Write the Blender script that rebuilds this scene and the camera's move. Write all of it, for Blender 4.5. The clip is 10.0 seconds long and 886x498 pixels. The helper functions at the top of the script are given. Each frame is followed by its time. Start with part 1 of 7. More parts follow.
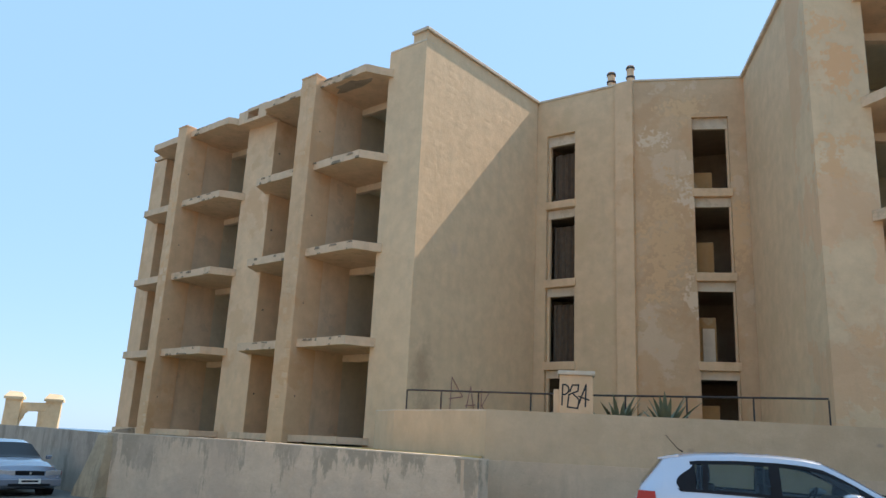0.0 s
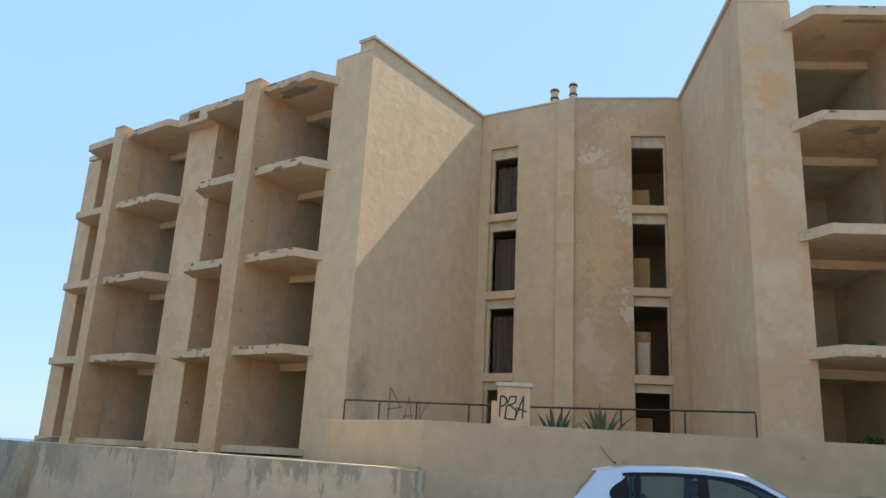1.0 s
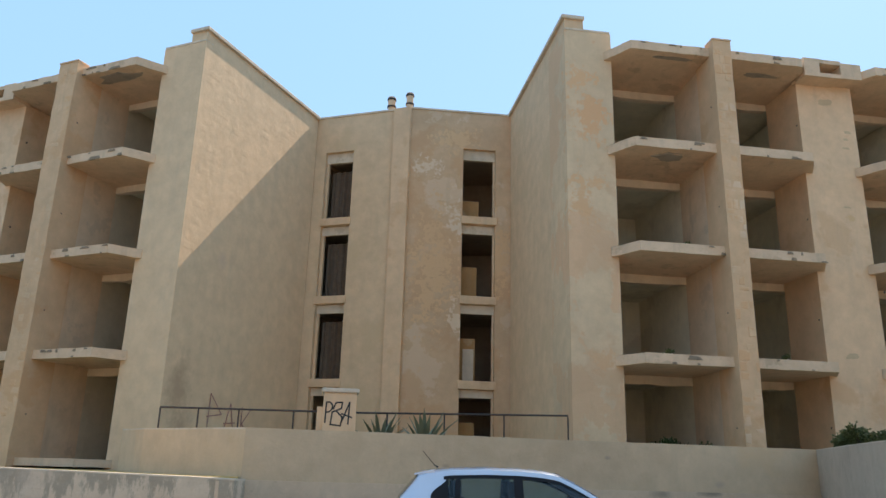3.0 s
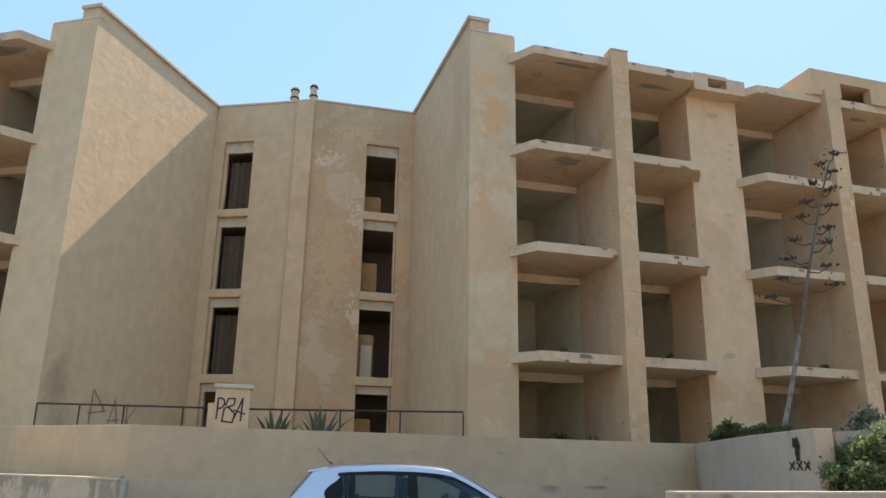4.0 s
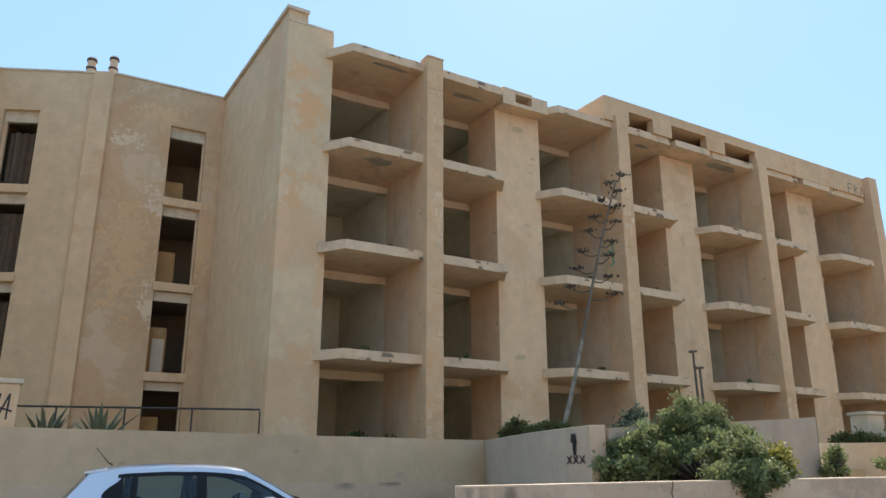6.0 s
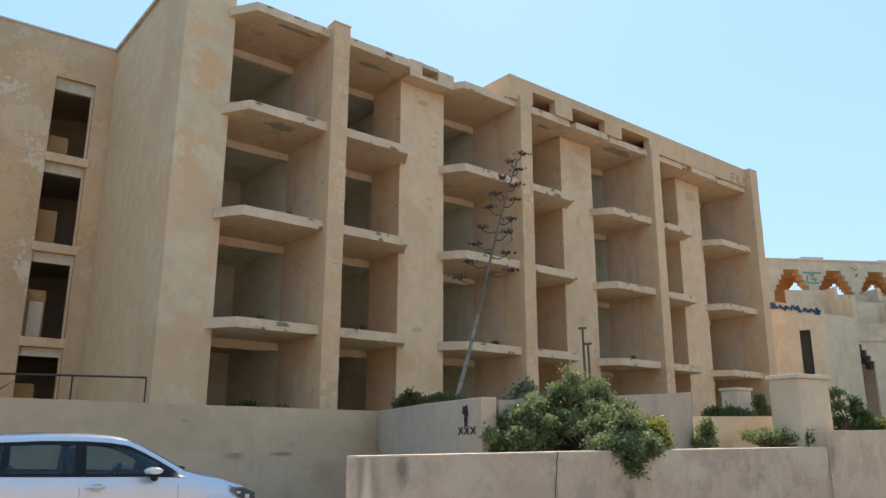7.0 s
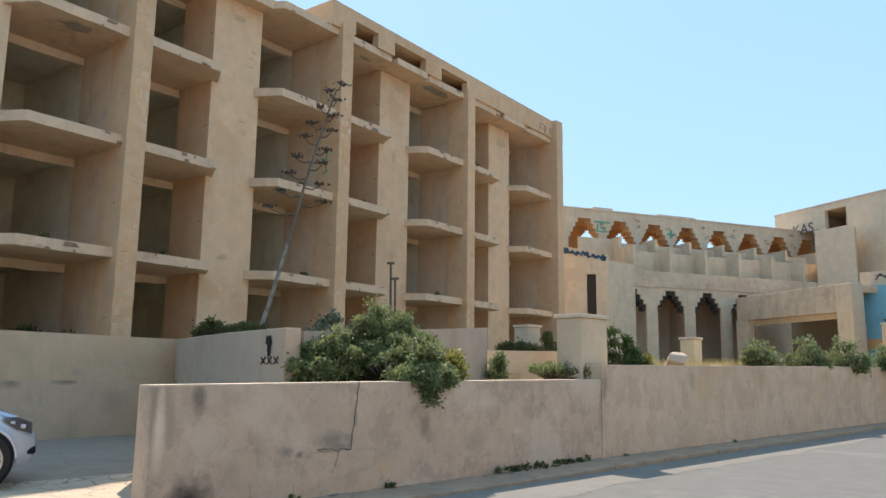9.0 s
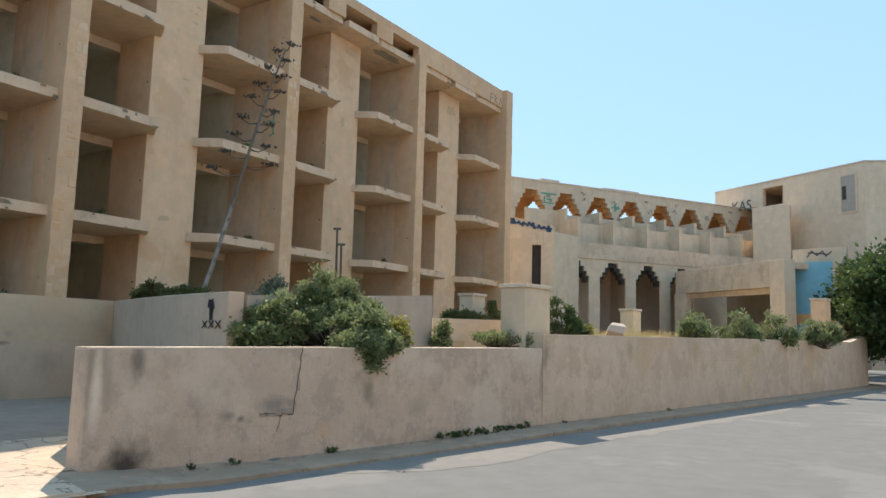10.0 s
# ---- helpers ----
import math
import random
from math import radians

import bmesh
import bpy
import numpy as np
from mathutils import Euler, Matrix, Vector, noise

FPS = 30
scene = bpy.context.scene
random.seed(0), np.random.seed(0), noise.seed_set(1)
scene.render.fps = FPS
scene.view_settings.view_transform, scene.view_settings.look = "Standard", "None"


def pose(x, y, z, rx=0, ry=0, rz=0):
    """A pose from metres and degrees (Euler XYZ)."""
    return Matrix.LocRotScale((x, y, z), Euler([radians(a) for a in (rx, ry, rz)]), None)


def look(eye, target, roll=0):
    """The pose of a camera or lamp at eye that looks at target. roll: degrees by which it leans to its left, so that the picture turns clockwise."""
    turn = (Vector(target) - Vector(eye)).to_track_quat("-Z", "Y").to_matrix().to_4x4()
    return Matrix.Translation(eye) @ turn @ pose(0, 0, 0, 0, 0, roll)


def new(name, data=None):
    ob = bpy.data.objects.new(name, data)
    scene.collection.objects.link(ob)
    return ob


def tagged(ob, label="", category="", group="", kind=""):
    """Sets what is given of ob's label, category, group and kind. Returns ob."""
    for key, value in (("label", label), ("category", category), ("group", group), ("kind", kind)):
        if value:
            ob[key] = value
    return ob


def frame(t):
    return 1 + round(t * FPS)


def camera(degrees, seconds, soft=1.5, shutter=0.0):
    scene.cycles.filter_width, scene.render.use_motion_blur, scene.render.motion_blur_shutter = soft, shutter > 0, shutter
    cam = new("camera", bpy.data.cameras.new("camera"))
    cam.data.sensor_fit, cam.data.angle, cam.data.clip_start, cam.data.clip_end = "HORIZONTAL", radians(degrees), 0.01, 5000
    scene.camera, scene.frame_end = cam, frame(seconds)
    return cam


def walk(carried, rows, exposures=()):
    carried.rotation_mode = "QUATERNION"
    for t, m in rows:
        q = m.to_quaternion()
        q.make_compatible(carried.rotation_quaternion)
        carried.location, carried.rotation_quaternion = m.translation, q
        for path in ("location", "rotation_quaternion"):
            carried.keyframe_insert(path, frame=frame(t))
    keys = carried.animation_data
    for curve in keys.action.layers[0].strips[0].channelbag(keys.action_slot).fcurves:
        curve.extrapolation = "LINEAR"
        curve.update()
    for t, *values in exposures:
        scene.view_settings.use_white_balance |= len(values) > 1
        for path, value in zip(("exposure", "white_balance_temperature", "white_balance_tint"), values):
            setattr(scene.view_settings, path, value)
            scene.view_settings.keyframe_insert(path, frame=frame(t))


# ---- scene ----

# ---------------------------------------------------------------- camera and walk
EYE = 1.6
cam = camera(60.5, 10.0)
ROWS = [(0, -0.69, 14.46, -2.73), (0.5, -2.57, 14.87, -2.97), (1, -5.28, 15.46, -2.93), (1.5, -8.23, 15.8, -2.9),
        (2, -11.05, 16.37, -2.38), (2.5, -14.25, 16.49, -1.87), (4, -25.62, 16.26, -0.9), (4.5, -28.82, 16.44, -0.62),
        (5, -32.47, 16.43, -0.42), (5.5, -36.42, 16.64, -0.09), (7, -48.17, 14.12, -0.12), (7.5, -52.21, 12.93, -0.46),
        (8, -56.47, 11.59, -0.91), (8.5, -59.88, 10.46, -0.61), (9, -62.67, 9.2, -0.71), (9.5, -64.74, 7.98, -1.17),
        (10, -66.83, 6.85, -1.61)]
EXPOSURE, KELVIN, TINT = 0.42, 7300, 18
walk(cam, [(t, pose(0, 0, EYE, 90 + p, r, y)) for t, y, p, r in ROWS], [(t, EXPOSURE + e, KELVIN, TINT) for t, e in ((0, -0.05), (2, -0.02), (4, 0.01), (10, 0.0))])

# ---------------------------------------------------------------- light
SUN_BEARING, SUN_HEIGHT = 51.0, 48.5      # degrees right of +y, above the horizon
world = bpy.data.worlds.new("world")
scene.world = world
world.use_nodes = True
wn = world.node_tree
sky = wn.nodes.new("ShaderNodeTexSky")
sky.sky_type, sky.sun_disc = "NISHITA", False
sky.sun_elevation, sky.sun_rotation = radians(SUN_HEIGHT), radians(SUN_BEARING)
sky.air_density, sky.dust_density, sky.ozone_density = 1.0, 0.3, 2.0
haze = wn.nodes.new("ShaderNodeMix")           # even summer haze over the whole sky
haze.data_type = "RGBA"
haze.inputs[0].default_value = 0.72
haze.inputs[7].default_value = (2.45, 5.08, 8.15, 1)
wn.links.new(sky.outputs["Color"], haze.inputs[6])
wn.links.new(haze.outputs[2], wn.nodes["Background"].inputs["Color"])
wn.nodes["Background"].inputs["Strength"].default_value = 0.13
sun = new("sun", bpy.data.lights.new("sun", "SUN"))
sun.data.energy, sun.data.angle, sun.data.color = 4.6, radians(0.53), (1.0, 0.95, 0.87)
_s = Vector((math.sin(radians(SUN_BEARING)) * math.cos(radians(SUN_HEIGHT)), math.cos(radians(SUN_BEARING)) * math.cos(radians(SUN_HEIGHT)), math.sin(radians(SUN_HEIGHT))))
sun.matrix_world = look(_s * 100, (0, 0, 0))


# ---------------------------------------------------------------- materials
def nodes_of(name):
    m = bpy.data.materials.new(name)
    m.use_nodes = True
    t = m.node_tree
    return m, t, t.nodes["Principled BSDF"]


def add(t, kind, inputs=(), **props):
    n = t.nodes.new(kind)
    for k, v in props.items():
        setattr_safe(n, k, v)
    for k, v in inputs:
        if hasattr(v, "is_output"):
            t.links.new(v, n.inputs[k])
        else:
            n.inputs[k].default_value = v
    return n


def setattr_safe(n, k, v):
    if k == "operation":
        n.operation = v
    elif k == "blend_type":
        n.blend_type = v
    elif k == "data_type":
        n.data_type = v
    elif k == "feature":
        n.feature = v


def noise_at(t, where, scale, detail=4.0, rough=0.55):
    return add(t, "ShaderNodeTexNoise", [("Vector", where), ("Scale", scale), ("Detail", detail), ("Roughness", rough)]).outputs["Fac"]


def step(t, fac, lo, hi):
    return add(t, "ShaderNodeMapRange", [("Value", fac), ("From Min", lo), ("From Max", hi)]).outputs["Result"]


def blend(t, fac, a, b):
    n = add(t, "ShaderNodeMix", data_type="RGBA")
    for i, v in ((0, fac), (6, a), (7, b)):
        if hasattr(v, "is_output"):
            t.links.new(v, n.inputs[i])
        else:
            n.inputs[i].default_value = v if i == 0 else (*v, 1)
    return n.outputs[2]


def times(t, a, b):
    return add(t, "ShaderNodeMath", [(0, a), (1, b)], operation="MULTIPLY").outputs[0]


def wall_material(name, base, patch, grime, patch_at=0.56, patch_scale=0.45, streaks=0.55, relief=0.35, rough=0.92, tiny=38.0, spots=(), rose=None, run_at=(0.55, 0.78), soft=0.035, rose_at=0.57, drip=None, cracks=None, ragged=1.0, gritty=0.1):
    """Weathered plaster: patches where a coat has come off, run-off streaks, grain and dents."""
    m, t, p = nodes_of(name)
    pos = add(t, "ShaderNodeNewGeometry").outputs["Position"]
    warp = add(t, "ShaderNodeVectorMath", [(0, pos), (1, (1.0, 1.0, 0.17))], operation="MULTIPLY").outputs[0]
    big = noise_at(t, pos, patch_scale, 7.0, 0.62)
    mid = noise_at(t, pos, 2.3, 6.0, 0.6)
    run = noise_at(t, warp, 2.6, 5.0, 0.6)
    fine = noise_at(t, pos, tiny, 5.0, 0.65)
    c = blend(t, step(t, mid, 0.25, 0.8), tuple(v * 0.86 for v in base), tuple(min(1, v * 1.1) for v in base))
    c = blend(t, times(t, step(t, big, patch_at, patch_at + soft), 0.75), c, patch)
    if drip:        # run-off below the coping: height of the wall's top, how fast the stain thins out downwards
        z = add(t, "ShaderNodeSeparateXYZ", [("Vector", pos)]).outputs["Z"]
        fall = add(t, "ShaderNodeMath", [(0, z), (1, drip[1]), (2, -drip[0] * drip[1])], operation="MULTIPLY_ADD").outputs[0]
        blot = noise_at(t, add(t, "ShaderNodeVectorMath", [(0, pos), (1, (1.0, 1.0, 0.4))], operation="MULTIPLY").outputs[0], 1.1, 8.0, 0.72)
        run = add(t, "ShaderNodeMath", [(0, times(t, run, 0.2)), (1, times(t, blot, 0.8))], operation="ADD").outputs[0]
        run = add(t, "ShaderNodeMath", [(0, run), (1, fall)], operation="ADD").outputs[0]
    c = blend(t, times(t, step(t, run, *run_at), streaks), c, grime)
    c = blend(t, times(t, step(t, fine, 0.58, 0.75), 0.35), c, tuple(v * 0.6 for v in base))
    grit = noise_at(t, pos, 9.0, 8.0, 0.72)
    c = blend(t, times(t, step(t, grit, 0.56, 0.7), gritty * 1.2), c, tuple(v * 0.62 for v in base))
    c = blend(t, times(t, step(t, grit, 0.44, 0.32), gritty), c, tuple(min(0.86, v * 1.2) for v in base))
    if rose:
        other = noise_at(t, add(t, "ShaderNodeVectorMath", [(0, pos), (1, (31.0, 7.0, 19.0))], operation="ADD").outputs[0], 0.6, 6.0, 0.6)
        c = blend(t, times(t, step(t, other, rose_at, rose_at + max(0.05, soft)), 0.65), c, rose)
        wide = noise_at(t, pos, 0.16, 3.0)
        c = blend(t, times(t, step(t, wide, 0.42, 0.62), 0.22), c, tuple(v * 0.55 for v in base))
    for place, radius, tall, colour in spots:        # single stains, taller than wide where water ran
        away = add(t, "ShaderNodeVectorMath", [(0, add(t, "ShaderNodeVectorMath", [(0, pos), (1, place)], operation="SUBTRACT").outputs[0]), (1, (1.0, 1.0, 1.0 / tall))], operation="MULTIPLY").outputs[0]
        d = add(t, "ShaderNodeVectorMath", [(0, away)], operation="LENGTH").outputs["Value"]
        rag = add(t, "ShaderNodeMath", [(0, mid), (1, noise_at(t, pos, 7.0, 5.0, 0.65))], operation="ADD").outputs[0]
        d = add(t, "ShaderNodeMath", [(0, d), (1, times(t, rag, radius * ragged))], operation="ADD").outputs[0]
        c = blend(t, times(t, step(t, d, radius * (ragged + 1.15 / ragged), radius * (ragged + 0.25)), 0.9), c, colour)
    if cracks:
        bent = add(t, "ShaderNodeVectorMath", [(0, pos), (1, add(t, "ShaderNodeTexNoise", [("Vector", pos), ("Scale", 1.8), ("Detail", 5.0)]).outputs["Color"])], operation="ADD").outputs[0]
        cell = add(t, "ShaderNodeTexVoronoi", [("Vector", bent), ("Scale", cracks[0])], feature="DISTANCE_TO_EDGE").outputs["Distance"]
        c = blend(t, times(t, step(t, cell, 0.022, 0.006), cracks[1]), c, tuple(v * 0.3 for v in base))
    t.links.new(c, p.inputs["Base Color"])
    p.inputs["Roughness"].default_value = rough
    p.inputs["Specular IOR Level"].default_value = 0.2
    b1 = add(t, "ShaderNodeBump", [("Height", fine), ("Strength", relief), ("Distance", 0.012)])
    b2 = add(t, "ShaderNodeBump", [("Height", mid), ("Strength", relief), ("Distance", 0.05), ("Normal", b1.outputs[0])])
    b3 = add(t, "ShaderNodeBump", [("Height", step(t, big, patch_at, patch_at + 0.02)), ("Strength", relief * (0.8 if soft < 0.05 else 0.03)), ("Distance", -0.012), ("Normal", b2.outputs[0])])
    t.links.new(b3.outputs[0], p.inputs["Normal"])
    return m


def plain(name, colour, rough=0.6, metal=0.0, vary=0.15, scale=8.0, coat=0.0):
    m, t, p = nodes_of(name)
    pos = add(t, "ShaderNodeNewGeometry").outputs["Position"]
    n = noise_at(t, pos, scale, 4.0)
    t.links.new(blend(t, n, tuple(v * (1 - vary) for v in colour), tuple(min(1, v * (1 + vary)) for v in colour)), p.inputs["Base Color"])
    p.inputs["Roughness"].default_value, p.inputs["Metallic"].default_value, p.inputs["Coat Weight"].default_value = rough, metal, coat
    return m


def leaf_material(name, dark, light, back=0.25):
    m, t, p = nodes_of(name)
    g = add(t, "ShaderNodeNewGeometry")
    # half random leaf tone, half sunlit and shaded clumps painted by noise
    clump = step(t, noise_at(t, g.outputs["Position"], 4.2, 3.0), 0.38, 0.64)
    tone_and_light = add(t, "ShaderNodeMath", [(0, times(t, g.outputs["Random Per Island"], 0.5)), (1, times(t, clump, 0.5))], operation="ADD").outputs[0]
    t.links.new(blend(t, tone_and_light, dark, light), p.inputs["Base Color"])
    p.inputs["Roughness"].default_value = 0.55
    p.inputs["Specular IOR Level"].default_value = 0.3
    tr = add(t, "ShaderNodeBsdfTranslucent", [("Color", (*tuple(min(1, v * 1.6) for v in light), 1))])
    mx = add(t, "ShaderNodeMixShader", [(0, back), (1, p.outputs[0]), (2, tr.outputs[0])])
    t.links.new(mx.outputs[0], t.nodes["Material Output"].inputs["Surface"])
    return m


PLASTER = wall_material("plaster", (0.741, 0.469, 0.274), (0.699, 0.397, 0.208), (0.466, 0.319, 0.208), patch_at=0.58, rose=(0.645, 0.364, 0.191), rose_at=0.58, streaks=0.36)
PLASTER_PALE = wall_material("pale plaster", (0.774, 0.512, 0.312), (0.677, 0.425, 0.245), (0.529, 0.367, 0.245), patch_at=0.585, rose=(0.666, 0.393, 0.219), rose_at=0.585, streaks=0.4, spots=[((17.34, 16.06, 8.9), 0.22, 1.2, (0.68, 0.43, 0.23))], ragged=2.4)
PATCHY = wall_material("patchy plaster", (0.670, 0.432, 0.259), (0.720, 0.508, 0.337), (0.460, 0.314, 0.196), patch_at=0.555, patch_scale=0.42, soft=0.012, streaks=0.35, rose=(0.630, 0.361, 0.191), rose_at=0.51, ragged=2.4, spots=[((7.35, 24.38, 8.4), 1.5, 2.6, (0.70, 0.43, 0.235)), ((8.0, 24.25, 13.3), 1.3, 0.7, (0.71, 0.45, 0.25)), ((9.7, 23.92, 8.8), 0.8, 3.5, (0.70, 0.43, 0.235)), ((8.15, 24.23, 10.2), 0.6, 2.4, (0.74, 0.56, 0.39)), ((7.0, 24.44, 12.2), 0.9, 0.8, (0.75, 0.56, 0.385)), ((8.2, 24.22, 6.6), 0.45, 2.4, (0.74, 0.55, 0.375))])
FLAKING = wall_material("flaking plaster", (0.745, 0.530, 0.332), (0.735, 0.442, 0.257), (0.500, 0.360, 0.237), patch_at=0.515, patch_scale=0.5, soft=0.015, streaks=0.45, rose=(0.670, 0.418, 0.247), rose_at=0.57, ragged=2.4, spots=[((9.62, 17.3, 11.3), 0.9, 1.5, (0.72, 0.40, 0.21)), ((9.45, 17.33, 12.5), 0.8, 1.2, (0.73, 0.43, 0.235)), ((9.4, 17.34, 8.8), 0.8, 1.4, (0.71, 0.415, 0.225)), ((9.85, 17.26, 9.3), 0.6, 0.7, (0.71, 0.42, 0.23)), ((9.9, 17.25, 4.4), 0.6, 1.1, (0.68, 0.42, 0.24))])
COURT_FACE = wall_material("smooth beige plaster", (0.710, 0.487, 0.300), (0.640, 0.443, 0.264), (0.470, 0.337, 0.218), patch_at=0.56, patch_scale=0.5, soft=0.08, streaks=0.28)
# paler than the slabs: light from below is put into this colour
LINTEL = wall_material("pale up-lit lintel render", (0.75, 0.60, 0.445), (0.63, 0.49, 0.35), (0.42, 0.33, 0.24), patch_at=0.6, patch_scale=1.2, streaks=0.35)
FIN_STONE = wall_material("eroded fin stone", (0.755, 0.491, 0.290), (0.720, 0.403, 0.209), (0.520, 0.360, 0.237), patch_at=0.5, patch_scale=1.7, streaks=0.3, rose=(0.760, 0.549, 0.370), rose_at=0.53)
DUN_WALL = wall_material("dun grey render", (0.43, 0.365, 0.295), (0.38, 0.315, 0.25), (0.27, 0.225, 0.18), patch_at=0.54, patch_scale=0.9, soft=0.1, streaks=0.5, run_at=(0.52, 0.7))
BAND = wall_material("weathered parapet render", (0.64, 0.50, 0.355), (0.53, 0.40, 0.275), (0.37, 0.285, 0.20), gritty=0.32, patch_at=0.49, patch_scale=1.6, soft=0.03, streaks=0.45, run_at=(0.5, 0.68), rose=(0.67, 0.53, 0.385), rose_at=0.54)
TOWER_COAT = wall_material("tower render", (0.73, 0.565, 0.39), (0.68, 0.51, 0.345), (0.5, 0.39, 0.28), patch_at=0.57, patch_scale=0.5, soft=0.08)
CORBEL_BROWN = plain("very dark brown plaster", (0.045, 0.036, 0.03), 0.95, 0.0, 0.4, 9.0)
CONCRETE = wall_material("slab concrete", (0.718, 0.498, 0.327), (0.542, 0.373, 0.242), (0.313, 0.229, 0.168), gritty=0.32, patch_at=0.6, patch_scale=1.2, streaks=0.4, relief=0.5)
SOFFIT = wall_material("soffit render", (0.690, 0.496, 0.328), (0.560, 0.413, 0.285), (0.410, 0.301, 0.214), patch_at=0.58, patch_scale=1.0)
INSIDE = wall_material("inner grey plaster", (0.77, 0.69, 0.535), (0.62, 0.54, 0.41), (0.52, 0.45, 0.34), streaks=0.3)
# left wing rooms: dimmed copy of INSIDE, room shade put into the colour
INSIDE_DIM = wall_material("dimmed inner plaster", (0.60, 0.50, 0.36), (0.50, 0.41, 0.29), (0.42, 0.34, 0.25), streaks=0.3)
# brown, darker inner plaster: the gloom of deep interiors is painted in
INSIDE_SHADED = wall_material("shade-darkened brown inner plaster", (0.46, 0.37, 0.27), (0.40, 0.31, 0.22), (0.30, 0.24, 0.18), streaks=0.3)
INSIDE_WARM = wall_material("inner ochre plaster", (0.46, 0.25, 0.105), (0.50, 0.36, 0.22), (0.4, 0.3, 0.2), streaks=0.3)
SOOT, DAMP = (0.05, 0.042, 0.034), (0.33, 0.26, 0.19)
STREET_WALL = wall_material("street wall render", (0.595, 0.45, 0.335), (0.455, 0.35, 0.265), (0.328, 0.260, 0.189), gritty=0.5, patch_at=0.5, patch_scale=2.4, streaks=0.42, rose=(0.675, 0.548, 0.425), rose_at=0.5, relief=0.7, run_at=(0.52, 0.68), soft=0.07,
                            spots=[((6.36, 6.39, 0.2), 0.29, 1.0, SOOT), ((5.93, 6.53, 1.2), 0.06, 6.0, (0.34, 0.28, 0.21)), ((6.07, 6.48, 1.25), 0.045, 7.0, (0.38, 0.31, 0.235)), ((6.42, 6.37, 1.27), 0.09, 2.2, (0.22, 0.18, 0.14)), ((5.83, 6.56, 1.0), 0.08, 4.5, DAMP), ((8.13, 5.84, 0.95), 0.42, 0.8, (0.52, 0.40, 0.30)),
                                   ((8.19, 5.83, 0.72), 0.28, 0.5, (0.30, 0.25, 0.2)), ((7.55, 6.02, 0.62), 0.12, 0.6, (0.3, 0.25, 0.2)), ((6.0, 6.5, 0.95), 0.07, 6.0, (0.74, 0.61, 0.48)), ((6.12, 6.46, 1.05), 0.05, 7.0, (0.40, 0.32, 0.24)), ((9.0, 5.58, 0.35), 0.2, 0.6, (0.62, 0.42, 0.27)), ((7.72, 5.97, 0.58), 0.07, 0.7, (0.2, 0.165, 0.13)), ((6.85, 6.24, 0.44), 0.16, 1.3, (0.46, 0.36, 0.26)), ((9.76, 5.34, 0.83), 0.12, 2.2, DAMP),
                                   ((10.8, 5.01, 0.55), 0.3, 0.7, (0.44, 0.35, 0.26)), ((14.2, 3.95, 1.05), 0.16, 2.0, DAMP), ((17.5, 2.9, 1.2), 0.22, 1.6, (0.42, 0.33, 0.24))])
STREET_FAR = wall_material("upper street wall render", (0.655, 0.50, 0.365), (0.53, 0.39, 0.275), (0.43, 0.32, 0.22), gritty=0.48, patch_at=0.5, patch_scale=1.5, streaks=0.12, rose=(0.60, 0.43, 0.26), rose_at=0.56, relief=0.6, run_at=(0.56, 0.75), soft=0.08,
                           spots=[((14.2, 3.95, 1.35), 0.14, 2.2, DAMP), ((17.5, 2.9, 1.5), 0.2, 1.4, (0.46, 0.35, 0.24)), ((21.0, 1.75, 1.5), 0.3, 1.5, (0.48, 0.36, 0.22)), ((25.5, 0.3, 1.6), 0.5, 0.5, (0.50, 0.37, 0.21)), ((29.0, -0.85, 1.6), 0.5, 0.5, (0.50, 0.37, 0.22)), ((12.0, 4.65, 0.7), 0.25, 1.0, (0.47, 0.36, 0.26))])
DRIP_WALL = wall_material("drip stained render", (0.70, 0.535, 0.385), (0.64, 0.48, 0.34), (0.29, 0.24, 0.175), gritty=0.32, patch_at=0.55, patch_scale=0.8, streaks=0.68, rose=(0.57, 0.44, 0.33), rose_at=0.5, relief=0.6, run_at=(0.462, 0.5), drip=(1.35, 0.11), soft=0.1)
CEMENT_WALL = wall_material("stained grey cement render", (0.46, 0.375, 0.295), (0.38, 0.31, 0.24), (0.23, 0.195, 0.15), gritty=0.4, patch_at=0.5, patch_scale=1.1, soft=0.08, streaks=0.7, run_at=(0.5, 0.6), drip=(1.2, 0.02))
PLINTH = wall_material("plinth render", (0.664, 0.489, 0.340), (0.568, 0.414, 0.285), (0.360, 0.282, 0.203), gritty=0.32, patch_at=0.53, patch_scale=0.8, streaks=0.5, rose=(0.683, 0.498, 0.340), soft=0.12,
                       spots=[((9.0, 13.6, 1.3), 0.3, 0.35, (0.33, 0.26, 0.19)), ((10.1, 13.55, 1.32), 0.32, 0.22, (0.26, 0.2, 0.15)), ((7.0, 13.7, 1.1), 0.13, 0.8, (0.30, 0.23, 0.17)), ((8.4, 13.65, 0.6), 0.4, 0.8, (0.47, 0.35, 0.24)), ((11.2, 13.5, 0.9), 0.35, 0.9, (0.50, 0.37, 0.26)), ((4.0, 13.9, 1.2), 0.3, 0.5, (0.42, 0.31, 0.22))])
STUCCO = wall_material("entrance stucco", (0.665, 0.522, 0.365), (0.585, 0.45, 0.31), (0.40, 0.315, 0.225), patch_at=0.54, patch_scale=0.8, soft=0.06, streaks=0.6)
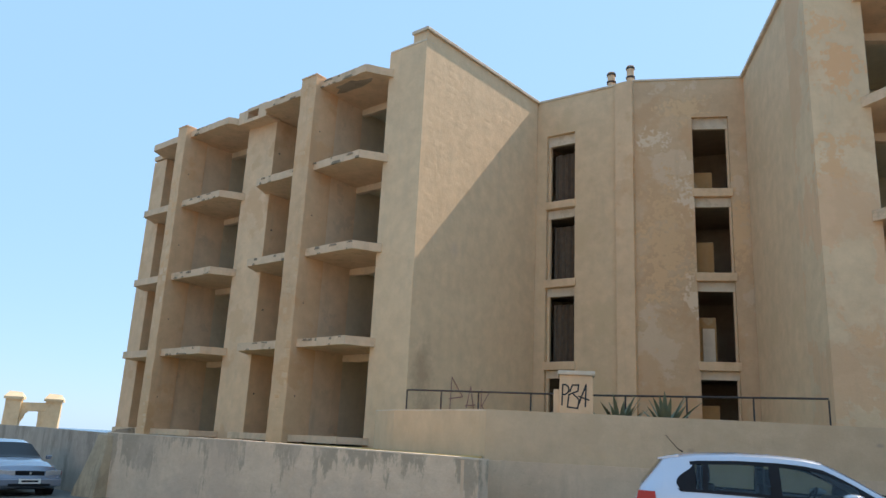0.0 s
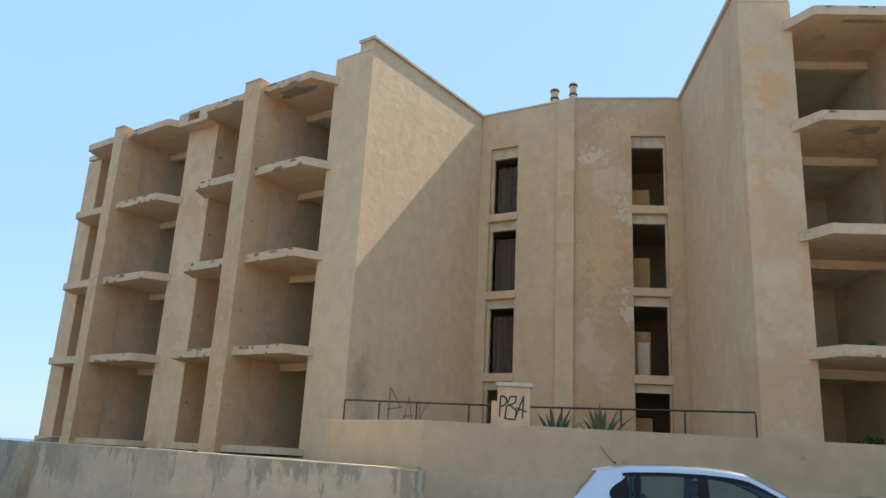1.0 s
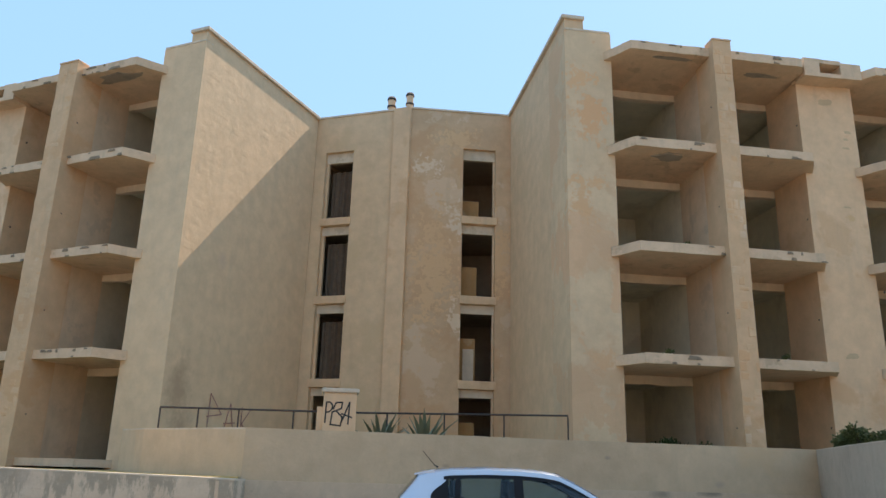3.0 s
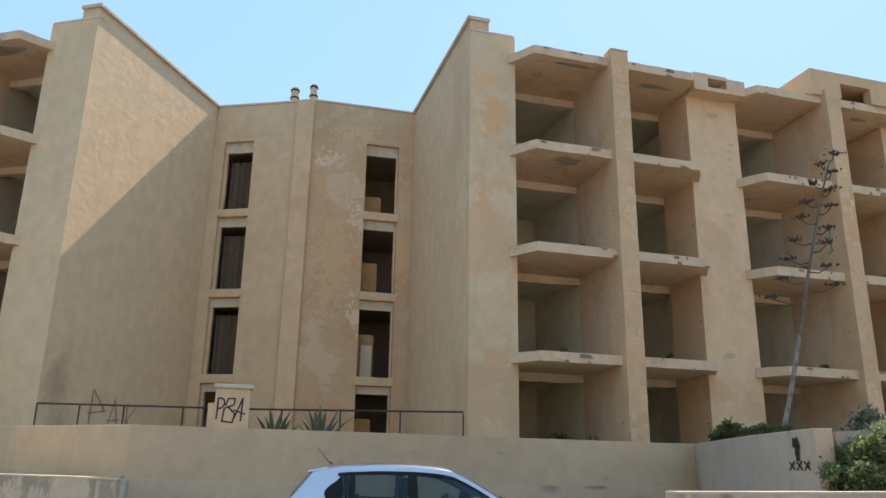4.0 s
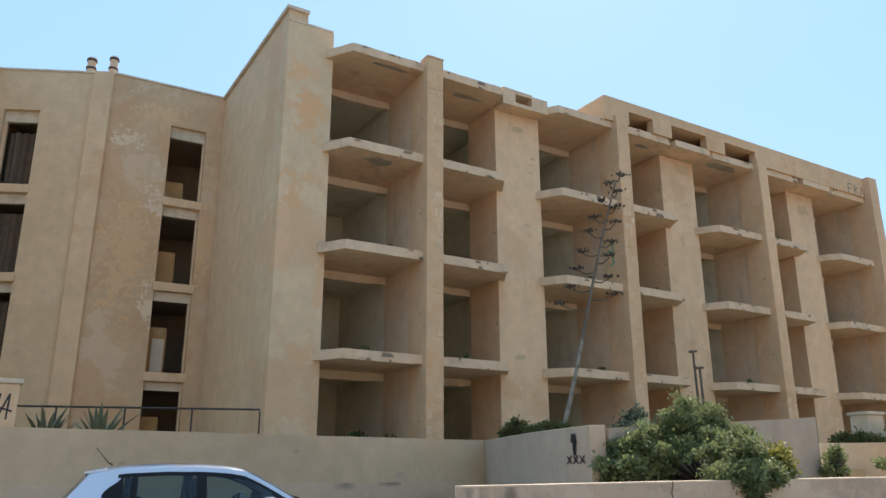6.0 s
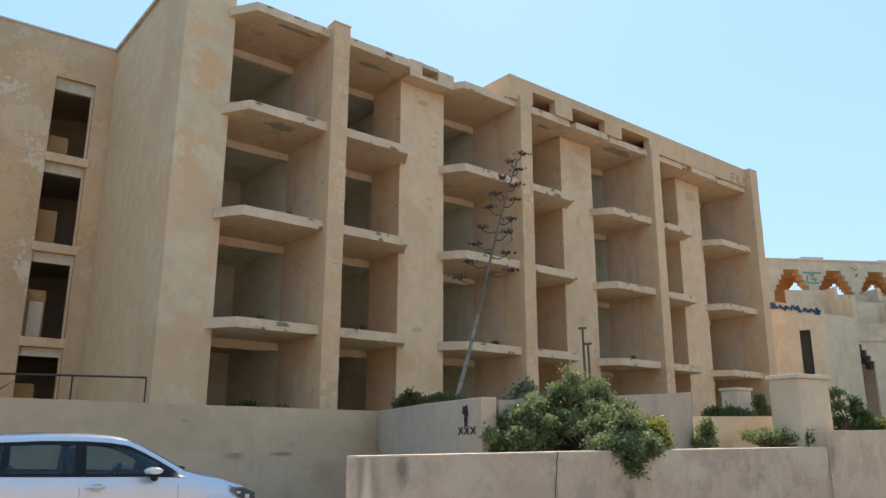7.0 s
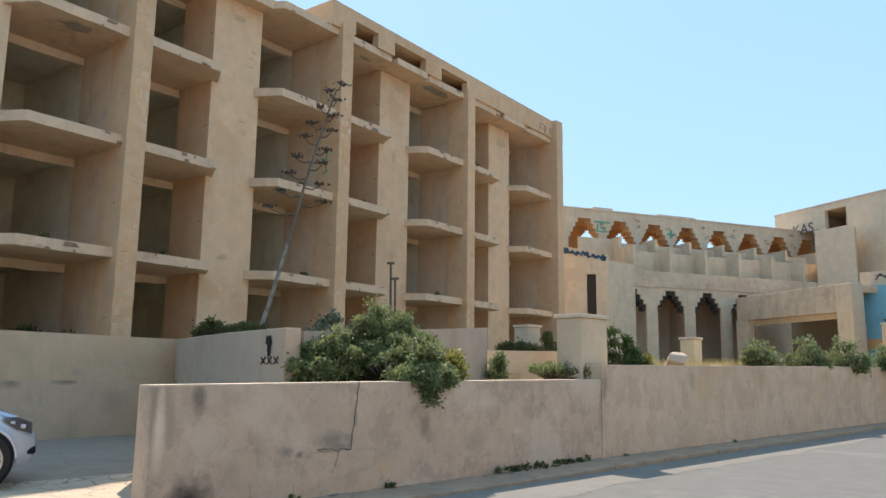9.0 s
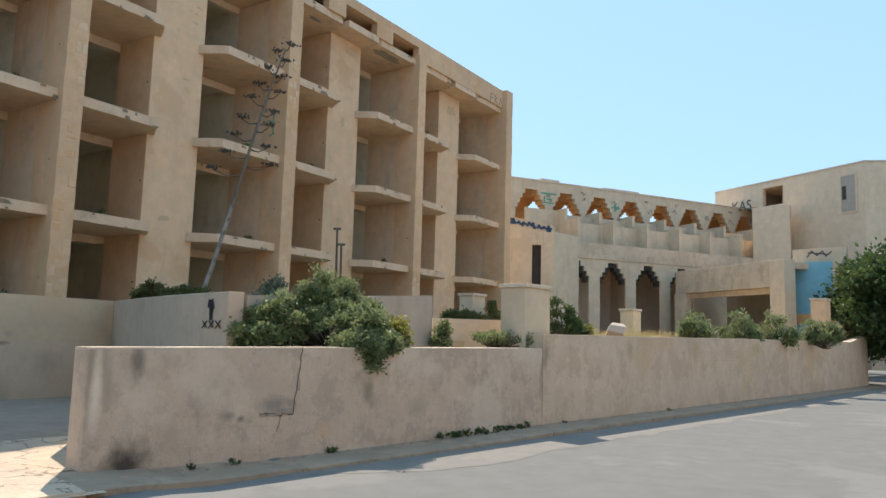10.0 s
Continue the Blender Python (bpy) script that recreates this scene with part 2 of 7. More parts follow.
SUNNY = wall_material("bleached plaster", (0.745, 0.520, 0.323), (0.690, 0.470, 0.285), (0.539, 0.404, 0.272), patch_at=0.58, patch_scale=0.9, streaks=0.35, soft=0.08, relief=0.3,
                      spots=[((-0.45, 22.2, 3.6), 0.5, 1.9, (0.50, 0.33, 0.205)), ((-0.3, 22.4, 2.5), 0.5, 1.2, (0.51, 0.34, 0.215)), ((0.35, 23.15, 7.55), 0.24, 1.3, (0.66, 0.46, 0.31))])
COURT = wall_material("court wall render", (0.635, 0.462, 0.30), (0.575, 0.415, 0.265), (0.452, 0.351, 0.232), patch_at=0.57, patch_scale=0.9, streaks=0.4, soft=0.1, rose=(0.633, 0.437, 0.261), rose_at=0.6,
                      spots=[((4.6, 14.0, 1.7), 0.09, 0.6, (0.42, 0.31, 0.22)), ((7.9, 13.8, 1.95), 0.07, 0.5, (0.40, 0.3, 0.22)), ((6.6, 13.9, 1.6), 0.1, 0.5, (0.5, 0.38, 0.27)), ((10.4, 13.7, 1.5), 0.12, 0.6, (0.48, 0.36, 0.26))])
GREY_WALL = wall_material("grey render", (0.558, 0.441, 0.330), (0.484, 0.378, 0.280), (0.335, 0.272, 0.205), gritty=0.32, patch_at=0.54, patch_scale=0.9, soft=0.1, streaks=0.25, run_at=(0.52, 0.7))
STONE_CAP = wall_material("worn coping", (0.683, 0.549, 0.410), (0.566, 0.441, 0.310), (0.429, 0.353, 0.280), patch_scale=1.5)
LIMESTONE = wall_material("yellow limestone", (0.74, 0.585, 0.38), (0.66, 0.49, 0.30), (0.5, 0.38, 0.24), gritty=0.3, patch_scale=1.3)
CLOTH = plain("dark brown cloth", (0.13, 0.085, 0.055), 0.95, 0.0, 0.35, 5.0)
OCHRE = wall_material("ochre earth", (0.60, 0.38, 0.13), (0.50, 0.40, 0.26), (0.34, 0.26, 0.16), patch_scale=2.0)
ASPHALT = wall_material("worn asphalt", (0.172, 0.171, 0.153), (0.205, 0.202, 0.181), (0.130, 0.128, 0.115), patch_scale=0.3, streaks=0.3, relief=0.25, tiny=70.0)
PAVING = wall_material("pavement concrete", (0.35, 0.28, 0.212), (0.30, 0.25, 0.195), (0.2, 0.17, 0.135), gritty=0.32, patch_scale=0.8, cracks=(0.6, 0.15))
DRIVE = wall_material("cracked drive concrete", (0.60, 0.48, 0.35), (0.50, 0.41, 0.31), (0.34, 0.285, 0.22), gritty=0.4, patch_scale=1.4, soft=0.06, cracks=(1.5, 0.85), relief=0.9)
EARTH = wall_material("dry earth", (0.56, 0.45, 0.30), (0.48, 0.40, 0.25), (0.36, 0.29, 0.19), patch_scale=1.0)
SEA = plain("sea water", (0.03, 0.10, 0.17), 0.25, 0.0, 0.2, 0.05)
RUST = plain("rusted dark iron", (0.06, 0.045, 0.04), 0.7, 0.3, 0.4, 20.0)
PAINT_BLACK = plain("black spray paint", (0.02, 0.02, 0.022), 0.6, 0.0, 0.3)
PAINT_MAROON = plain("faded maroon spray paint", (0.36, 0.16, 0.15), 0.8, 0.0, 0.3)
LEAF = leaf_material("shrub leaves", (0.016, 0.032, 0.013), (0.27, 0.32, 0.14), 0.2)
LEAF_DARK = leaf_material("dark tree leaves", (0.025, 0.05, 0.018), (0.085, 0.13, 0.04))
LEAF_YELLOW = leaf_material("yellowing leaves", (0.10, 0.11, 0.03), (0.26, 0.25, 0.06))
LEAF_OLIVE = leaf_material("olive hedge leaves", (0.05, 0.06, 0.022), (0.15, 0.16, 0.055))
AGAVE = leaf_material("agave leaves", (0.12, 0.14, 0.085), (0.21, 0.23, 0.15), 0.1)
BARK = plain("bark", (0.12, 0.09, 0.065), 0.9, 0.0, 0.4, 20.0)
STALK = plain("dry flower stalk", (0.15, 0.115, 0.085), 0.9, 0.0, 0.5, 6.0)
STALK_PALE = plain("bleached flower stalk", (0.27, 0.225, 0.18), 0.9, 0.0, 0.75, 7.0)
POD = plain("dry seed pods", (0.10, 0.075, 0.055), 0.9, 0.0, 0.4, 9.0)
DRY_BRUSH = leaf_material("dry grass", (0.30, 0.24, 0.10), (0.48, 0.38, 0.18))


# ---------------------------------------------------------------- building blocks
ORIGIN = {}


class Shape:
    """Gathers solids in one mesh."""

    def __init__(self, m=None):
        self.verts, self.faces, self.m = [], [], m or Matrix()

    def _put(self, vs, fs):
        k = len(self.verts)
        self.verts += [self.m @ Vector(v) for v in vs]
        self.faces += [tuple(i + k for i in f) for f in fs]
        return self

    def box(self, x0, x1, y0, y1, z0, z1):
        vs = [(x, y, z) for z in (z0, z1) for x, y in ((x0, y0), (x1, y0), (x1, y1), (x0, y1))]
        return self._put(vs, [(3, 2, 1, 0), (4, 5, 6, 7), (0, 1, 5, 4), (1, 2, 6, 5), (2, 3, 7, 6), (3, 0, 4, 7)])

    def prism(self, poly, z0, z1):
        """An upright prism; z0 and z1 are numbers or one number a corner."""
        n = len(poly)
        lo = z0 if isinstance(z0, (list, tuple)) else [z0] * n
        hi = z1 if isinstance(z1, (list, tuple)) else [z1] * n
        vs = [(x, y, z) for (x, y), z in zip(poly, lo)] + [(x, y, z) for (x, y), z in zip(poly, hi)]
        return self._put(vs, [tuple(range(n))[::-1], tuple(range(n, 2 * n))] + [(i, (i + 1) % n, n + (i + 1) % n, n + i) for i in range(n)])

    def tube(self, path, radii, n=8, cap=True):
        rings = []
        for i, p in enumerate(path):
            p = Vector(p)
            a = Vector(path[min(i + 1, len(path) - 1)]) - Vector(path[max(i - 1, 0)])
            q = a.to_track_quat("Z", "Y")
            rings.append([p + q @ Vector((radii[i] * math.cos(2 * math.pi * k / n), radii[i] * math.sin(2 * math.pi * k / n), 0)) for k in range(n)])
        vs = [v for r in rings for v in r]
        fs = [(j * n + k, j * n + (k + 1) % n, (j + 1) * n + (k + 1) % n, (j + 1) * n + k) for j in range(len(path) - 1) for k in range(n)]
        if cap:
            fs += [tuple(range(n))[::-1], tuple(range(len(vs) - n, len(vs)))]
        return self._put(vs, fs)

    def loft(self, rings, skip=lambda j, k: False):
        n = len(rings[0])
        vs = [v for r in rings for v in r]
        fs = [(j * n + k, j * n + (k + 1) % n, (j + 1) * n + (k + 1) % n, (j + 1) * n + k) for j in range(len(rings) - 1) for k in range(n) if not skip(j, k)]
        return self._put(vs, fs + [tuple(range(n))[::-1], tuple(range(len(vs) - n, len(vs)))])

    def grid(self, f, nu, nv):
        vs = [f(i / nu, j / nv) for j in range(nv + 1) for i in range(nu + 1)]
        return self._put(vs, [(j * (nu + 1) + i, j * (nu + 1) + i + 1, (j + 1) * (nu + 1) + i + 1, (j + 1) * (nu + 1) + i) for j in range(nv) for i in range(nu)])


def finish(name, shape, material, origin=(0, 0, 0), bevel=0.0, smooth=False, fix=True):
    me = bpy.data.meshes.new(name)
    o = Vector(origin)
    me.from_pydata([v - o for v in shape.verts], [], shape.faces)
    if fix or bevel:
        bm = bmesh.new()
        bm.from_mesh(me)
        if fix:
            bmesh.ops.recalc_face_normals(bm, faces=bm.faces)
        if bevel:
            bmesh.ops.bevel(bm, geom=[e for e in bm.edges if e.is_manifold and e.calc_face_angle(0) > 0.5], offset=bevel, segments=2, affect="EDGES", profile=0.6, clamp_overlap=True)
        bm.to_mesh(me)
        bm.free()
    me.materials.append(material)
    if smooth:
        me.polygons.foreach_set("use_smooth", [True] * len(me.polygons))
        me.set_sharp_from_angle(angle=radians(40))
    me.update()
    return me


def thing(name, origin, label, category, group="", kind=""):
    ob = new(name)
    ob.location = origin
    ORIGIN[ob.name] = Vector(origin)
    return tagged(ob, label, category, group, kind)


def part(name, shape, material, parent, label="", bevel=0.0, smooth=False, fix=True):
    o = ORIGIN[parent.name]
    ob = new(name, finish(name, shape, material, o, bevel, smooth, fix))
    ob.parent = parent
    ORIGIN[ob.name] = o
    return tagged(ob, label)


def single(name, shape, material, origin, label, category, group="", kind="", bevel=0.0, smooth=False, fix=True):
    ob = new(name, finish(name, shape, material, origin, bevel, smooth, fix))
    ob.location = origin
    ORIGIN[ob.name] = Vector(origin)
    return tagged(ob, label, category, group, kind)


def worn(v, size, freq=1.7):
    return size * noise.noise(Vector(v) * freq)


def worn_slab(shape, outline, z0, z1, edge=0.012, gap=0.22):
    """A slab whose open edge is chipped: outline is an open line of corners in front, then the back corners."""
    pts = []
    for (a, b) in zip(outline, outline[1:] + outline[:1]):
        k = max(1, int(math.dist(a, b) / gap))
        pts += [(a[0] + (b[0] - a[0]) * i / k, a[1] + (b[1] - a[1]) * i / k) for i in range(k)]
    lo, hi, ring = [], [], []
    for x, y in pts:
        q = (x + z1, y, z1)
        ring.append((x + worn(q, edge * 1.6, 3.1), y + worn((y, x, z1), edge * 2, 3.3)))
        lo.append(z0 + worn((x, z1, y), edge * 1.5, 2.7))
        hi.append(z1 + worn((z1, x, y), edge, 2.2))
    return shape.prism(ring, lo, hi)


# ---------------------------------------------------------------- ground, sea
A_DIR, B_DIR = Vector((0.951, -0.309)), Vector((0.309, 0.951))   # along and behind the street wall
CORNER = Vector((5.87, 6.82))


def along(a, b):
    p = CORNER + A_DIR * a + B_DIR * b
    return (p.x, p.y)


def smooth01(x):
    x = min(1, max(0, x))
    return x * x * (3 - 2 * x)


def ground_z(x, y):
    b = (Vector((x, y)) - CORNER) @ B_DIR
    a = (Vector((x, y)) - CORNER) @ A_DIR
    z = 0.1 * smooth01((b + 2.2) / 2.4) * (1 - smooth01((a - 0.5 - 3.0 * smooth01((b + 0.3) / 0.4)) / 0.6)) + 0.07 * smooth01((b - 1) / 3) * (1 - smooth01((a - 2) / 4))
    z += 0.036 * min(0, max(x + 1.0, -26))
    z += 0.006 * max(0, min(a - 20, 40))
    return z


def ground_sheet():
    xs = [-900, -300, -120, -60] + [-36 + 2 * i for i in range(15)] + [-6 + 0.6 * i for i in range(40)] + [20, 24, 30, 36, 44, 54, 70, 110, 300, 900]
    ys = [-900, -300, -100, -50, -30, -18, -12, -8, -5] + [-3 + 0.6 * i for i in range(30)] + [17, 20, 24, 28, 32, 38, 46]
    s = Shape()
    s._put([(x, y, ground_z(x, y)) for y in ys for x in xs], [(j * len(xs) + i, j * len(xs) + i + 1, (j + 1) * len(xs) + i + 1, (j + 1) * len(xs) + i) for j in range(len(ys) - 1) for i in range(len(xs) - 1)])
    single("road", s, ASPHALT, (0, 0, 0), "worn grey asphalt street running past the walls", "road", kind="structure", smooth=True, fix=False)
    s = Shape()
    s._put([(-4000, 46.0, -9), (4000, 46.0, -9), (4000, 4800, -9), (-4000, 4800, -9)], [(0, 1, 2, 3)])
    single("sea", s, SEA, (0, 46, -9), "calm blue open sea beyond the shore", "sea", kind="structure", fix=False)
    s = Shape()
    s.prism([(-900, 40), (-14, 40), (-14, 46), (-900, 46)], -9.5, -1.1)
    single("shore", s, EARTH, (-400, 43, -9), "dry earth bank above the shore", "ground", kind="structure")


ground_sheet()

# ---------------------------------------------------------------- the hotel
U_R, V_R, O_R = Vector((math.cos(radians(-9.12)), math.sin(radians(-9.12)))), Vector((math.sin(radians(9.12)), math.cos(radians(9.12)))), Vector((12.87, 15.97))
U_L, V_L, O_L = Vector((math.cos(radians(-40)), math.sin(radians(-40)))), Vector((math.sin(radians(40)), math.cos(radians(40)))), Vector((-4.44, 23.69))


def frame_of(u, v, o):
    return Matrix(((u.x, v.x, 0, o.x), (u.y, v.y, 0, o.y), (0, 0, 1, EYE), (0, 0, 0, 1)))


RIGHT, LEFT = frame_of(U_R, V_R, O_R), frame_of(-U_L, V_L, O_L)
TOPS = (0.08, 2.98, 5.89, 8.83, 11.78)      # slab tops above the eye
THICK, PERIOD, FIN_W = 0.26, 7.62, 0.51
FIN_V, STEP = -0.22, 0.05      # front of the fins; how far the party walls stand back behind them
PIER = (3.12, 4.92)
LEFT_FIN = 7.8      # the left wing's second fin
DEPTH, ROOM = 7.3, 5.9


def balcony(hotel, m, u0, u1, chamfer_low, k, back, roof=False):
    """One bay's slab, with a cut corner at its pier."""
    z1 = TOPS[k]
    z0 = z1 - (THICK if k else 0.2)
    if chamfer_low:
        u1 += 0.08
        front = [(u1, back), (u0 - 0.0, back), (u0 - 0.22, 0.8), (u0 + 0.27, 0.0), (u1, 0.0)]
    else:
        u0 -= 0.08
        front = [(u1, back), (u0, back), (u0, 0.0), (u1 - 0.27, 0.0), (u1 + 0.22, 0.8)]
    front = [(u, v - (0.012 if v == 0.8 else 0)) for u, v in front]
    s = worn_slab(Shape(m), front, z0, z1)
    part("roof_slab" if roof else "balcony_slab", s, CONCRETE, hotel)
    # a downstand beam over the opening at the back
    if k:
        a, b = min(u0, u1) + 0.004, max(u0, u1) - 0.004
        s = Shape(m).loft([[(a + (b - a) * q, back, z0 - 0.21 - sag), (a + (b - a) * q, back + 0.2, z0 - 0.21 - sag), (a + (b - a) * q, back + 0.2, z0 + 0.05), (a + (b - a) * q, back, z0 + 0.05)]
                           for q, sag in [(j / 8, worn((a + j * 0.9, z1, 2.0), 0.03, 1.1) + 0.03 * math.sin(math.pi * j / 8)) for j in range(9)]])
        part("lintel", s, LINTEL, hotel)


def wing(m, label, fins, last_pier, end_fin, back, edge, widths, pier=PIER):
    base = m @ Vector((0, 0, 0))
    hotel = thing("hotel_wing", (base.x, base.y, EYE - 0.3), label, "building", "wings of the hotel")
    low = -0.6
    u_end = fins[-1] + FIN_W if end_fin else last_pier[1]
    piers = [(f + pier[0], f + pier[1]) for f in fins[:-1]]
    if not end_fin:
        piers.append(last_pier)
    # fins in front of the party walls
    for i, f in enumerate(fins):
        top = 11.93 if not (end_fin and i == len(fins) - 1) else 12.67
        s = Shape(m)
        last = end_fin and i == len(fins) - 1
        w, g, fv = (0.62, 0.0, -0.36) if last else (widths[i], 0.03, FIN_V)
        rings = []
        for j in range(53):
            z = low + (top - low) * j / 52
            d = [worn((f + c * 5.1, z * 2.1, c * 7.3), 0.014, 1.3) for c in range(4)]
            rings.append([(f - g + d[0], fv + d[1] * 1.4, z), (f + w + d[2], fv + d[3] * 1.4, z), (f + w, 0.8, z), (f - g, 0.8, z)])
        s.loft(rings)
        part("fin", s, PLASTER, hotel)
        s = Shape(m).box(f + STEP - 0.02, f + w - STEP, 0.79, back + 0.02, low, 11.5)
        part("party_wall", s, SOFFIT, hotel)
        s = Shape(m).box(f + 0.06, f + w - 0.08, back + 0.02, ROOM, low, 11.5)
        part("room_wall", s, INSIDE if end_fin else INSIDE_DIM, hotel)
        if not (end_fin and i):
            s = Shape(m).box(f - 0.05, f + w + 0.02, FIN_V - 0.03, 0.2, top, top + 0.05)
            part("fin_cap", s, CONCRETE, hotel, bevel=0.015)
    # piers
    for a, b in piers:
        s = Shape(m).box(a, b, 0.8, back, low, 11.5)
        part("pier", s, PLASTER_PALE, hotel, bevel=0.015)
        s = Shape(m).box((a + b) / 2 - 0.15, (a + b) / 2 + 0.15, back, ROOM, low, 11.44)
        part("room_wall", s, INSIDE if end_fin else INSIDE_DIM, hotel)
    # bays
    for i, f in enumerate(fins):
        left = edge if i == 0 else piers[i - 1][1]
        for k in range(5):
            balcony(hotel, m, left, f, True, k, back, k == 4)
            if i < len(piers):
                balcony(hotel, m, f + widths[i], piers[i][0], False, k, back, k == 4)
    # rooms
    for k in range(5):
        s = Shape(m).box(-3.9, u_end - 0.05, back, DEPTH, TOPS[k] - THICK, TOPS[k] - (0 if k < 4 else 0.02))
        part("floor_slab" if k < 4 else "roof_deck", s, INSIDE, hotel)
    s = Shape(m).box(-3.9, u_end - 0.05, ROOM, ROOM + 0.25, low, 11.68)
    part("corridor_wall", s, INSIDE if end_fin else INSIDE_DIM, hotel)
    s = Shape(m).box(-3.9, u_end, DEPTH + 0.25, DEPTH + 6, 11.3, 11.6)
    part("roof_deck", s, CONCRETE, hotel)
    s = Shape(m).box(-3.9, u_end, DEPTH + 5.75, DEPTH + 6, low - 1.0, 11.3)
    part("rear_wall", s, PLASTER, hotel)
    s = Shape(m).box(u_end - 0.3, u_end, back, DEPTH + 6, low - 1.0, 11.7)
    part("end_wall", s, PLASTER, hotel)
    # the corner pier and the blank end wall towards the court
    s = Shape(m).box(-4.03, edge, 0.8, back, low, 12.4)
    part("corner_pier", s, FLAKING if end_fin else SUNNY, hotel)
    s = Shape(m).box(-4.03, edge - 0.02, 0.78, 1.15, 12.4, 12.47)
    part("coping", s, STONE_CAP, hotel, bevel=0.02)
    s = Shape(m).box(-4.03, -3.73, back, DEPTH, low, 12.75)
    s.box(-4.03, -3.46, 0.8, back, 12.4, 12.75)
    part("court_wall", s, COURT_FACE if end_fin else SUNNY, hotel)
    s = Shape(m).box(-4.125, -3.44, 0.72, DEPTH + 0.02, 12.75, 12.86)
    part("coping", s, STONE_CAP, hotel, bevel=0.015)
    # vent boxes over the piers
    for a, b in piers[:1]:
        s = Shape(m)
        s.box(a - 0.05, a + 0.45, 0.24, 0.9, 11.42, 12.00).box(a + 1.15, b + 0.02, 0.28, 0.9, 11.46, 11.96)
        s.box(a + 0.45, a + 1.15, 0.24, 0.9, 11.42, 11.55).box(a + 0.45, a + 1.15, 0.26, 0.9, 11.87, 12.00).box(a + 0.45, a + 1.15, 0.8, 0.9, 11.55, 11.87)
        part("vent_box", s, CONCRETE, hotel)
    for a, b in piers:
        s = Shape(m).box(a - 0.02, b + 0.02, 0.78 if a < 7 or not end_fin else -0.08, back, 11.58 if a < 7 or not end_fin else 11.52, 11.77)
        part("roof_slab", s, CONCRETE, hotel)
    return hotel


left_wing = wing(LEFT, "derelict beige concrete hotel wing with empty balconies and sunlit end wall", [0, LEFT_FIN], (10.82, 11.82), False, 2.05, -2.45, (0.72, 0.55), (3.28, 4.97))
right_wing = wing(RIGHT, "long derelict beige concrete hotel wing with four floors of empty balconies", [0, PERIOD, 2 * PERIOD, 3 * PERIOD], None, True, 2.4, -2.64, (FIN_W,) * 4)


def rear_parapet():
    u0, u1, z0, z1, zt = 7.2, 3 * PERIOD + 0.62, 11.76, 12.3, 12.67
    s = Shape(RIGHT).box(u0, u1, -0.1, 0.2, z1, zt)
    slots = [(8.35, 9.55), (10.5, 12.4), (13.45, 15.3)]
    a = u0
    for b, c in slots + [(u1, u1)]:
        s.box(a, b, -0.1, 0.2, z0, z1)
        a = c
    part("roof_parapet", s, PLASTER, right_wing)
    s = Shape(RIGHT).box(u0, u0 + 0.25, 0.2, DEPTH, z0, zt)
    s.box(u0 + 0.25, u1, 0.2, 2.4, 12.34, 12.54).box(u0 + 0.25, u1, 2.2, 2.4, z0, 12.34)
    part("roof_parapet", s, PLASTER, right_wing)


rear_parapet()


def block_courses():
    """Weathered stone courses that show through the thin plaster of the sunlit end wall."""
    s, r = Shape(LEFT), random.Random(4)
    z, row = 0.1, 0
    while z < 12.1:
        v = 0.86 - (0.26 if row % 2 else 0)
        while v < 7.1:
            v1 = v + r.uniform(0.48, 0.56)
            if r.random() < 0.5:
                d = r.choice((0.0006, 0.001, 0.0015, 0.0022))
                a, b = max(v, 0.84) + 0.012, min(v1, 7.2) - 0.012
                if b - a > 0.1:
                    e = [r.uniform(-0.008, 0.008) for _ in range(4)]
                    s.loft([[(-4.03 + 0.001, a + e[0] - 0.01, z), (-4.03 + 0.001, b + e[1] + 0.01, z), (-4.03 + 0.001, b + e[2] + 0.01, z + 0.25), (-4.03 + 0.001, a + e[3] - 0.01, z + 0.25)],
                            [(-4.03 - d, a + e[0] + 0.06, z + 0.06), (-4.03 - d, b + e[1] - 0.06, z + 0.06), (-4.03 - d, b + e[2] - 0.06, z + 0.2), (-4.03 - d, a + e[3] + 0.06, z + 0.2)]])
            v = v1
        z += 0.262
        row += 1
    tagged(part("stone_relief", s, SUNNY, left_wing), kind="stuff")


block_courses()


def fin_courses():
    """Eroded stone courses on the fronts of the fins: faces flaked to uneven depth."""
    for wing_ob, m, fins, k in ((right_wing, RIGHT, (0, PERIOD, 2 * PERIOD), 3), (left_wing, LEFT, (0, LEFT_FIN), 7)):
        r = random.Random(k)
        for f in fins:
            s, z = Shape(m), -0.4
            bold = 0.6 if f == 0 and m is RIGHT else 0.4
            while z < 11.5:
                h = r.uniform(0.12, 0.3)
                u = f - 0.02
                while u < f + FIN_W - 0.12:
                    w = r.uniform(0.14, 0.34)
                    u1 = min(u + w, f + FIN_W + 0.004)
                    d = r.choice((0.0, 0.004, 0.008, 0.014)) * bold
                    if d and r.random() < 0.35 + 0.5 * bold:
                        e = [r.uniform(0.005, 0.05) for _ in range(8)]
                        q = [(u, z), (u1, z), (u1, z + h), (u, z + h)]
                        t = [(u + e[0], z + e[1]), (u1 - e[2], z + e[3]), (u1 - e[4], z + h - e[5]), (u + e[6], z + h - e[7])]
                        s.loft([[(x, FIN_V + 0.018, zz) for x, zz in q], [(x, FIN_V - d, zz) for x, zz in t]])
                    u = u1 + 0.01
                z += h + 0.012
            tagged(part("stone_relief", s, FIN_STONE, wing_ob), kind="stuff")


fin_courses()


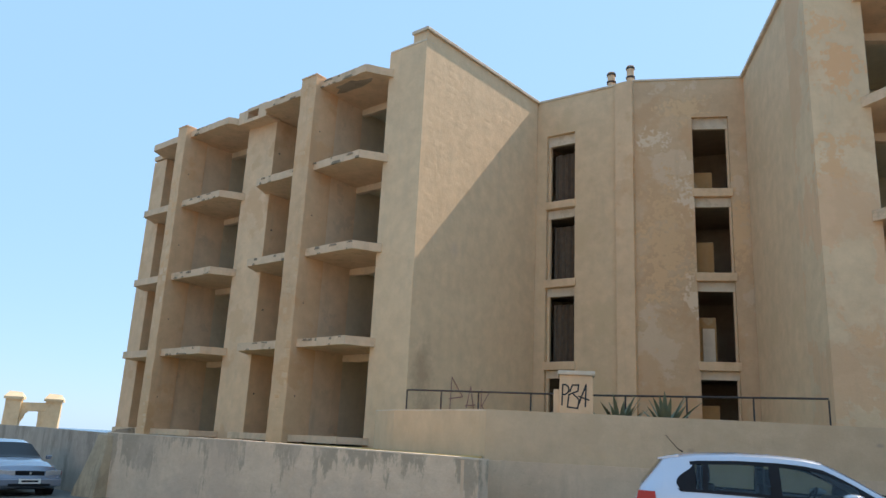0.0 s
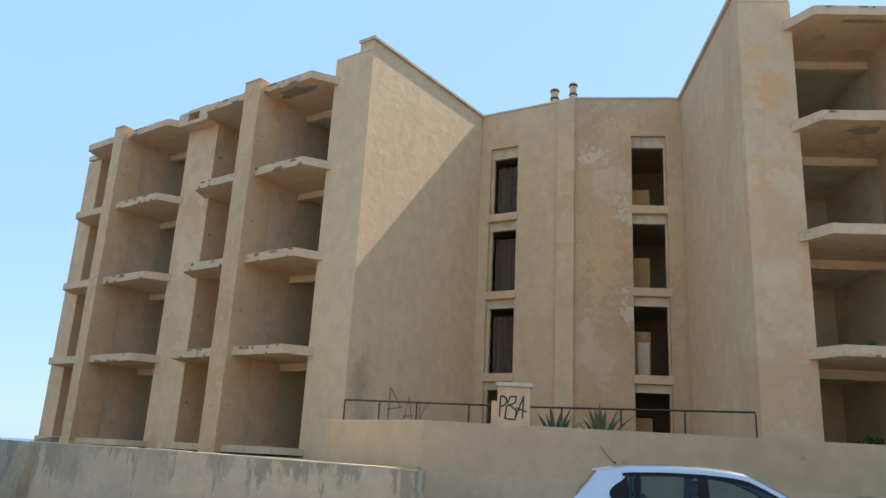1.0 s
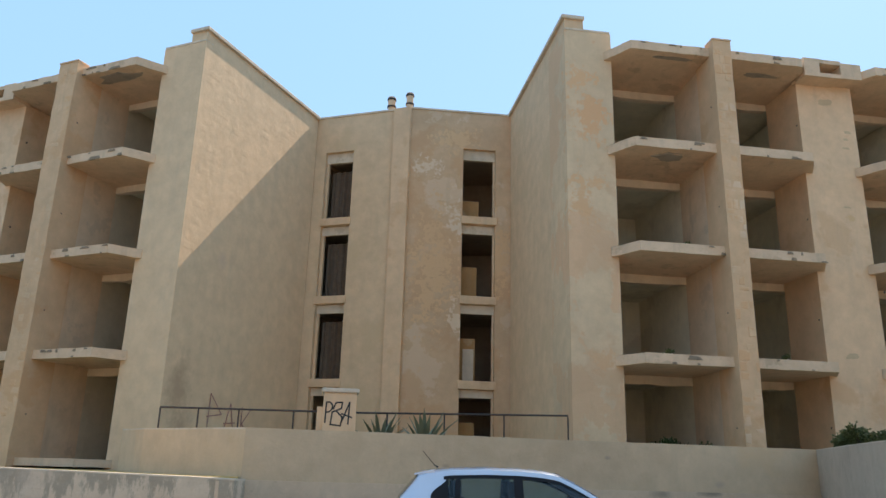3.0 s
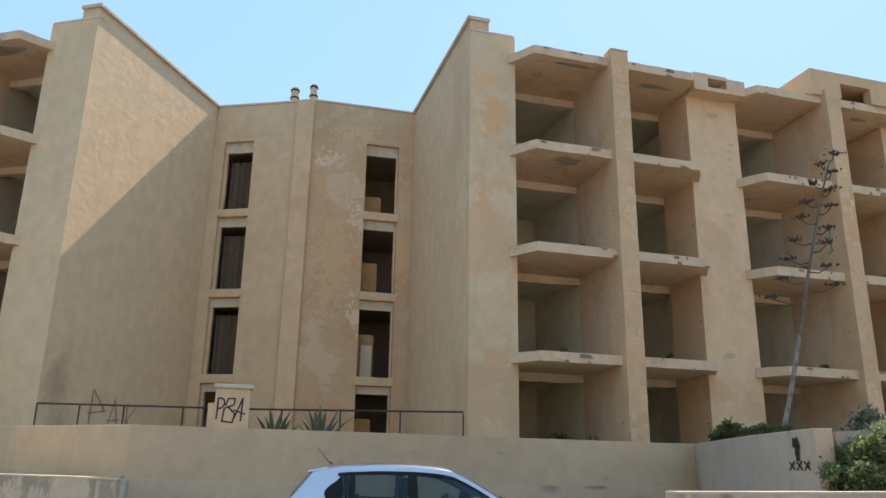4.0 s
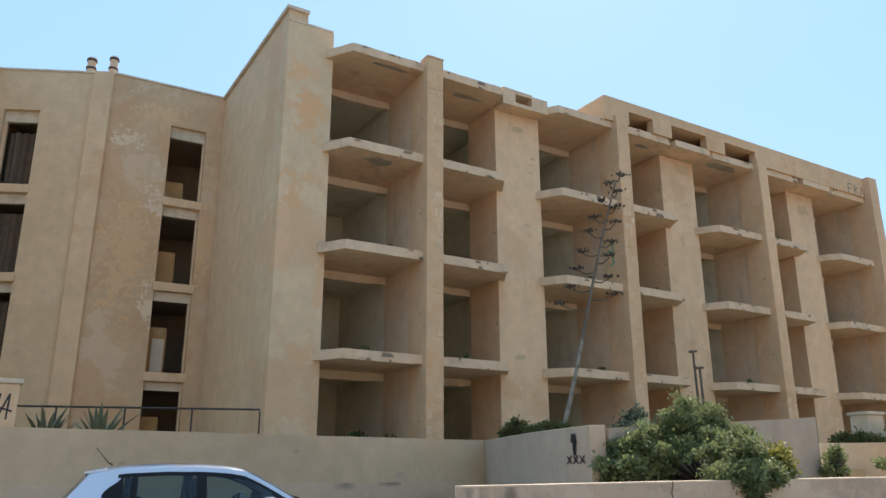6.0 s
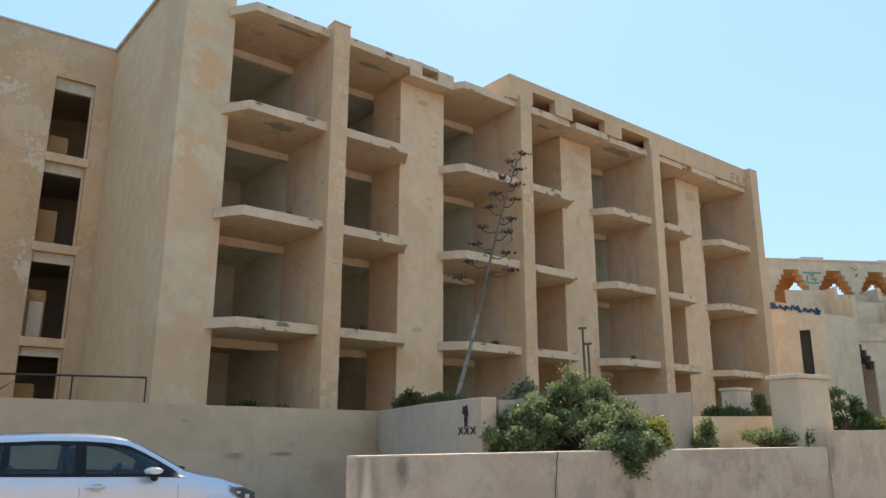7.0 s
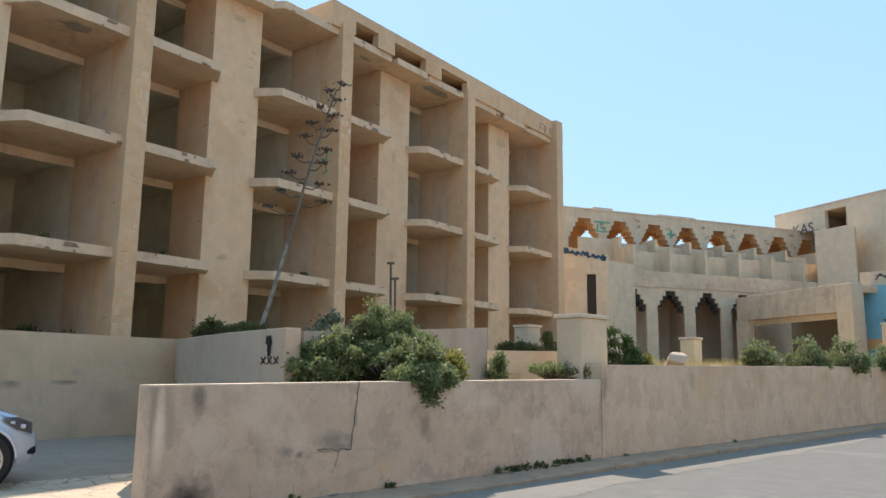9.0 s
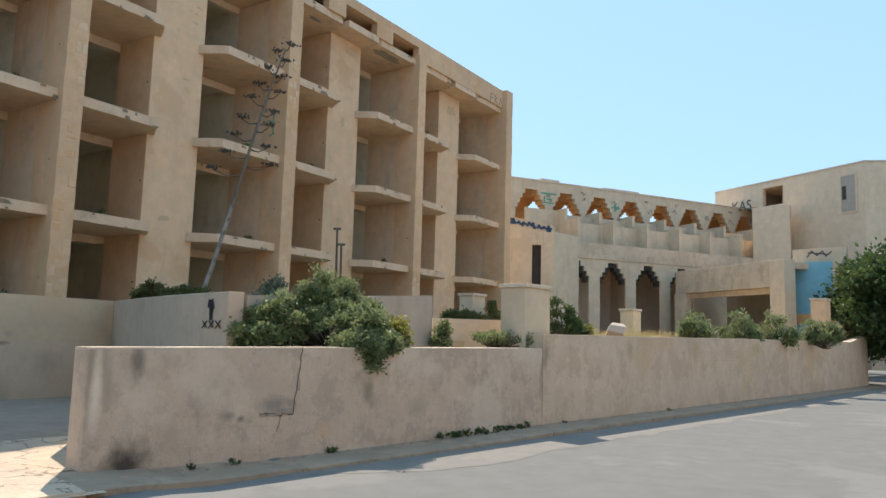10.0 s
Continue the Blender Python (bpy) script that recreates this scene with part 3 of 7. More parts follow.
def window_column(block, m, s0, s1, zs):
    """One column of window openings: shutter boxes, jambs, sills; zs holds sill top and head of each opening."""
    for sill, head, top in zs:
        w = part("window", Shape(m).box(s0, s0 + (0.09 if s0 < 1 else 0.03), 0.17, 0.28, sill, head).box(s1 - (0.02 if s0 < 1 else 0.06), s1, 0.17, 0.28, sill, head), PLASTER_PALE, block)
        part("shutter_box", Shape(m).box(s0, s1, 0.15, 0.3, head, top), STONE_CAP, w)
        part("sill", Shape(m).box(s0 - 0.05, s1 + 0.05, -0.06, 0.3, sill - 0.28, sill), PLASTER_PALE, w, bevel=0.015)


OPENINGS = [(8.75, 10.97, 11.36), (5.85, 8.15, 8.46), (2.95, 5.26, 5.56), (0.1, 2.4, 2.66)]


def centre():
    p0, p1, p2, p3 = Vector((3.25, 26.8)), Vector((5.93, 24.93)), Vector((6.45, 24.55)), Vector((10.06, 23.86))
    block = thing("hotel_centre", (6.2, 24.8, EYE - 0.3), "recessed beige middle block of the hotel with two window columns", "building")
    low, top = -0.6, 12.78
    for a, b, s0, s1, mat in ((p0, p1, 0.55, 1.67, COURT_FACE), (p2, p3, 1.93, 3.12, PATCHY)):
        e = (b - a).normalized()
        n = Vector((-e.y, e.x))
        m = frame_of(e, n, a)
        length = (b - a).length
        s = Shape(m).box(-0.1, s0, 0, 0.3, low, top).box(s1, length + 0.1, 0, 0.3, low, top).box(s0, s1, 0, 0.3, OPENINGS[0][2], top)
        part("wall", s, mat, block)
        window_column(block, m, s0, s1, OPENINGS)
        part("coping", Shape(m).box(-0.05, length + 0.05, -0.04, 0.34, top, top + 0.07), STONE_CAP, block, bevel=0.012)
    e = (p2 - p1).normalized()
    m = frame_of(e, Vector((-e.y, e.x)), p1)
    part("pilaster", Shape(m).box(0.0, (p2 - p1).length, -0.16, 0.2, low, top + 0.02), PLASTER_PALE, block, bevel=0.015)
    # floors and walls inside
    inner = [(3.3, 27.1), (6.2, 25.0), (10.1, 24.2), (11.6, 30.0), (6.5, 32.0)]
    for z in (-0.3, 2.6, 5.5, 8.42, 11.45):
        part("floor_slab", Shape(Matrix.Translation((0, 0, EYE))).prism(inner, z, z + 0.22), INSIDE_SHADED, block)
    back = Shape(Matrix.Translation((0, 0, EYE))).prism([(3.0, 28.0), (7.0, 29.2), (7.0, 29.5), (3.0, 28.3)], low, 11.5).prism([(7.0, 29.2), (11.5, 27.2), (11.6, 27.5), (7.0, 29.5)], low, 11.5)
    part("room_wall", back, INSIDE_SHADED, block)
    part("room_wall", Shape(Matrix.Translation((0, 0, EYE))).prism([(6.2, 25.2), (6.4, 25.2), (7.1, 29.2), (6.9, 29.2)], low, 11.5), INSIDE_SHADED, block)
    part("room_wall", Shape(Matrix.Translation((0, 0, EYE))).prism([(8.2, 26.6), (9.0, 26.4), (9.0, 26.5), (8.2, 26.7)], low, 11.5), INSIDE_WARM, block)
    # hanging cloths behind the first column; painted partitions behind the second
    e = (p1 - p0).normalized()
    m = frame_of(e, Vector((-e.y, e.x)), p0)
    for sill, head, _ in OPENINGS[:3]:
        c = Shape(m).grid(lambda i, j: (0.66 + 0.98 * i, 0.5 + 0.045 * math.sin(i * 22) + 0.02 * math.sin(i * 51 + sill), sill - 0.02 + (head - sill - 0.22) * j), 40, 3)
        part("curtain", c, CLOTH, block, "dark brown hanging cloth", smooth=True, fix=False)
    e = (p3 - p2).normalized()
    m = frame_of(e, Vector((-e.y, e.x)), p2)
    for (sill, head, _), (b, top_f, pale) in zip(OPENINGS, ((2.62, 0.36, False), (2.58, 0.52, False), (2.56, 0.66, True), (2.56, 0.66, False))):
        part("partition", Shape(m).box(1.85, b, 0.62, 0.72, sill - 0.25, sill + (head - sill) * top_f), INSIDE_WARM, block, bevel=0.01)
        if pale:
            part("board", Shape(m).box(2.12, 2.5, 0.57, 0.61, sill - 0.1, sill + 1.15), STONE_CAP, block, "pale leaning board", bevel=0.01)
    for x, y, h, r in ((5.82, 25.2, 0.62, 0.14), (6.4, 24.75, 0.68, 0.13)):
        f = thing("chimney_pipe", (x, y, EYE + top), "stubby grey cement flue pipe on the roof edge", "chimney", "flue pipes")
        part("pipe", Shape().tube([(x, y, EYE + 12.7), (x, y, EYE + 12.8 + h)], [r, r], 14), CONCRETE, f, smooth=True)
        for z in (0.2, h - 0.12):
            part("collar", Shape().tube([(x, y, EYE + 12.8 + z), (x, y, EYE + 12.86 + z)], [r + 0.03, r + 0.03], 14), RUST, f, smooth=True)


centre()

# ---------------------------------------------------------------- walls of the street, court and terraces
def wall_run(name, path, thick, lows, highs, mat, label, category="wall", cap=None, cap_h=0.06, over=0.0):
    """A wall along a plan line; thickness goes to the left of the walking direction. lows and highs are heights at the line's points."""
    pts = [Vector(p) for p in path]
    offs, body, top = [], [], []
    for i, p in enumerate(pts):
        d = (pts[min(i + 1, len(pts) - 1)] - pts[max(i - 1, 0)]).normalized()
        offs.append(Vector((-d.y, d.x)))
    for i in range(len(pts) - 1):
        k = max(1, int((pts[i + 1] - pts[i]).length / 0.45))
        for j in range(k + (i == len(pts) - 2)):
            t = j / k
            q, o = pts[i].lerp(pts[i + 1], t), offs[i].lerp(offs[i + 1], t)
            lo = lows[i] + (lows[i + 1] - lows[i]) * t
            hi = highs[i] + (highs[i + 1] - highs[i]) * t + worn((q.x, q.y, 1.0), 0.007, 0.9)
            a, b = q, q + o * thick
            body.append([(*a, lo), (*b, lo), (*b, hi), (*a, hi)])
            a, b = q - o * (over + worn((q.x, q.y, 8.0), 0.004, 2.0)), q + o * (thick + over)
            top.append([(*a, hi + 0.002), (*b, hi + 0.002), (*b, hi + cap_h), (*a, hi + cap_h + worn((q.x, q.y, 3.0), 0.005, 2.3))])
    s, c = Shape().loft(body), Shape().loft(top)
    o = (*path[0], lows[0])
    if not cap:
        return single(name, s, mat, o, label, category, kind="structure")
    t = thing(name, o, label, category, kind="structure")
    part("wall_body", s, mat, t)
    part("coping", c, cap, t)
    return t


E = EYE
def polar(bearing, d):
    return (d * math.sin(radians(bearing)), d * math.cos(radians(bearing)))


# court wall, with its older plinth
wall_run("court_wall", [(0.93, 14.17), (13.04, 13.54)], 0.3, [0.0, 0.0], [E + 0.67, E + 0.67], COURT, "tall plain beige rendered wall in front of the hotel court")
wall_run("wall_plinth", [(0.6, 13.02), (0.95, 14.07), (13.05, 13.44)], 0.14, [-0.1] * 3, [E - 0.22, E - 0.22, E - 0.27], PLINTH, "older stained plinth along the foot of the court wall")
wall_run("court_side_wall", [(-1.45, 19.0), (-0.9, 17.2), (0.93, 14.2)], 0.3, [0.6] * 3, [E + 0.72, E + 0.68, E + 0.64], COURT, "beige rendered return of the court wall beside the wing", cap=STONE_CAP, cap_h=0.03)
# left boundary wall
wall_run("boundary_wall", [(-8.5, 20.45), (-4.48, 17.1), (-1.74, 14.9), (0.75, 12.86)], 0.28, [-0.8, -0.5, -0.3, -0.2], [E - 0.11, E - 0.13, E - 0.17, E - 0.21], DRIP_WALL, "low stained beige boundary wall along the street", cap=STONE_CAP, cap_h=0.025)
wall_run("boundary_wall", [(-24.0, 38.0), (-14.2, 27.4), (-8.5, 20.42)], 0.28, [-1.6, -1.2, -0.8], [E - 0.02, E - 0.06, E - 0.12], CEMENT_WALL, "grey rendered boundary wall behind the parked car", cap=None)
# street wall
H0 = [along(0.12, -0.26), along(3.0, -0.25), along(8.6, -0.15), along(9.0, -0.15)]
wall_run("street_wall", H0, 0.34, [-0.1] * 4, [E - 0.2, E - 0.165, E - 0.12, E - 0.12], STREET_WALL, "low weathered beige street wall with cracks and stains", cap=STONE_CAP, cap_h=0.022)
H1 = [along(8.72, -0.17), along(24.0, 0.0), along(32.0, 0.0), along(35.0, 0.0)]
wall_run("street_wall", H1, 0.34, [-0.1, -0.1, 0.0, 0.1], [E + 0.15, E + 0.32, E + 0.38, E + 0.72], STREET_FAR, "higher weathered beige street wall carrying shrubs along its top", cap=STONE_CAP, cap_h=0.022)
# driveway side wall and planter wall
wall_run("drive_wall", [(9.45, 7.36), (10.6, 9.6), (13.02, 13.42)], 0.25, [0.0] * 3, [E + 0.62, E + 0.63, E + 0.65], GREY_WALL, "pale grey rendered wall beside the driveway with black graffiti", cap=STONE_CAP, cap_h=0.02)
wall_run("drive_wall_foot", [(9.40, 7.39), (10.53, 9.64), (12.95, 13.36)], 0.09, [0.0] * 3, [E + 0.06, E + 0.08, E + 0.1], GREY_WALL, "thicker rendered foot along the drive wall")
wall_run("planter_wall", [(9.5, 7.33), (11.2, 6.8), (13.5, 6.02)], 0.22, [0.3] * 3, [E + 0.6, E + 0.7, E + 0.86], DUN_WALL, "pale grey rendered back wall of the planter", cap=None)


wall_run("garden_wall", [polar(66.1, 15.7), polar(71.5, 16.1)], 0.25, [0.8] * 2, [E + 0.43, E + 0.43], STUCCO, "low cream garden wall between the planter and the gate pillar", cap=STONE_CAP, cap_h=0.02)


def fill(name, poly, z0, z1, mat, label, category="ground"):
    single(name, Shape().prism(poly, z0, z1), mat, (*poly[0], z1), label, category, kind="structure")


fill("court_floor", [(1.0, 14.4), (13.2, 13.8), (14.5, 15.6), (9.0, 18.0), (10.1, 24.0), (6.2, 25.0), (3.2, 26.9), (-1.2, 21.7), (-0.9, 17.4)], 0.0, E + 0.05, EARTH, "dry earth and concrete floor of the hotel court")
fill("terrace", [(-8.2, 20.62), (0.8, 13.2), (0.9, 14.4), (-1.0, 17.4), (-1.3, 20.5), (-13.0, 31.5), (-13.6, 27.3)], -1.0, E - 0.17, OCHRE, "ochre earth terrace before the left wing")
fill("garden", [(13.3, 13.6), (9.7, 7.5), (13.5, 6.2), (15.5, 5.6), (42.0, -3.0), (42.0, 9.0), (36.5, 11.6), (14.5, 15.6)], -0.1, E + 0.0, EARTH, "overgrown dry garden strip before the hotel")
fill("planter_soil", [along(0.5, 0.05), along(8.9, 0.15), (13.6, 6.0), (9.5, 7.3), (7.2, 8.2)], 0.0, E - 0.25, EARTH, "dry soil of the planter behind the street wall")


def ground_patch(a0, a1, b0, b1, lift, na, nb):
    return Shape().grid(lambda i, j: (*along(a0 + (a1 - a0) * i, b0 + (b1 - b0) * j), ground_z(*along(a0 + (a1 - a0) * i, b0 + (b1 - b0) * j)) + lift), na, nb)


slab = ground_patch(-6.5, 1.9, -0.1, 2.3, 0.06, 34, 12)
slab.grid(lambda i, j: (*along(-6.5 + 6.5 * i, -1.15 + 1.05 * j), ground_z(*along(-6.5 + 6.5 * i, -1.15 + 1.05 * j)) + 0.06), 30, 6)
single("drive", slab, DRIVE, (4, 8, 0), "cracked pale concrete driveway apron", "driveway", kind="structure", smooth=True, fix=False)
single("drive_lane", ground_patch(-6.5, 5.2, 2.3, 9.4, 0.05, 46, 28), PAVING, (5, 12, 0), "grey concrete lane between the court wall and the street", "driveway", kind="structure", smooth=True, fix=False)


FOOTWAY = wall_material("dusty footway concrete", (0.39, 0.295, 0.205), (0.33, 0.255, 0.18), (0.21, 0.165, 0.12), gritty=0.36, patch_at=0.5, patch_scale=1.3, soft=0.05, cracks=(0.6, 0.25))
DUST = wall_material("pale roadside dust", (0.222, 0.21, 0.18), (0.2, 0.193, 0.168), (0.16, 0.155, 0.138), gritty=0.3, patch_at=0.5, patch_scale=1.2, soft=0.06)
FRONT = ((-0.15, -1.05), (4, -0.98), (12, -0.85), (24, -0.7), (36, -0.6))      # plan line of the kerb, along and out from the wall


def kerb_line(a):
    for (a0, b0), (a1, b1) in zip(FRONT, FRONT[1:]):
        if a <= a1:
            return b0 + (b1 - b0) * (a - a0) / (a1 - a0)
    return FRONT[-1][1]


def footway_top(a, b):
    """The footway starts level with the drive, dips almost to the road and rises to a proper kerb further up."""
    start = ground_z(*along(-0.02, b)) + 0.064
    z = 0.052 + 0.032 * smooth01((a - 5.5) / 4)
    z += (start - z) * (1 - smooth01(a / 1.4))
    return max(z, ground_z(*along(a, b)) + 0.05) + worn((a, b * 2, 3.0), 0.006, 1.6)


def pavement():
    rings = []
    for i in range(122):
        a = -0.15 + 0.3 * i
        f, k = kerb_line(a), -0.15 + 0.17 * max(0, a) / 36
        ring = [(*along(a, f), -0.2), (*along(a, k), -0.2)]
        for j in range(5):
            b = k + (f - k) * j / 4
            ring.append((*along(a, b), footway_top(a, b)))
        rings.append(ring)
    single("pavement", Shape().loft(rings), FOOTWAY, (*along(0, -0.6), 0.05), "narrow dusty concrete pavement with kerb along the street wall", "pavement", kind="structure")


pavement()


def roadside_dust():
    """Thin dust swept up along the kerb, with a ragged edge towards the road."""
    def at(i, j):
        a = 2.0 + 32.0 * i
        w = 1.0 + 0.4 * noise.noise(Vector((a * 0.5, 1.0, 0))) + 0.14 * noise.noise(Vector((a * 1.9, 4.0, 0)))
        b = kerb_line(a) + 0.02 - max(0.05, w) * j * smooth01((a - 1.8) / 2)
        p = along(a, b)
        return (*p, ground_z(*p) + 0.009 * (1 - j) + 0.003)
    single("roadside_dust", Shape().grid(at, 130, 3), DUST, (*along(10, -1), 0.0), "thin pale dust swept up along the kerb", "dust", kind="stuff", smooth=True, fix=False)


roadside_dust()
# unseen wall behind the eye, added to bounce warm sunlight onto the hotel
wall_run("bounce_wall", [along(48, -21.0), along(-52, -21.0)], 0.4, [-1.5, -1.5], [9.0, 9.0], STUCCO, "plain cream wall added out of view to bounce warm light")


# ---------------------------------------------------------------- the arcaded entrance building
def bearing_hit(bearing, p, q):
    """How far along the plan line p-q the line of that bearing from the street meets it."""
    d = Vector((math.sin(radians(bearing)), math.cos(radians(bearing))))
    p, e = Vector(p), (Vector(q) - Vector(p)).normalized()
    return (d.y * p.x - d.x * p.y) / (d.x * e.y - d.y * e.x)


def line_frame(p, q):
    e = (Vector(q) - Vector(p)).normalized()
    return frame_of(e, Vector((-e.y, e.x)), Vector(p)), (Vector(q) - Vector(p)).length


def stepped_panel(s, c, half, x0, x1, v0, v1, low, top, steps):
    """A wall panel from x0 to x1 with a corbelled opening round c; steps: (z, half width) going up."""
    s.box(x0, c - half, v0, v1, low, top).box(c + half, x1, v0, v1, low, top)
    hs = [half] + [h for _, h in steps] + [0.0]
    zs = [z for z, _ in steps]
    for i, z in enumerate(zs):
        inner = hs[i + 1]
        outer = hs[i]
        if outer > inner:
            s.box(c - outer, c - inner, v0, v1, z, top).box(c + inner, c + outer, v0, v1, z, top)
    return s


ORANGE = wall_material("orange stucco", (0.72, 0.41, 0.18), (0.64, 0.40, 0.21), (0.45, 0.27, 0.15), patch_scale=1.0)
BLUE = wall_material("faded turquoise paint", (0.20, 0.46, 0.55), (0.26, 0.46, 0.50), (0.22, 0.38, 0.42), patch_at=0.6)
BLUE_SPRAY = plain("blue spray paint", (0.03, 0.085, 0.15), 0.7, 0.0, 0.5, 4.0)
GREEN_SPRAY = plain("green spray paint", (0.10, 0.32, 0.20), 0.7, 0.0, 0.4, 4.0)
GREY_PAINT = plain("dark grey spray paint", (0.12, 0.11, 0.11), 0.8, 0.0, 0.4, 5.0)
DARK_WOOD = plain("dark wood", (0.05, 0.035, 0.025), 0.7, 0.0, 0.4, 5.0)
OLD_SHUTTER = plain("bleached shutter", (0.42, 0.38, 0.30), 0.8, 0.0, 0.2, 6.0)


def strokes(m, lines, width, y):
    """Paint strokes lying on the plane y of the frame m."""
    s = Shape(m)
    for line in lines:
        for (x0, z0), (x1, z1) in zip(line, line[1:]):
            d = Vector((x1 - x0, z1 - z0))
            n = Vector((-d.y, d.x)).normalized() * width / 2
            e = d.normalized() * width * 0.3
            q = [(x0 - e.x + n.x, z0 - e.y + n.y), (x0 - e.x - n.x, z0 - e.y - n.y), (x1 + e.x - n.x, z1 + e.y - n.y), (x1 + e.x + n.x, z1 + e.y + n.y)]
            s._put([(x, y, z) for x, z in q] + [(x, y + 0.004, z) for x, z in q], [(3, 2, 1, 0), (4, 5, 6, 7), (0, 1, 5, 4), (1, 2, 6, 5), (2, 3, 7, 6), (3, 0, 4, 7)])
    return s


def entrance_building():
    hotel = thing("entrance_building", (46, 6, EYE), "low derelict beige entrance building with stepped orange arches", "building")
    # upper arcade
    m, _ = line_frame((42.0, 13.46), (56.0, 1.295))
    pitch = 2.48
    for i in range(9):
        c = 0.95 + pitch * i
        x0, x1 = c - pitch / 2 - (1.2 if i == 0 else 0), c + pitch / 2 + 0.001
        steps = [(7.88, 1.1), (7.9, 0.95), (8.19, 0.79), (8.48, 0.62), (8.77, 0.45), (9.06, 0.0)]
        if i < 8:
            s = stepped_panel(Shape(m), c, 1.1, x0, x1, 0.0, 0.14, 5.0, 9.58, steps)
            b = stepped_panel(Shape(m), c, 1.12, x0, x1, 0.14, 0.6, 5.0, 9.5, [(z + 0.02, max(0, h - 0.03) if h else 0) for z, h in steps])
        else:
            s, b = Shape(m).box(x0, x1, 0.0, 0.12, 5.0, 9.58), Shape(m).box(x0, x1, 0.12, 2.0, 5.0, 9.5)
        part("arcade_wall", s, STUCCO, hotel)
        part("arch_reveal", b, ORANGE, hotel)
    # the walk behind the arches: ochre rear wall, pierced by smaller stepped openings
    for i in range(11):
        c = 0.95 + pitch * i
        if i in (1, 2, 3, 4, 5):
            s = stepped_panel(Shape(m), c - 0.02, 0.62, c - pitch / 2, c + pitch / 2 + 0.001, 3.5, 3.75, 5.0, 9.5, [(8.6, 0.62), (8.62, 0.5), (8.78, 0.36), (8.94, 0.2), (9.12, 0.0)]).box(c - 0.64, c + 0.6, 3.5, 3.75, 5.0, 8.4)
        else:
            s = Shape(m).box(c - pitch / 2, c + pitch / 2 + 0.001, 3.5, 3.75, 5.0, 9.5)
        part("arch_screen", s, ORANGE, hotel)
    part("walk_ceiling", Shape(m).box(-1.4, 22.0, 0.61, 3.49, 9.36, 9.5), ORANGE, hotel)
    part("coping", Shape(m).box(-1.5, 22.0, -0.05, 3.8, 9.58, 9.66).box(1.6, 2.9, -0.03, 0.6, 9.66, 9.78).box(6.2, 9.0, -0.03, 0.6, 9.66, 9.74), STONE_CAP, hotel)
    # graffiti on the spandrels
    r, scribble = random.Random(9), []
    for i in range(8):
        for _ in range(2):
            x, z, w = 0.95 + pitch * (i + 0.5) + r.uniform(-0.45, 0.1), r.uniform(8.5, 9.25), r.uniform(0.2, 0.5)
            scribble.append([(x + w * k / 5, z + r.uniform(-0.12, 0.14)) for k in range(6)])
    tagged(part("spray_mark", strokes(m, scribble, 0.035, -0.012), GREY_PAINT, hotel), kind="stuff")
    for x0, x1, z0, z1 in ((1.75, 2.5, 8.3, 8.38), (1.8, 1.9, 8.38, 8.75), (2.05, 2.4, 8.52, 8.62), (1.6, 2.7, 8.85, 8.95), (7.05, 7.2, 8.3, 8.8)):
        part("spray_mark", Shape(m).box(x0, x1, -0.014, 0, z0, z1), GREEN_SPRAY, hotel)
    part("spray_mark", Shape(m).box(6.85, 7.4, -0.018, 0, 8.5, 8.62), GREEN_SPRAY, hotel)
    # stepped terraces before it
    ml, _ = line_frame((42.0, 9.516), (52.0, 0.3556))
    for i in range(7):
        c = -0.38 + 2.42 * i
        s = Shape(ml).box(c, c + 0.18, 0.05, 1.4, 5.55, 7.1).box(c, c + 0.18, 1.4, 2.9, 5.55, 7.8)
        part("terrace_partition", s, STUCCO, hotel)
        part("terrace_wall", Shape(ml).box(c + 0.18, c + 2.42, 1.0, 1.15, 5.55, 6.95), STUCCO, hotel)
        part("terrace_wall", Shape(ml).box(c + 0.18, c + 2.42, 2.1, 2.25, 5.55, 7.55), STUCCO, hotel)
    part("terrace_wall", Shape(ml).box(-2.6, -0.38, 2.1, 2.25, 5.55, 7.75), STUCCO, hotel)
    part("terrace_deck", Shape(ml).box(-2, 18.5, 0.1, 5.0, 5.3, 5.54), CONCRETE, hotel)
    # ground floor arcade
    for i in range(4):
        c = -0.54 + 2.52 * i
        steps = [(3.8, 0.9), (3.82, 0.74), (4.09, 0.55), (4.36, 0.34), (4.64, 0.0)]
        part("arcade_wall", stepped_panel(Shape(ml), c, 0.9, c - 1.26, c + 1.261, 0.0, 0.12, -1.0, 4.9, steps), STUCCO, hotel)
        # very dark stepped corbels set just behind the arch heads
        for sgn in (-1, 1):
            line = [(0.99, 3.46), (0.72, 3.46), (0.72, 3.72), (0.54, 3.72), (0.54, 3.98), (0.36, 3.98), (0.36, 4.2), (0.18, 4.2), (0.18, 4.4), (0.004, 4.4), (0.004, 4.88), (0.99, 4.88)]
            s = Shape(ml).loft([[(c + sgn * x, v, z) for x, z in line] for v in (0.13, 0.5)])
            part("corbel", s, CORBEL_BROWN, hotel, "very dark brown stepped corbel")
    part("arcade_wall", Shape(ml).box(8.25, 18.5, 0.0, 0.3, -1.0, 4.9), STUCCO, hotel)
    # ceiling added to darken the arches, with shade in its colour as well
    part("porch_ceiling", Shape(ml).box(-1.75, 9.0, 0.12, 3.2, 4.66, 4.9), INSIDE_SHADED, hotel)
    part("parapet_band", Shape(ml).box(-1.75, 18.5, -0.06, 0.3, 4.8, 5.68), BAND, hotel)
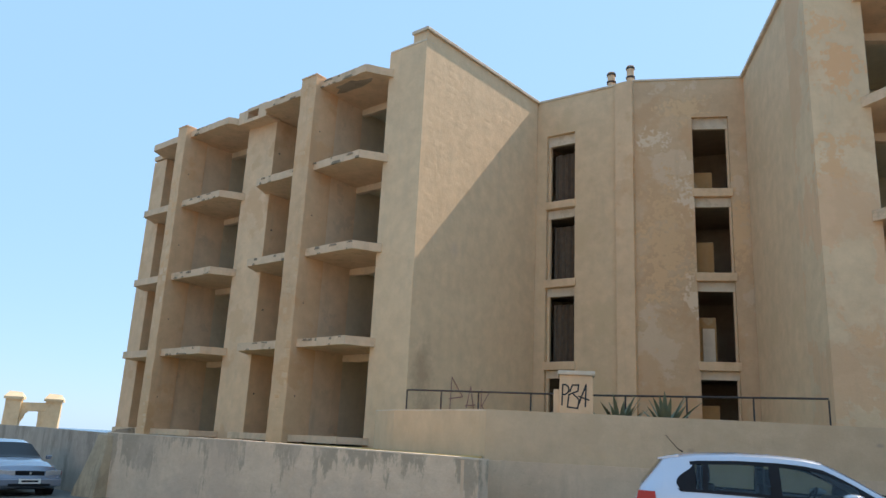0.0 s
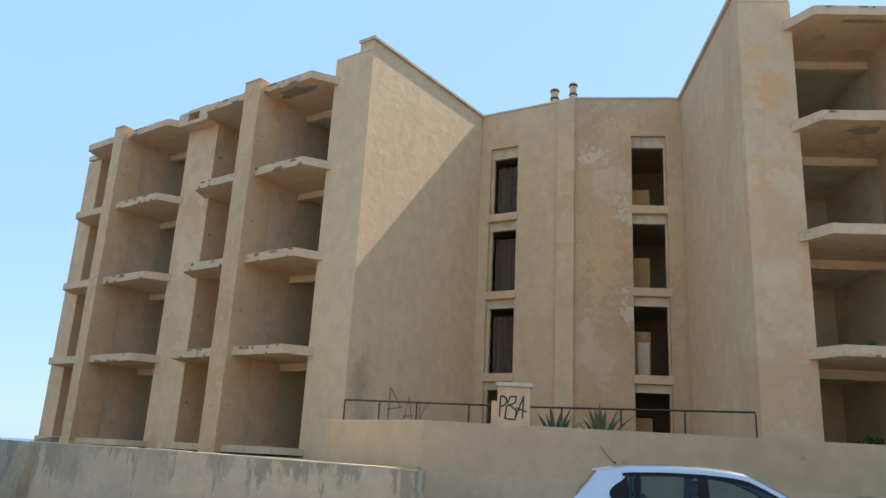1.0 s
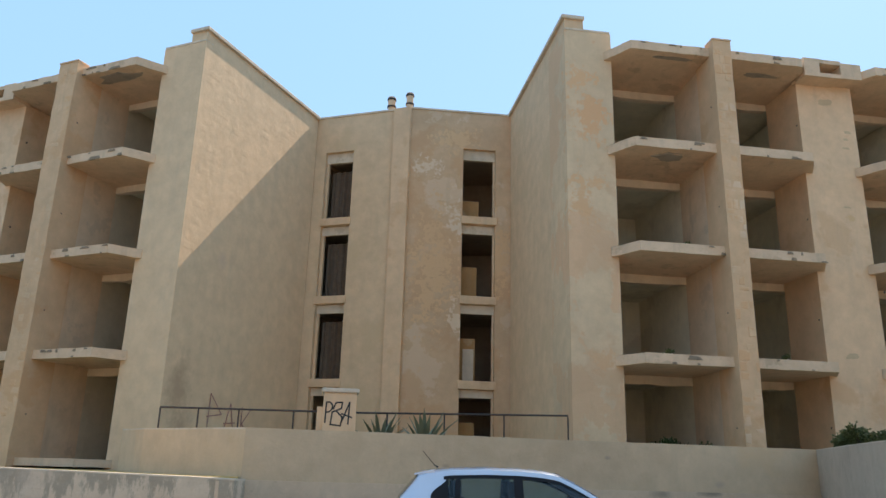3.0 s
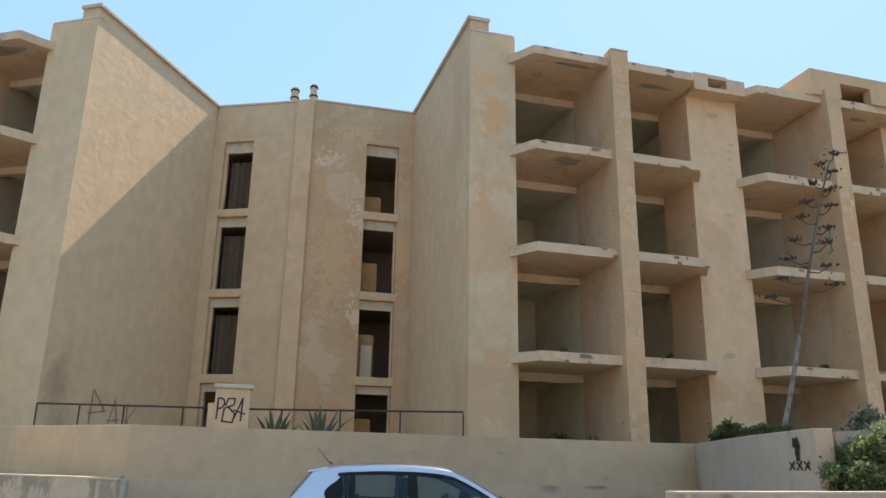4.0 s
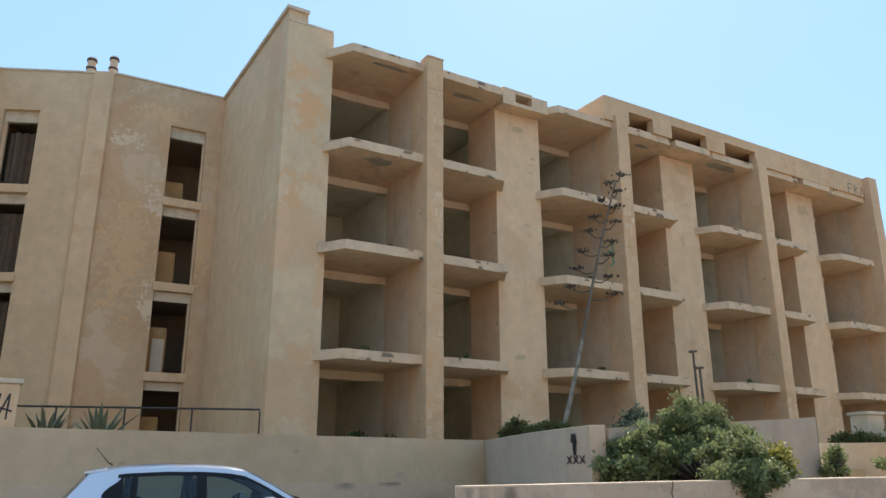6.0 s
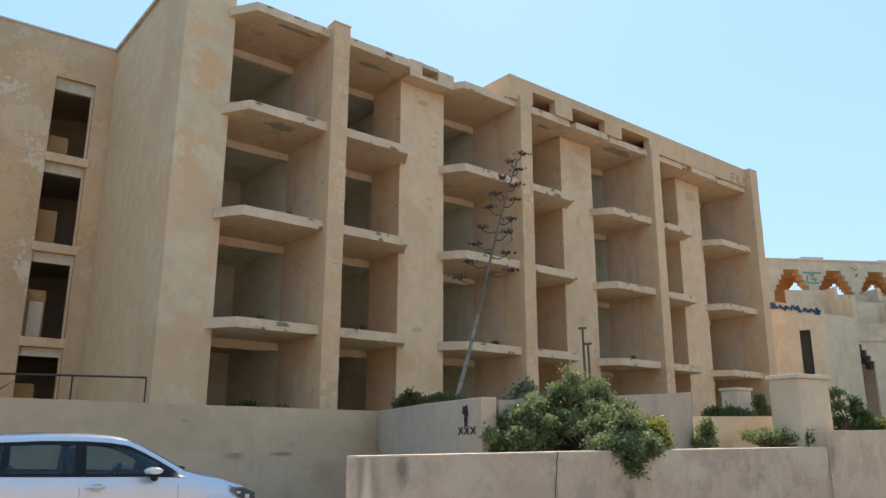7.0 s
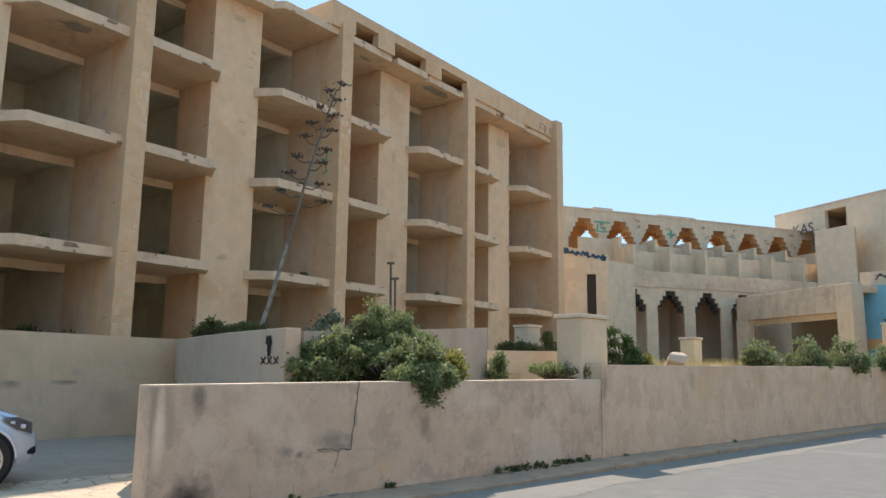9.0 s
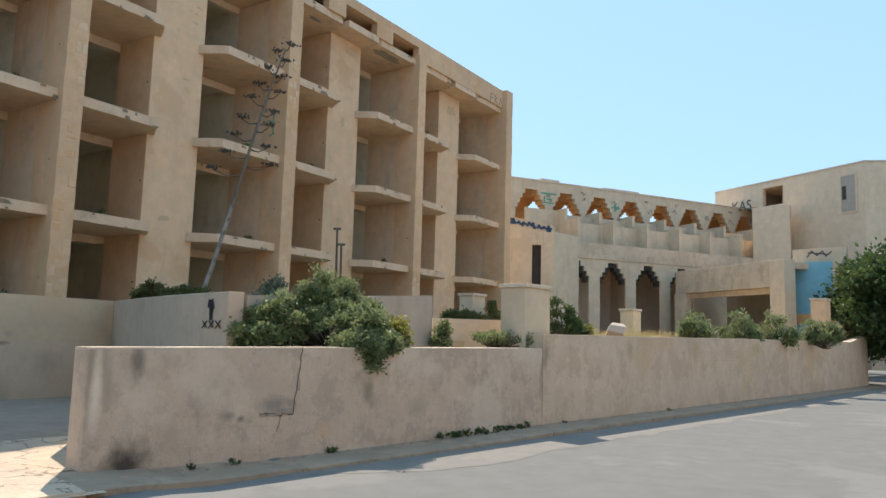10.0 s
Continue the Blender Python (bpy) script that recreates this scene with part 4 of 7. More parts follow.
    part("porch_wall", Shape(ml).box(-3, 12, 3.2, 3.4, -1.0, 5.3).box(1.2, 1.9, 2.2, 3.2, -1, 5.3).box(4.2, 4.5, 1.8, 3.2, -1, 5.3), GREY_WALL, hotel)
    # corner block with a slit window
    ma, la = line_frame((38.6, 13.6), (39.5, 10.6))
    w0, w1 = bearing_hit(73.37, (38.6, 13.6), (39.5, 10.6)), bearing_hit(74.05, (38.6, 13.6), (39.5, 10.6))
    s = Shape(ma).box(-1.5, w0, 0, 0.35, -1, 6.0).box(w1, la, 0, 0.35, -1, 6.0).box(w0, w1, 0, 0.35, 5.25, 6.0).box(w0, w1, 0, 0.35, -1, 2.9)
    part("wall", s, STUCCO, hotel)
    part("wall", Shape(Matrix.Translation((0, 0, EYE))).prism([(39.5, 10.6), (41.75, 9.75), (41.9, 10.1), (39.6, 10.95)], -1, 5.98), STUCCO, hotel)
    part("roof_deck", Shape(Matrix.Translation((0, 0, EYE))).prism([(38.7, 13.5), (39.6, 10.75), (41.8, 9.95), (43.5, 12.0), (40.5, 15.5)], 5.7, 5.9), CONCRETE, hotel)
    part("door", Shape(ma).box(w0 + 0.02, w1, 0.3, 0.34, 2.9, 5.25), DARK_WOOD, hotel)
    rr, scrawl = random.Random(14), []
    for i in range(11):
        x, w = 0.1 + 0.27 * i, rr.uniform(0.1, 0.2)
        z = 6.62 - 0.2 * x
        scrawl.append([(x, z + rr.uniform(-0.08, 0.1)), (x + w * 0.4, z + rr.uniform(0.1, 0.24)), (x + w, z + rr.uniform(-0.1, 0.05)), (x + w * 1.4, z + rr.uniform(-0.05, 0.2))])
    t = strokes(ma, scrawl, 0.12, -0.012)
    rail = Shape(ma).prism([(0.0, 0.03), (3.15, 0.03), (3.15, 0.14), (0.0, 0.14)], 5.9, [6.95, 6.3, 6.3, 6.95])
    part("painted_parapet", rail, STUCCO, hotel)
    part("spray_mark", t, BLUE_SPRAY, hotel, "dark blue sprayed scrawl")
    # entrance canopy
    mc, lc = line_frame((45.09, 4.75), (40.05, 0.0))
    part("canopy_beam", Shape(mc).box(-0.3, lc, 0.0, 0.35, 3.0, 4.3), BAND, hotel, bevel=0.02)
    part("canopy_beam", Shape(mc).box(0.5, lc, 0.35, 0.6, 2.72, 3.1), STUCCO, hotel)
    part("canopy_roof", Shape(mc).box(-0.3, lc + 0.8, 0.35, 5.0, 3.9, 4.2), CONCRETE, hotel)
    part("canopy_pier", Shape(mc).box(lc, lc + 0.95, 0.0, 0.7, -1.0, 4.3), STUCCO, hotel, bevel=0.03)
    part("canopy_pier", Shape(mc).box(-0.4, 0.6, 0.0, 0.4, -1.0, 3.0), STUCCO, hotel)
    part("canopy_pier", Shape(mc).box(5.4, 5.9, 1.8, 2.3, -1.0, 3.9), STUCCO, hotel)
    part("inner_wall", Shape(mc).box(-1, lc + 1.5, 4.2, 4.4, -1.0, 4.0), INSIDE_SHADED, hotel)
    mb, lb = line_frame((40.85, -1.15), (40.2, -2.8))
    part("painted_wall", Shape(mb).box(0.0, lb, 0.0, 0.2, -1.0, 4.25), BLUE, hotel)
    part("painted_band", Shape(mb).box(0.0, lb, -0.012, 0.0, 1.25, 1.75), ORANGE, hotel)
    part("canopy_pier", Shape(mb).box(lb, lb + 0.4, -0.05, 0.3, -1.0, 4.3), STUCCO, hotel)
    w = Shape(Matrix.Translation((44.5, -1.45, EYE + 4.95)))
    w.tube([(0.0, 0.22 * math.cos(a), 0.22 * math.sin(a)) for a in [2 * math.pi * k / 16 for k in range(17)]], [0.09] * 17, 6, False)
    part("spray_ring", w, PAINT_BLACK, hotel)
    part("low_parapet", Shape(mb).box(-0.2, lb + 0.5, 0.35, 0.55, 4.0, 4.95), STUCCO, hotel)
    part("spray_mark", strokes(mb, [[(0.5, 4.55), (0.7, 4.82), (0.95, 4.6), (1.2, 4.8), (1.35, 4.55), (1.6, 4.75)], [(0.55, 4.75), (1.5, 4.62)]], 0.07, 0.34), GREY_PAINT, hotel)


entrance_building()


def tower():
    p, q, r3 = (56.13, 2.67), (49.29, -5.2), (52.5, -19.0)
    block = thing("tower_block", (50, -4, EYE), "plain beige tower block with a square hole and old shutters", "building")
    m, length = line_frame(p, q)
    h0, h1 = bearing_hit(89.7, p, q), bearing_hit(91.0, p, q)
    z0, z1 = 9.4, 10.62
    hx = bearing_hit(89.3, p, q)
    for a, b, lo, hi in ((-1, hx, 9.5, 11.0), (hx, h0, -1, 11.0), (h1, length, -1, 11.0), (h0, h1, z1, 11.0), (h0, h1, -1, z0)):
        part("wall", Shape(m).box(a, b, 0, 0.3, lo, hi), TOWER_COAT, block)
    part("inner_wall", Shape(m).box(h0 - 1, h1 + 1, 3.0, 3.2, 8, 10.8).box(h0 - 1, h1 + 1, 0.3, 3.2, 10.7, 10.82).box(h0 - 1.2, h0 - 1, 0.3, 3.2, 8, 10.8).box(h1 + 1, h1 + 1.2, 0.3, 3.2, 8, 10.8), INSIDE_SHADED, block)
    m2, l2 = line_frame(q, r3)
    part("wall", Shape(m2).box(0.0, l2, 0.0, 0.3, -1, 11.0), TOWER_COAT, block)
    part("coping", Shape(m).box(-1, length + 0.05, -0.05, 0.4, 11.0, 11.08), STONE_CAP, block)
    part("coping", Shape(m2).box(0.05, l2, -0.05, 0.4, 11.0, 11.08), STONE_CAP, block)
    part("roof_deck", Shape(Matrix.Translation((0, 0, EYE))).prism([(56.5, 3.0), (49.6, -5.0), (52.7, -19), (64, -16), (64, 0)], 10.6, 10.8), CONCRETE, block)
    for mm, a, b, z0, z1 in ((m, bearing_hit(94.65, p, q), bearing_hit(95.5, p, q), 8.2, 10.35), (m2, 1.3, 2.9, 8.3, 10.4)):
        sh = part("shutter", Shape(mm).box(a, b, -0.04, 0.0, z0, z1), OLD_SHUTTER, block)
        fr = Shape(mm).box(a - 0.1, a, -0.07, 0, z0 - 0.1, z1 + 0.1).box(b, b + 0.1, -0.07, 0, z0 - 0.1, z1 + 0.1).box(a, b, -0.07, 0, z1, z1 + 0.1).box(a, b, -0.07, 0, z0 - 0.1, z0)
        part("frame", fr, TOWER_COAT, sh)
        for k in range(14):
            z = z0 + (z1 - z0) * (k + 0.2) / 14
            part("slat", Shape(mm).box(a + 0.03, b - 0.03, -0.058, -0.04, z, z + (z1 - z0) / 14 * 0.6), OLD_SHUTTER, sh)
    part("missing_slat", Shape(m).box(bearing_hit(94.72, p, q), bearing_hit(94.95, p, q), -0.075, -0.03, 8.95, 9.75), DARK_WOOD, block)
    part("low_block", Shape(Matrix.Translation((0, 0, EYE))).prism([polar(89.0, 51.3), polar(91.4, 50.6), polar(91.5, 52.0), polar(89.2, 53.2)], -1.0, 8.88), TOWER_COAT, block)
    # painted letters
    txt = bpy.data.curves.new("letters", "FONT")
    txt.body, txt.size, txt.extrude = "KAS", 0.98, 0.01
    dep = new("letters", txt)
    me = dep.to_mesh().copy()
    dep.to_mesh_clear()
    bpy.data.objects.remove(dep)
    a = bearing_hit(87.65, p, q)
    e = Vector((q[0] - p[0], q[1] - p[1])).normalized()
    place = Matrix(((e.x, 0, e.y, p[0] + e.x * a - ORIGIN[block.name].x), (e.y, 0, -e.x, p[1] + e.y * a - ORIGIN[block.name].y), (0, 1, 0, 9.38), (0, 0, 0, 1)))
    me.transform(Matrix.Translation((e.y * 0.02, -e.x * 0.02, 0)) @ place)
    me.materials.append(GREY_PAINT)
    ob = new("painted_letters", me)
    ob.parent = block


tower()

# ---------------------------------------------------------------- pillars, rail, graffiti
def pillar(x, y, z0, z1, w, d, yaw, mat, label):
    m = Matrix.Translation((x, y, 0)) @ Matrix.Rotation(yaw, 4, "Z")
    t = thing("gate_pillar", (x, y, z0), label, "pillar", "masonry pillars")
    part("shaft", Shape(m).box(-w / 2, w / 2, -d / 2, d / 2, z0, z1 - 0.08), mat, t, bevel=0.02)
    part("cap", Shape(m).box(-w / 2 - 0.04, w / 2 + 0.04, -d / 2 - 0.04, d / 2 + 0.04, z1 - 0.08, z1), STONE_CAP, t, bevel=0.02)
    return t, m


tag_pillar, tag_m = pillar(*polar(10.28, 14.9), E + 0.0, E + 1.47, 0.62, 0.5, radians(-9), PLASTER_PALE, "stubby cream pillar sprayed with black graffiti behind the court wall")
pillar(*polar(72.95, 15.35), 1.2, E + 1.15, 0.86, 0.6, radians(-18), STUCCO, "broad cream gate pillar with a flat cap")
pillar(*polar(68.95, 22.0), 1.2, E + 1.36, 0.56, 0.5, radians(-18), STUCCO, "small cream pillar among shrubs in the garden")
pillar(*polar(80.6, 27.0), 1.2, E + 1.25, 0.55, 0.5, radians(-18), LIMESTONE, "low cream pillar among dry grass")
pillar(*polar(93.15, 36.0), 1.2, E + 2.2, 0.7, 0.6, radians(-18), PLASTER_PALE, "cream pillar before the turquoise wall")


def bow(cx, cz, rx, rz, a0, a1, n=8):
    return [(cx + rx * math.cos(radians(a0 + (a1 - a0) * i / n)), cz + rz * math.sin(radians(a0 + (a1 - a0) * i / n))) for i in range(n + 1)]


part("stub", Shape(tag_m).box(-0.42, -0.31, -0.2, 0.2, E, E + 1.12), PLASTER_PALE, tag_pillar)
Z0 = E + 0.76
part("graffiti", strokes(tag_m, [[(x * 1.05 - 0.05 + (z - 0.2) * 0.1, Z0 + z * 0.88) for x, z in line] for line in [
    [(-0.19, 0.08), (-0.22, 0.5)], bow(-0.19, 0.4, 0.09, 0.11, 110, -100, 6), [(-0.08, 0.36), (-0.05, 0.5), (0.06, 0.51), (0.06, 0.38), (-0.09, 0.3), (-0.09, 0.04), (0.09, 0.02), (0.1, 0.2), (-0.02, 0.32)],
    [(0.1, 0.1), (0.19, 0.52), (0.22, 0.06)], [(0.08, 0.27), (0.27, 0.2)]]], 0.028, -0.254), PAINT_BLACK, tag_pillar, "black sprayed letters")

# letters on the sunlit end wall, low down
wall_m = frame_of(Vector((V_L.x, V_L.y)), Vector((-U_L.x, -U_L.y)), O_L + U_L * 4.03)
D0 = 0.9
part("graffiti", strokes(wall_m, [
    [(2.75, D0), (2.8, D0 + 1.1)], [(2.8, D0 + 1.1), (3.35, D0 + 0.55), (2.7, D0 + 0.45)], [(3.45, D0 - 0.1), (3.75, D0 + 0.9), (4.0, D0 - 0.1)], [(3.5, D0 + 0.3), (4.0, D0 + 0.35)],
    [(4.3, D0 - 0.1), (4.32, D0 + 0.85)], [(4.75, D0 + 0.8), (4.35, D0 + 0.35), (4.8, D0 - 0.1)], [(2.6, D0 - 0.4), (3.3, D0 - 0.1)]], 0.03, -0.02), PAINT_MAROON, left_wing, "faded maroon sprayed letters")

# crosses and a dark figure-like blot on the drive wall
ma, la = line_frame((9.45, 7.36), (10.6, 9.6))
blot = bpy.data.objects["drive_wall"]
md = frame_of(Vector((1.15, 2.24)).normalized() * -1, Vector((2.24, -1.15)).normalized(), Vector((9.45, 7.36)))


def on_drive_wall(b):
    return -bearing_hit(b, (9.45, 7.36), (10.6, 9.6))


X0 = on_drive_wall(50.97)
lines = []
for bearing in (50.57, 51.03, 51.51):
    x = on_drive_wall(bearing)
    lines += [[(x - 0.085, 0.09), (x + 0.085, 0.2)], [(x + 0.085, 0.095), (x - 0.085, 0.195)]]
part("graffiti", strokes(md, lines, 0.026, -0.27), PAINT_BLACK, blot, "black sprayed crosses")
part("graffiti", strokes(md, [[(X0, 0.24), (X0 + 0.01, 0.34)], [(X0 - 0.02, 0.31), (X0, 0.44)], [(X0 + 0.05, 0.4), (X0 + 0.01, 0.5)], [(X0 - 0.09, 0.43), (X0 - 0.07, 0.5)]], 0.1, -0.27), PAINT_BLACK, blot, "black sprayed blot")


def railing():
    a, b = Vector((-0.645, 17.19)), Vector((7.37, 14.43))
    t = thing("railing", (*a, E), "rusted thin iron railing along the court", "railing")
    z = E + 1.15
    part("rail", Shape().tube([(*a, z), (*((a + b) / 2), z - 0.015), (*b, z + 0.03)], [0.022] * 3, 6), RUST, t)
    for f in (0.0, 0.095, 0.195, 0.33, 0.56, 0.70, 0.845, 1.0):
        p = a.lerp(b, f)
        part("post", Shape().tube([(*p, E), (*p, z)], [0.018, 0.018], 6), RUST, t)


railing()

# ---------------------------------------------------------------- plants
def leaf_quads(rng, centres, count, size, spread):
    """Leaves gathered round twig ends: each is a bent rhombus."""
    vs, fs = [], []
    for _ in range(count):
        c, out = centres[rng.randrange(len(centres))]
        p = c + Vector((rng.gauss(0, spread), rng.gauss(0, spread), rng.gauss(0, spread * 0.8)))
        d = (out * 0.7 + Vector((rng.gauss(0, 0.6), rng.gauss(0, 0.6), rng.gauss(0.25, 0.6)))).normalized()
        side = d.cross(Vector((rng.gauss(0, 1), rng.gauss(0, 1), rng.gauss(0, 1)))).normalized()
        l = size * rng.uniform(0.6, 1.3)
        w = l * 0.32
        nrm = d.cross(side)
        k = len(vs)
        vs += [p, p + d * l * 0.5 + side * w + nrm * w * 0.3, p + d * l, p + d * l * 0.5 - side * w + nrm * w * 0.3]
        fs += [(k, k + 1, k + 2), (k, k + 2, k + 3)]
    s = Shape()
    s.verts, s.faces = vs, fs
    return s


def bush(name, blobs, count, size, mat, label, seed, category="shrub", root=None, clusters=26, spread=0.11, group="", twig=0.025):
    rng = random.Random(seed)
    cs = []
    for x, y, z, rx, ry, rz in blobs:
        for _ in range(clusters):
            d = Vector((rng.gauss(0, 1), rng.gauss(0, 1), rng.gauss(0.2, 1))).normalized()
            f = rng.uniform(0.4, 1.0) + (rng.random() < 0.2) * rng.uniform(0.1, 0.45)
            cs.append((Vector((x + d.x * rx * f, y + d.y * ry * f, z + d.z * rz * f)), d))
    b = blobs[0]
    root = Vector(root or (b[0], b[1], b[2] - b[5]))
    t = thing(name, root, label, category, group)
    part("foliage", leaf_quads(rng, cs, count, size, spread), mat, t, fix=False)
    st = Shape()
    for c, d in cs[:: max(1, len(cs) // 40)]:
        mid = root.lerp(c, 0.55) + Vector((rng.gauss(0, 0.08), rng.gauss(0, 0.08), rng.gauss(0, 0.08)))
        st.tube([root, mid, c], [twig, twig * 0.55, twig * 0.2], 5, False)
    part("branchwork", st, BARK, t, fix=False)
    return t


def blob(bearing, d, z, r, ry=None, rz=None):
    x, y = polar(bearing, d)
    return (x, y, E + z, r, ry or r, rz or r)


def lobes(spec, seed, n=6, f=0.55):
    """Breaks each big lobe of a shrub into smaller clumps set round it."""
    rng, out = random.Random(seed), []
    for x, y, z, rx, ry, rz in spec:
        out.append((x, y, z, rx * 0.62, ry * 0.62, rz * 0.62))
        for _ in range(n):
            d = Vector((rng.gauss(0, 1), rng.gauss(0, 1), rng.gauss(0.15, 1))).normalized()
            g, o = f * rng.uniform(0.4, 0.95), rng.uniform(0.6, 1.05)
            out.append((x + d.x * rx * o, y + d.y * ry * o, z + d.z * rz * o, rx * g, ry * g, rz * g))
    return out


MAIN = [blob(54.0, 12.0, 0.16, 0.42, rz=0.34), blob(55.6, 12.2, 0.34, 0.36, rz=0.3), blob(58.0, 12.6, 0.62, 0.36, rz=0.34), blob(56.6, 12.5, 0.6, 0.2, rz=0.18), blob(58.3, 13.0, 0.74, 0.26, rz=0.24), blob(59.2, 12.3, 0.4, 0.42, rz=0.36), blob(57.2, 12.0, 0.1, 0.5, rz=0.34), blob(52.8, 11.9, -0.02, 0.28, rz=0.2),
        blob(60.2, 11.8, 0.2, 0.42, rz=0.36), blob(61.0, 11.5, -0.02, 0.38, rz=0.3), blob(61.0, 11.15, -0.26, 0.26, rz=0.22), blob(60.4, 11.2, -0.12, 0.28, rz=0.2), blob(62.0, 11.4, -0.08, 0.26, rz=0.22), blob(60.6, 11.3, -0.16, 0.28, rz=0.22), blob(61.5, 11.25, -0.2, 0.28, rz=0.22)]
bush("shrub", lobes(MAIN, 1), 56000, 0.055, LEAF, "large leafy green shrub spilling over the street wall", 3, root=(*polar(58.5, 12.9), E - 0.25), clusters=13, spread=0.05)
bush("shrub", lobes([blob(62.3, 11.9, 0.14, 0.34, rz=0.24), blob(63.2, 11.9, 0.04, 0.24, rz=0.2)], 2), 5200, 0.065, LEAF_YELLOW, "yellowing bush beside the large shrub", 5, root=(*polar(63.0, 12.9), E - 0.25), clusters=9, spread=0.05)
bush("shrub", lobes([blob(66.8, 14.75, 0.12, 0.15, rz=0.28)], 3), 2200, 0.055, LEAF, "small green bush at the end of the planter wall", 6, root=(*polar(66.9, 14.9), E - 0.15), clusters=10, spread=0.04)
bush("shrub", lobes([blob(46.7, 18.6, 0.86, 0.62, rz=0.3), blob(48.2, 18.0, 0.74, 0.5, rz=0.26), blob(45.6, 18.9, 0.78, 0.35, rz=0.2)], 4), 9000, 0.07, LEAF_OLIVE, "low olive green hedge behind the drive wall", 7, root=(*polar(46.8, 18.6), E), clusters=14, spread=0.05)
bush("shrub", lobes([blob(70.4, 14.95, 0.05, 0.3, rz=0.13), blob(71.6, 15.0, 0.06, 0.36, rz=0.13), blob(72.8, 15.0, 0.02, 0.26, rz=0.1)], 5), 3600, 0.055, LEAF, "low green creeper on the street wall", 8, root=(*polar(70.9, 15.0), E - 0.12), clusters=9, spread=0.04)
bush("shrub", lobes([blob(75.4, 16.9, 0.5, 0.26, rz=0.5), blob(76.3, 16.8, 0.22, 0.28, rz=0.28)], 6), 4200, 0.06, LEAF_DARK, "dark green shrub beside the gate pillar", 9, root=(*polar(75.8, 16.8), E), clusters=12, spread=0.05)
bush("shrub", lobes([blob(77.3, 17.2, 0.16, 0.34, rz=0.2)], 7), 1600, 0.065, LEAF_YELLOW, "sparse yellow green shrub in the garden", 10, root=(*polar(77.3, 17.2), E), clusters=9, spread=0.05)
bush("shrub", lobes([blob(67.9, 20.9, 0.62, 0.4, rz=0.22), blob(69.1, 20.8, 0.56, 0.36, rz=0.22)], 8), 3600, 0.07, LEAF_OLIVE, "olive green hedge in front of the small pillar", 11, root=(*polar(68.4, 20.9), E), clusters=12, spread=0.05)
bush("shrub", lobes([blob(70.6, 21.6, 0.66, 0.3, rz=0.45)], 9), 2200, 0.075, LEAF_OLIVE, "olive dry shrub beside the small pillar", 12, root=(*polar(70.6, 21.6), E), clusters=12, spread=0.05)
for i, (b, d, z, r) in enumerate(((85.1, 24.0, 0.55, 0.48), (88.0, 26.0, 0.6, 0.54), (90.6, 28.0, 0.66, 0.56), (93.2, 31.0, 0.78, 0.55))):
    bush("shrub", lobes([blob(b, d, z, r, rz=r * 0.85), blob(b + 0.6, d, z - 0.22, r * 0.6, rz=r * 0.45), blob(b - 0.7, d, z - 0.25, r * 0.5, rz=r * 0.4)], 20 + i), 4200, 0.085, LEAF, "rounded green oleander shrub on the street wall", 20 + i, root=(*polar(b, d), E + 0.1), group="shrubs along the wall", clusters=9, spread=0.07)
bush("shrub", lobes([blob(54.0, 21.5, 1.1, 0.36, rz=0.32)], 10), 900, 0.12, AGAVE, "grey green spiky plant against the hotel", 31, root=(*polar(54.0, 21.5), E), clusters=6)
bush("shrub", lobes([blob(34.6, 21.3, 0.42, 0.42, rz=0.4), blob(36.0, 21.4, 0.4, 0.45, rz=0.34)], 11), 3600, 0.085, LEAF_DARK, "self-sown green plant in an empty ground floor bay", 32, root=(*polar(35.2, 21.4), E + 0.08), clusters=8)


for i, (a, b) in enumerate(((1.35, -0.3), (1.9, -0.3), (3.4, -0.28), (3.5, -0.29), (6.1, -0.24), (9.4, -0.2), (14.0, -0.18))):
    x, y = along(a, b - 0.04)
    r = 0.03 + 0.02 * ((i * 7) % 4) / 3
    bush("weed", [(x, y, 0.09, r * 1.5, r, r * 0.6)], 110, 0.028, LEAF_DARK, "small dusty weed at the foot of the street wall", 60 + i, "weed", root=(x, y, 0.07), clusters=8, spread=0.012, group="weeds along the wall", twig=0.0015)
for i, (u, v, k) in enumerate(((-1.6, 0.25, 1), (-0.9, 0.3, 2), (1.6, 0.3, 1), (6.3, 0.2, 2), (6.6, 0.2, 1), (9.4, 0.25, 2), (13.8, 0.2, 1), (16.6, 0.2, 3))):
    p = RIGHT @ Vector((u, v, TOPS[k]))
    bush("weed", [(p.x, p.y, p.z + 0.05, 0.16, 0.1, 0.06)], 160, 0.06, LEAF_OLIVE, "dry weed rooted in a balcony slab", 80 + i, "weed", root=tuple(p), clusters=8, spread=0.03, group="weeds on the balconies", twig=0.005)


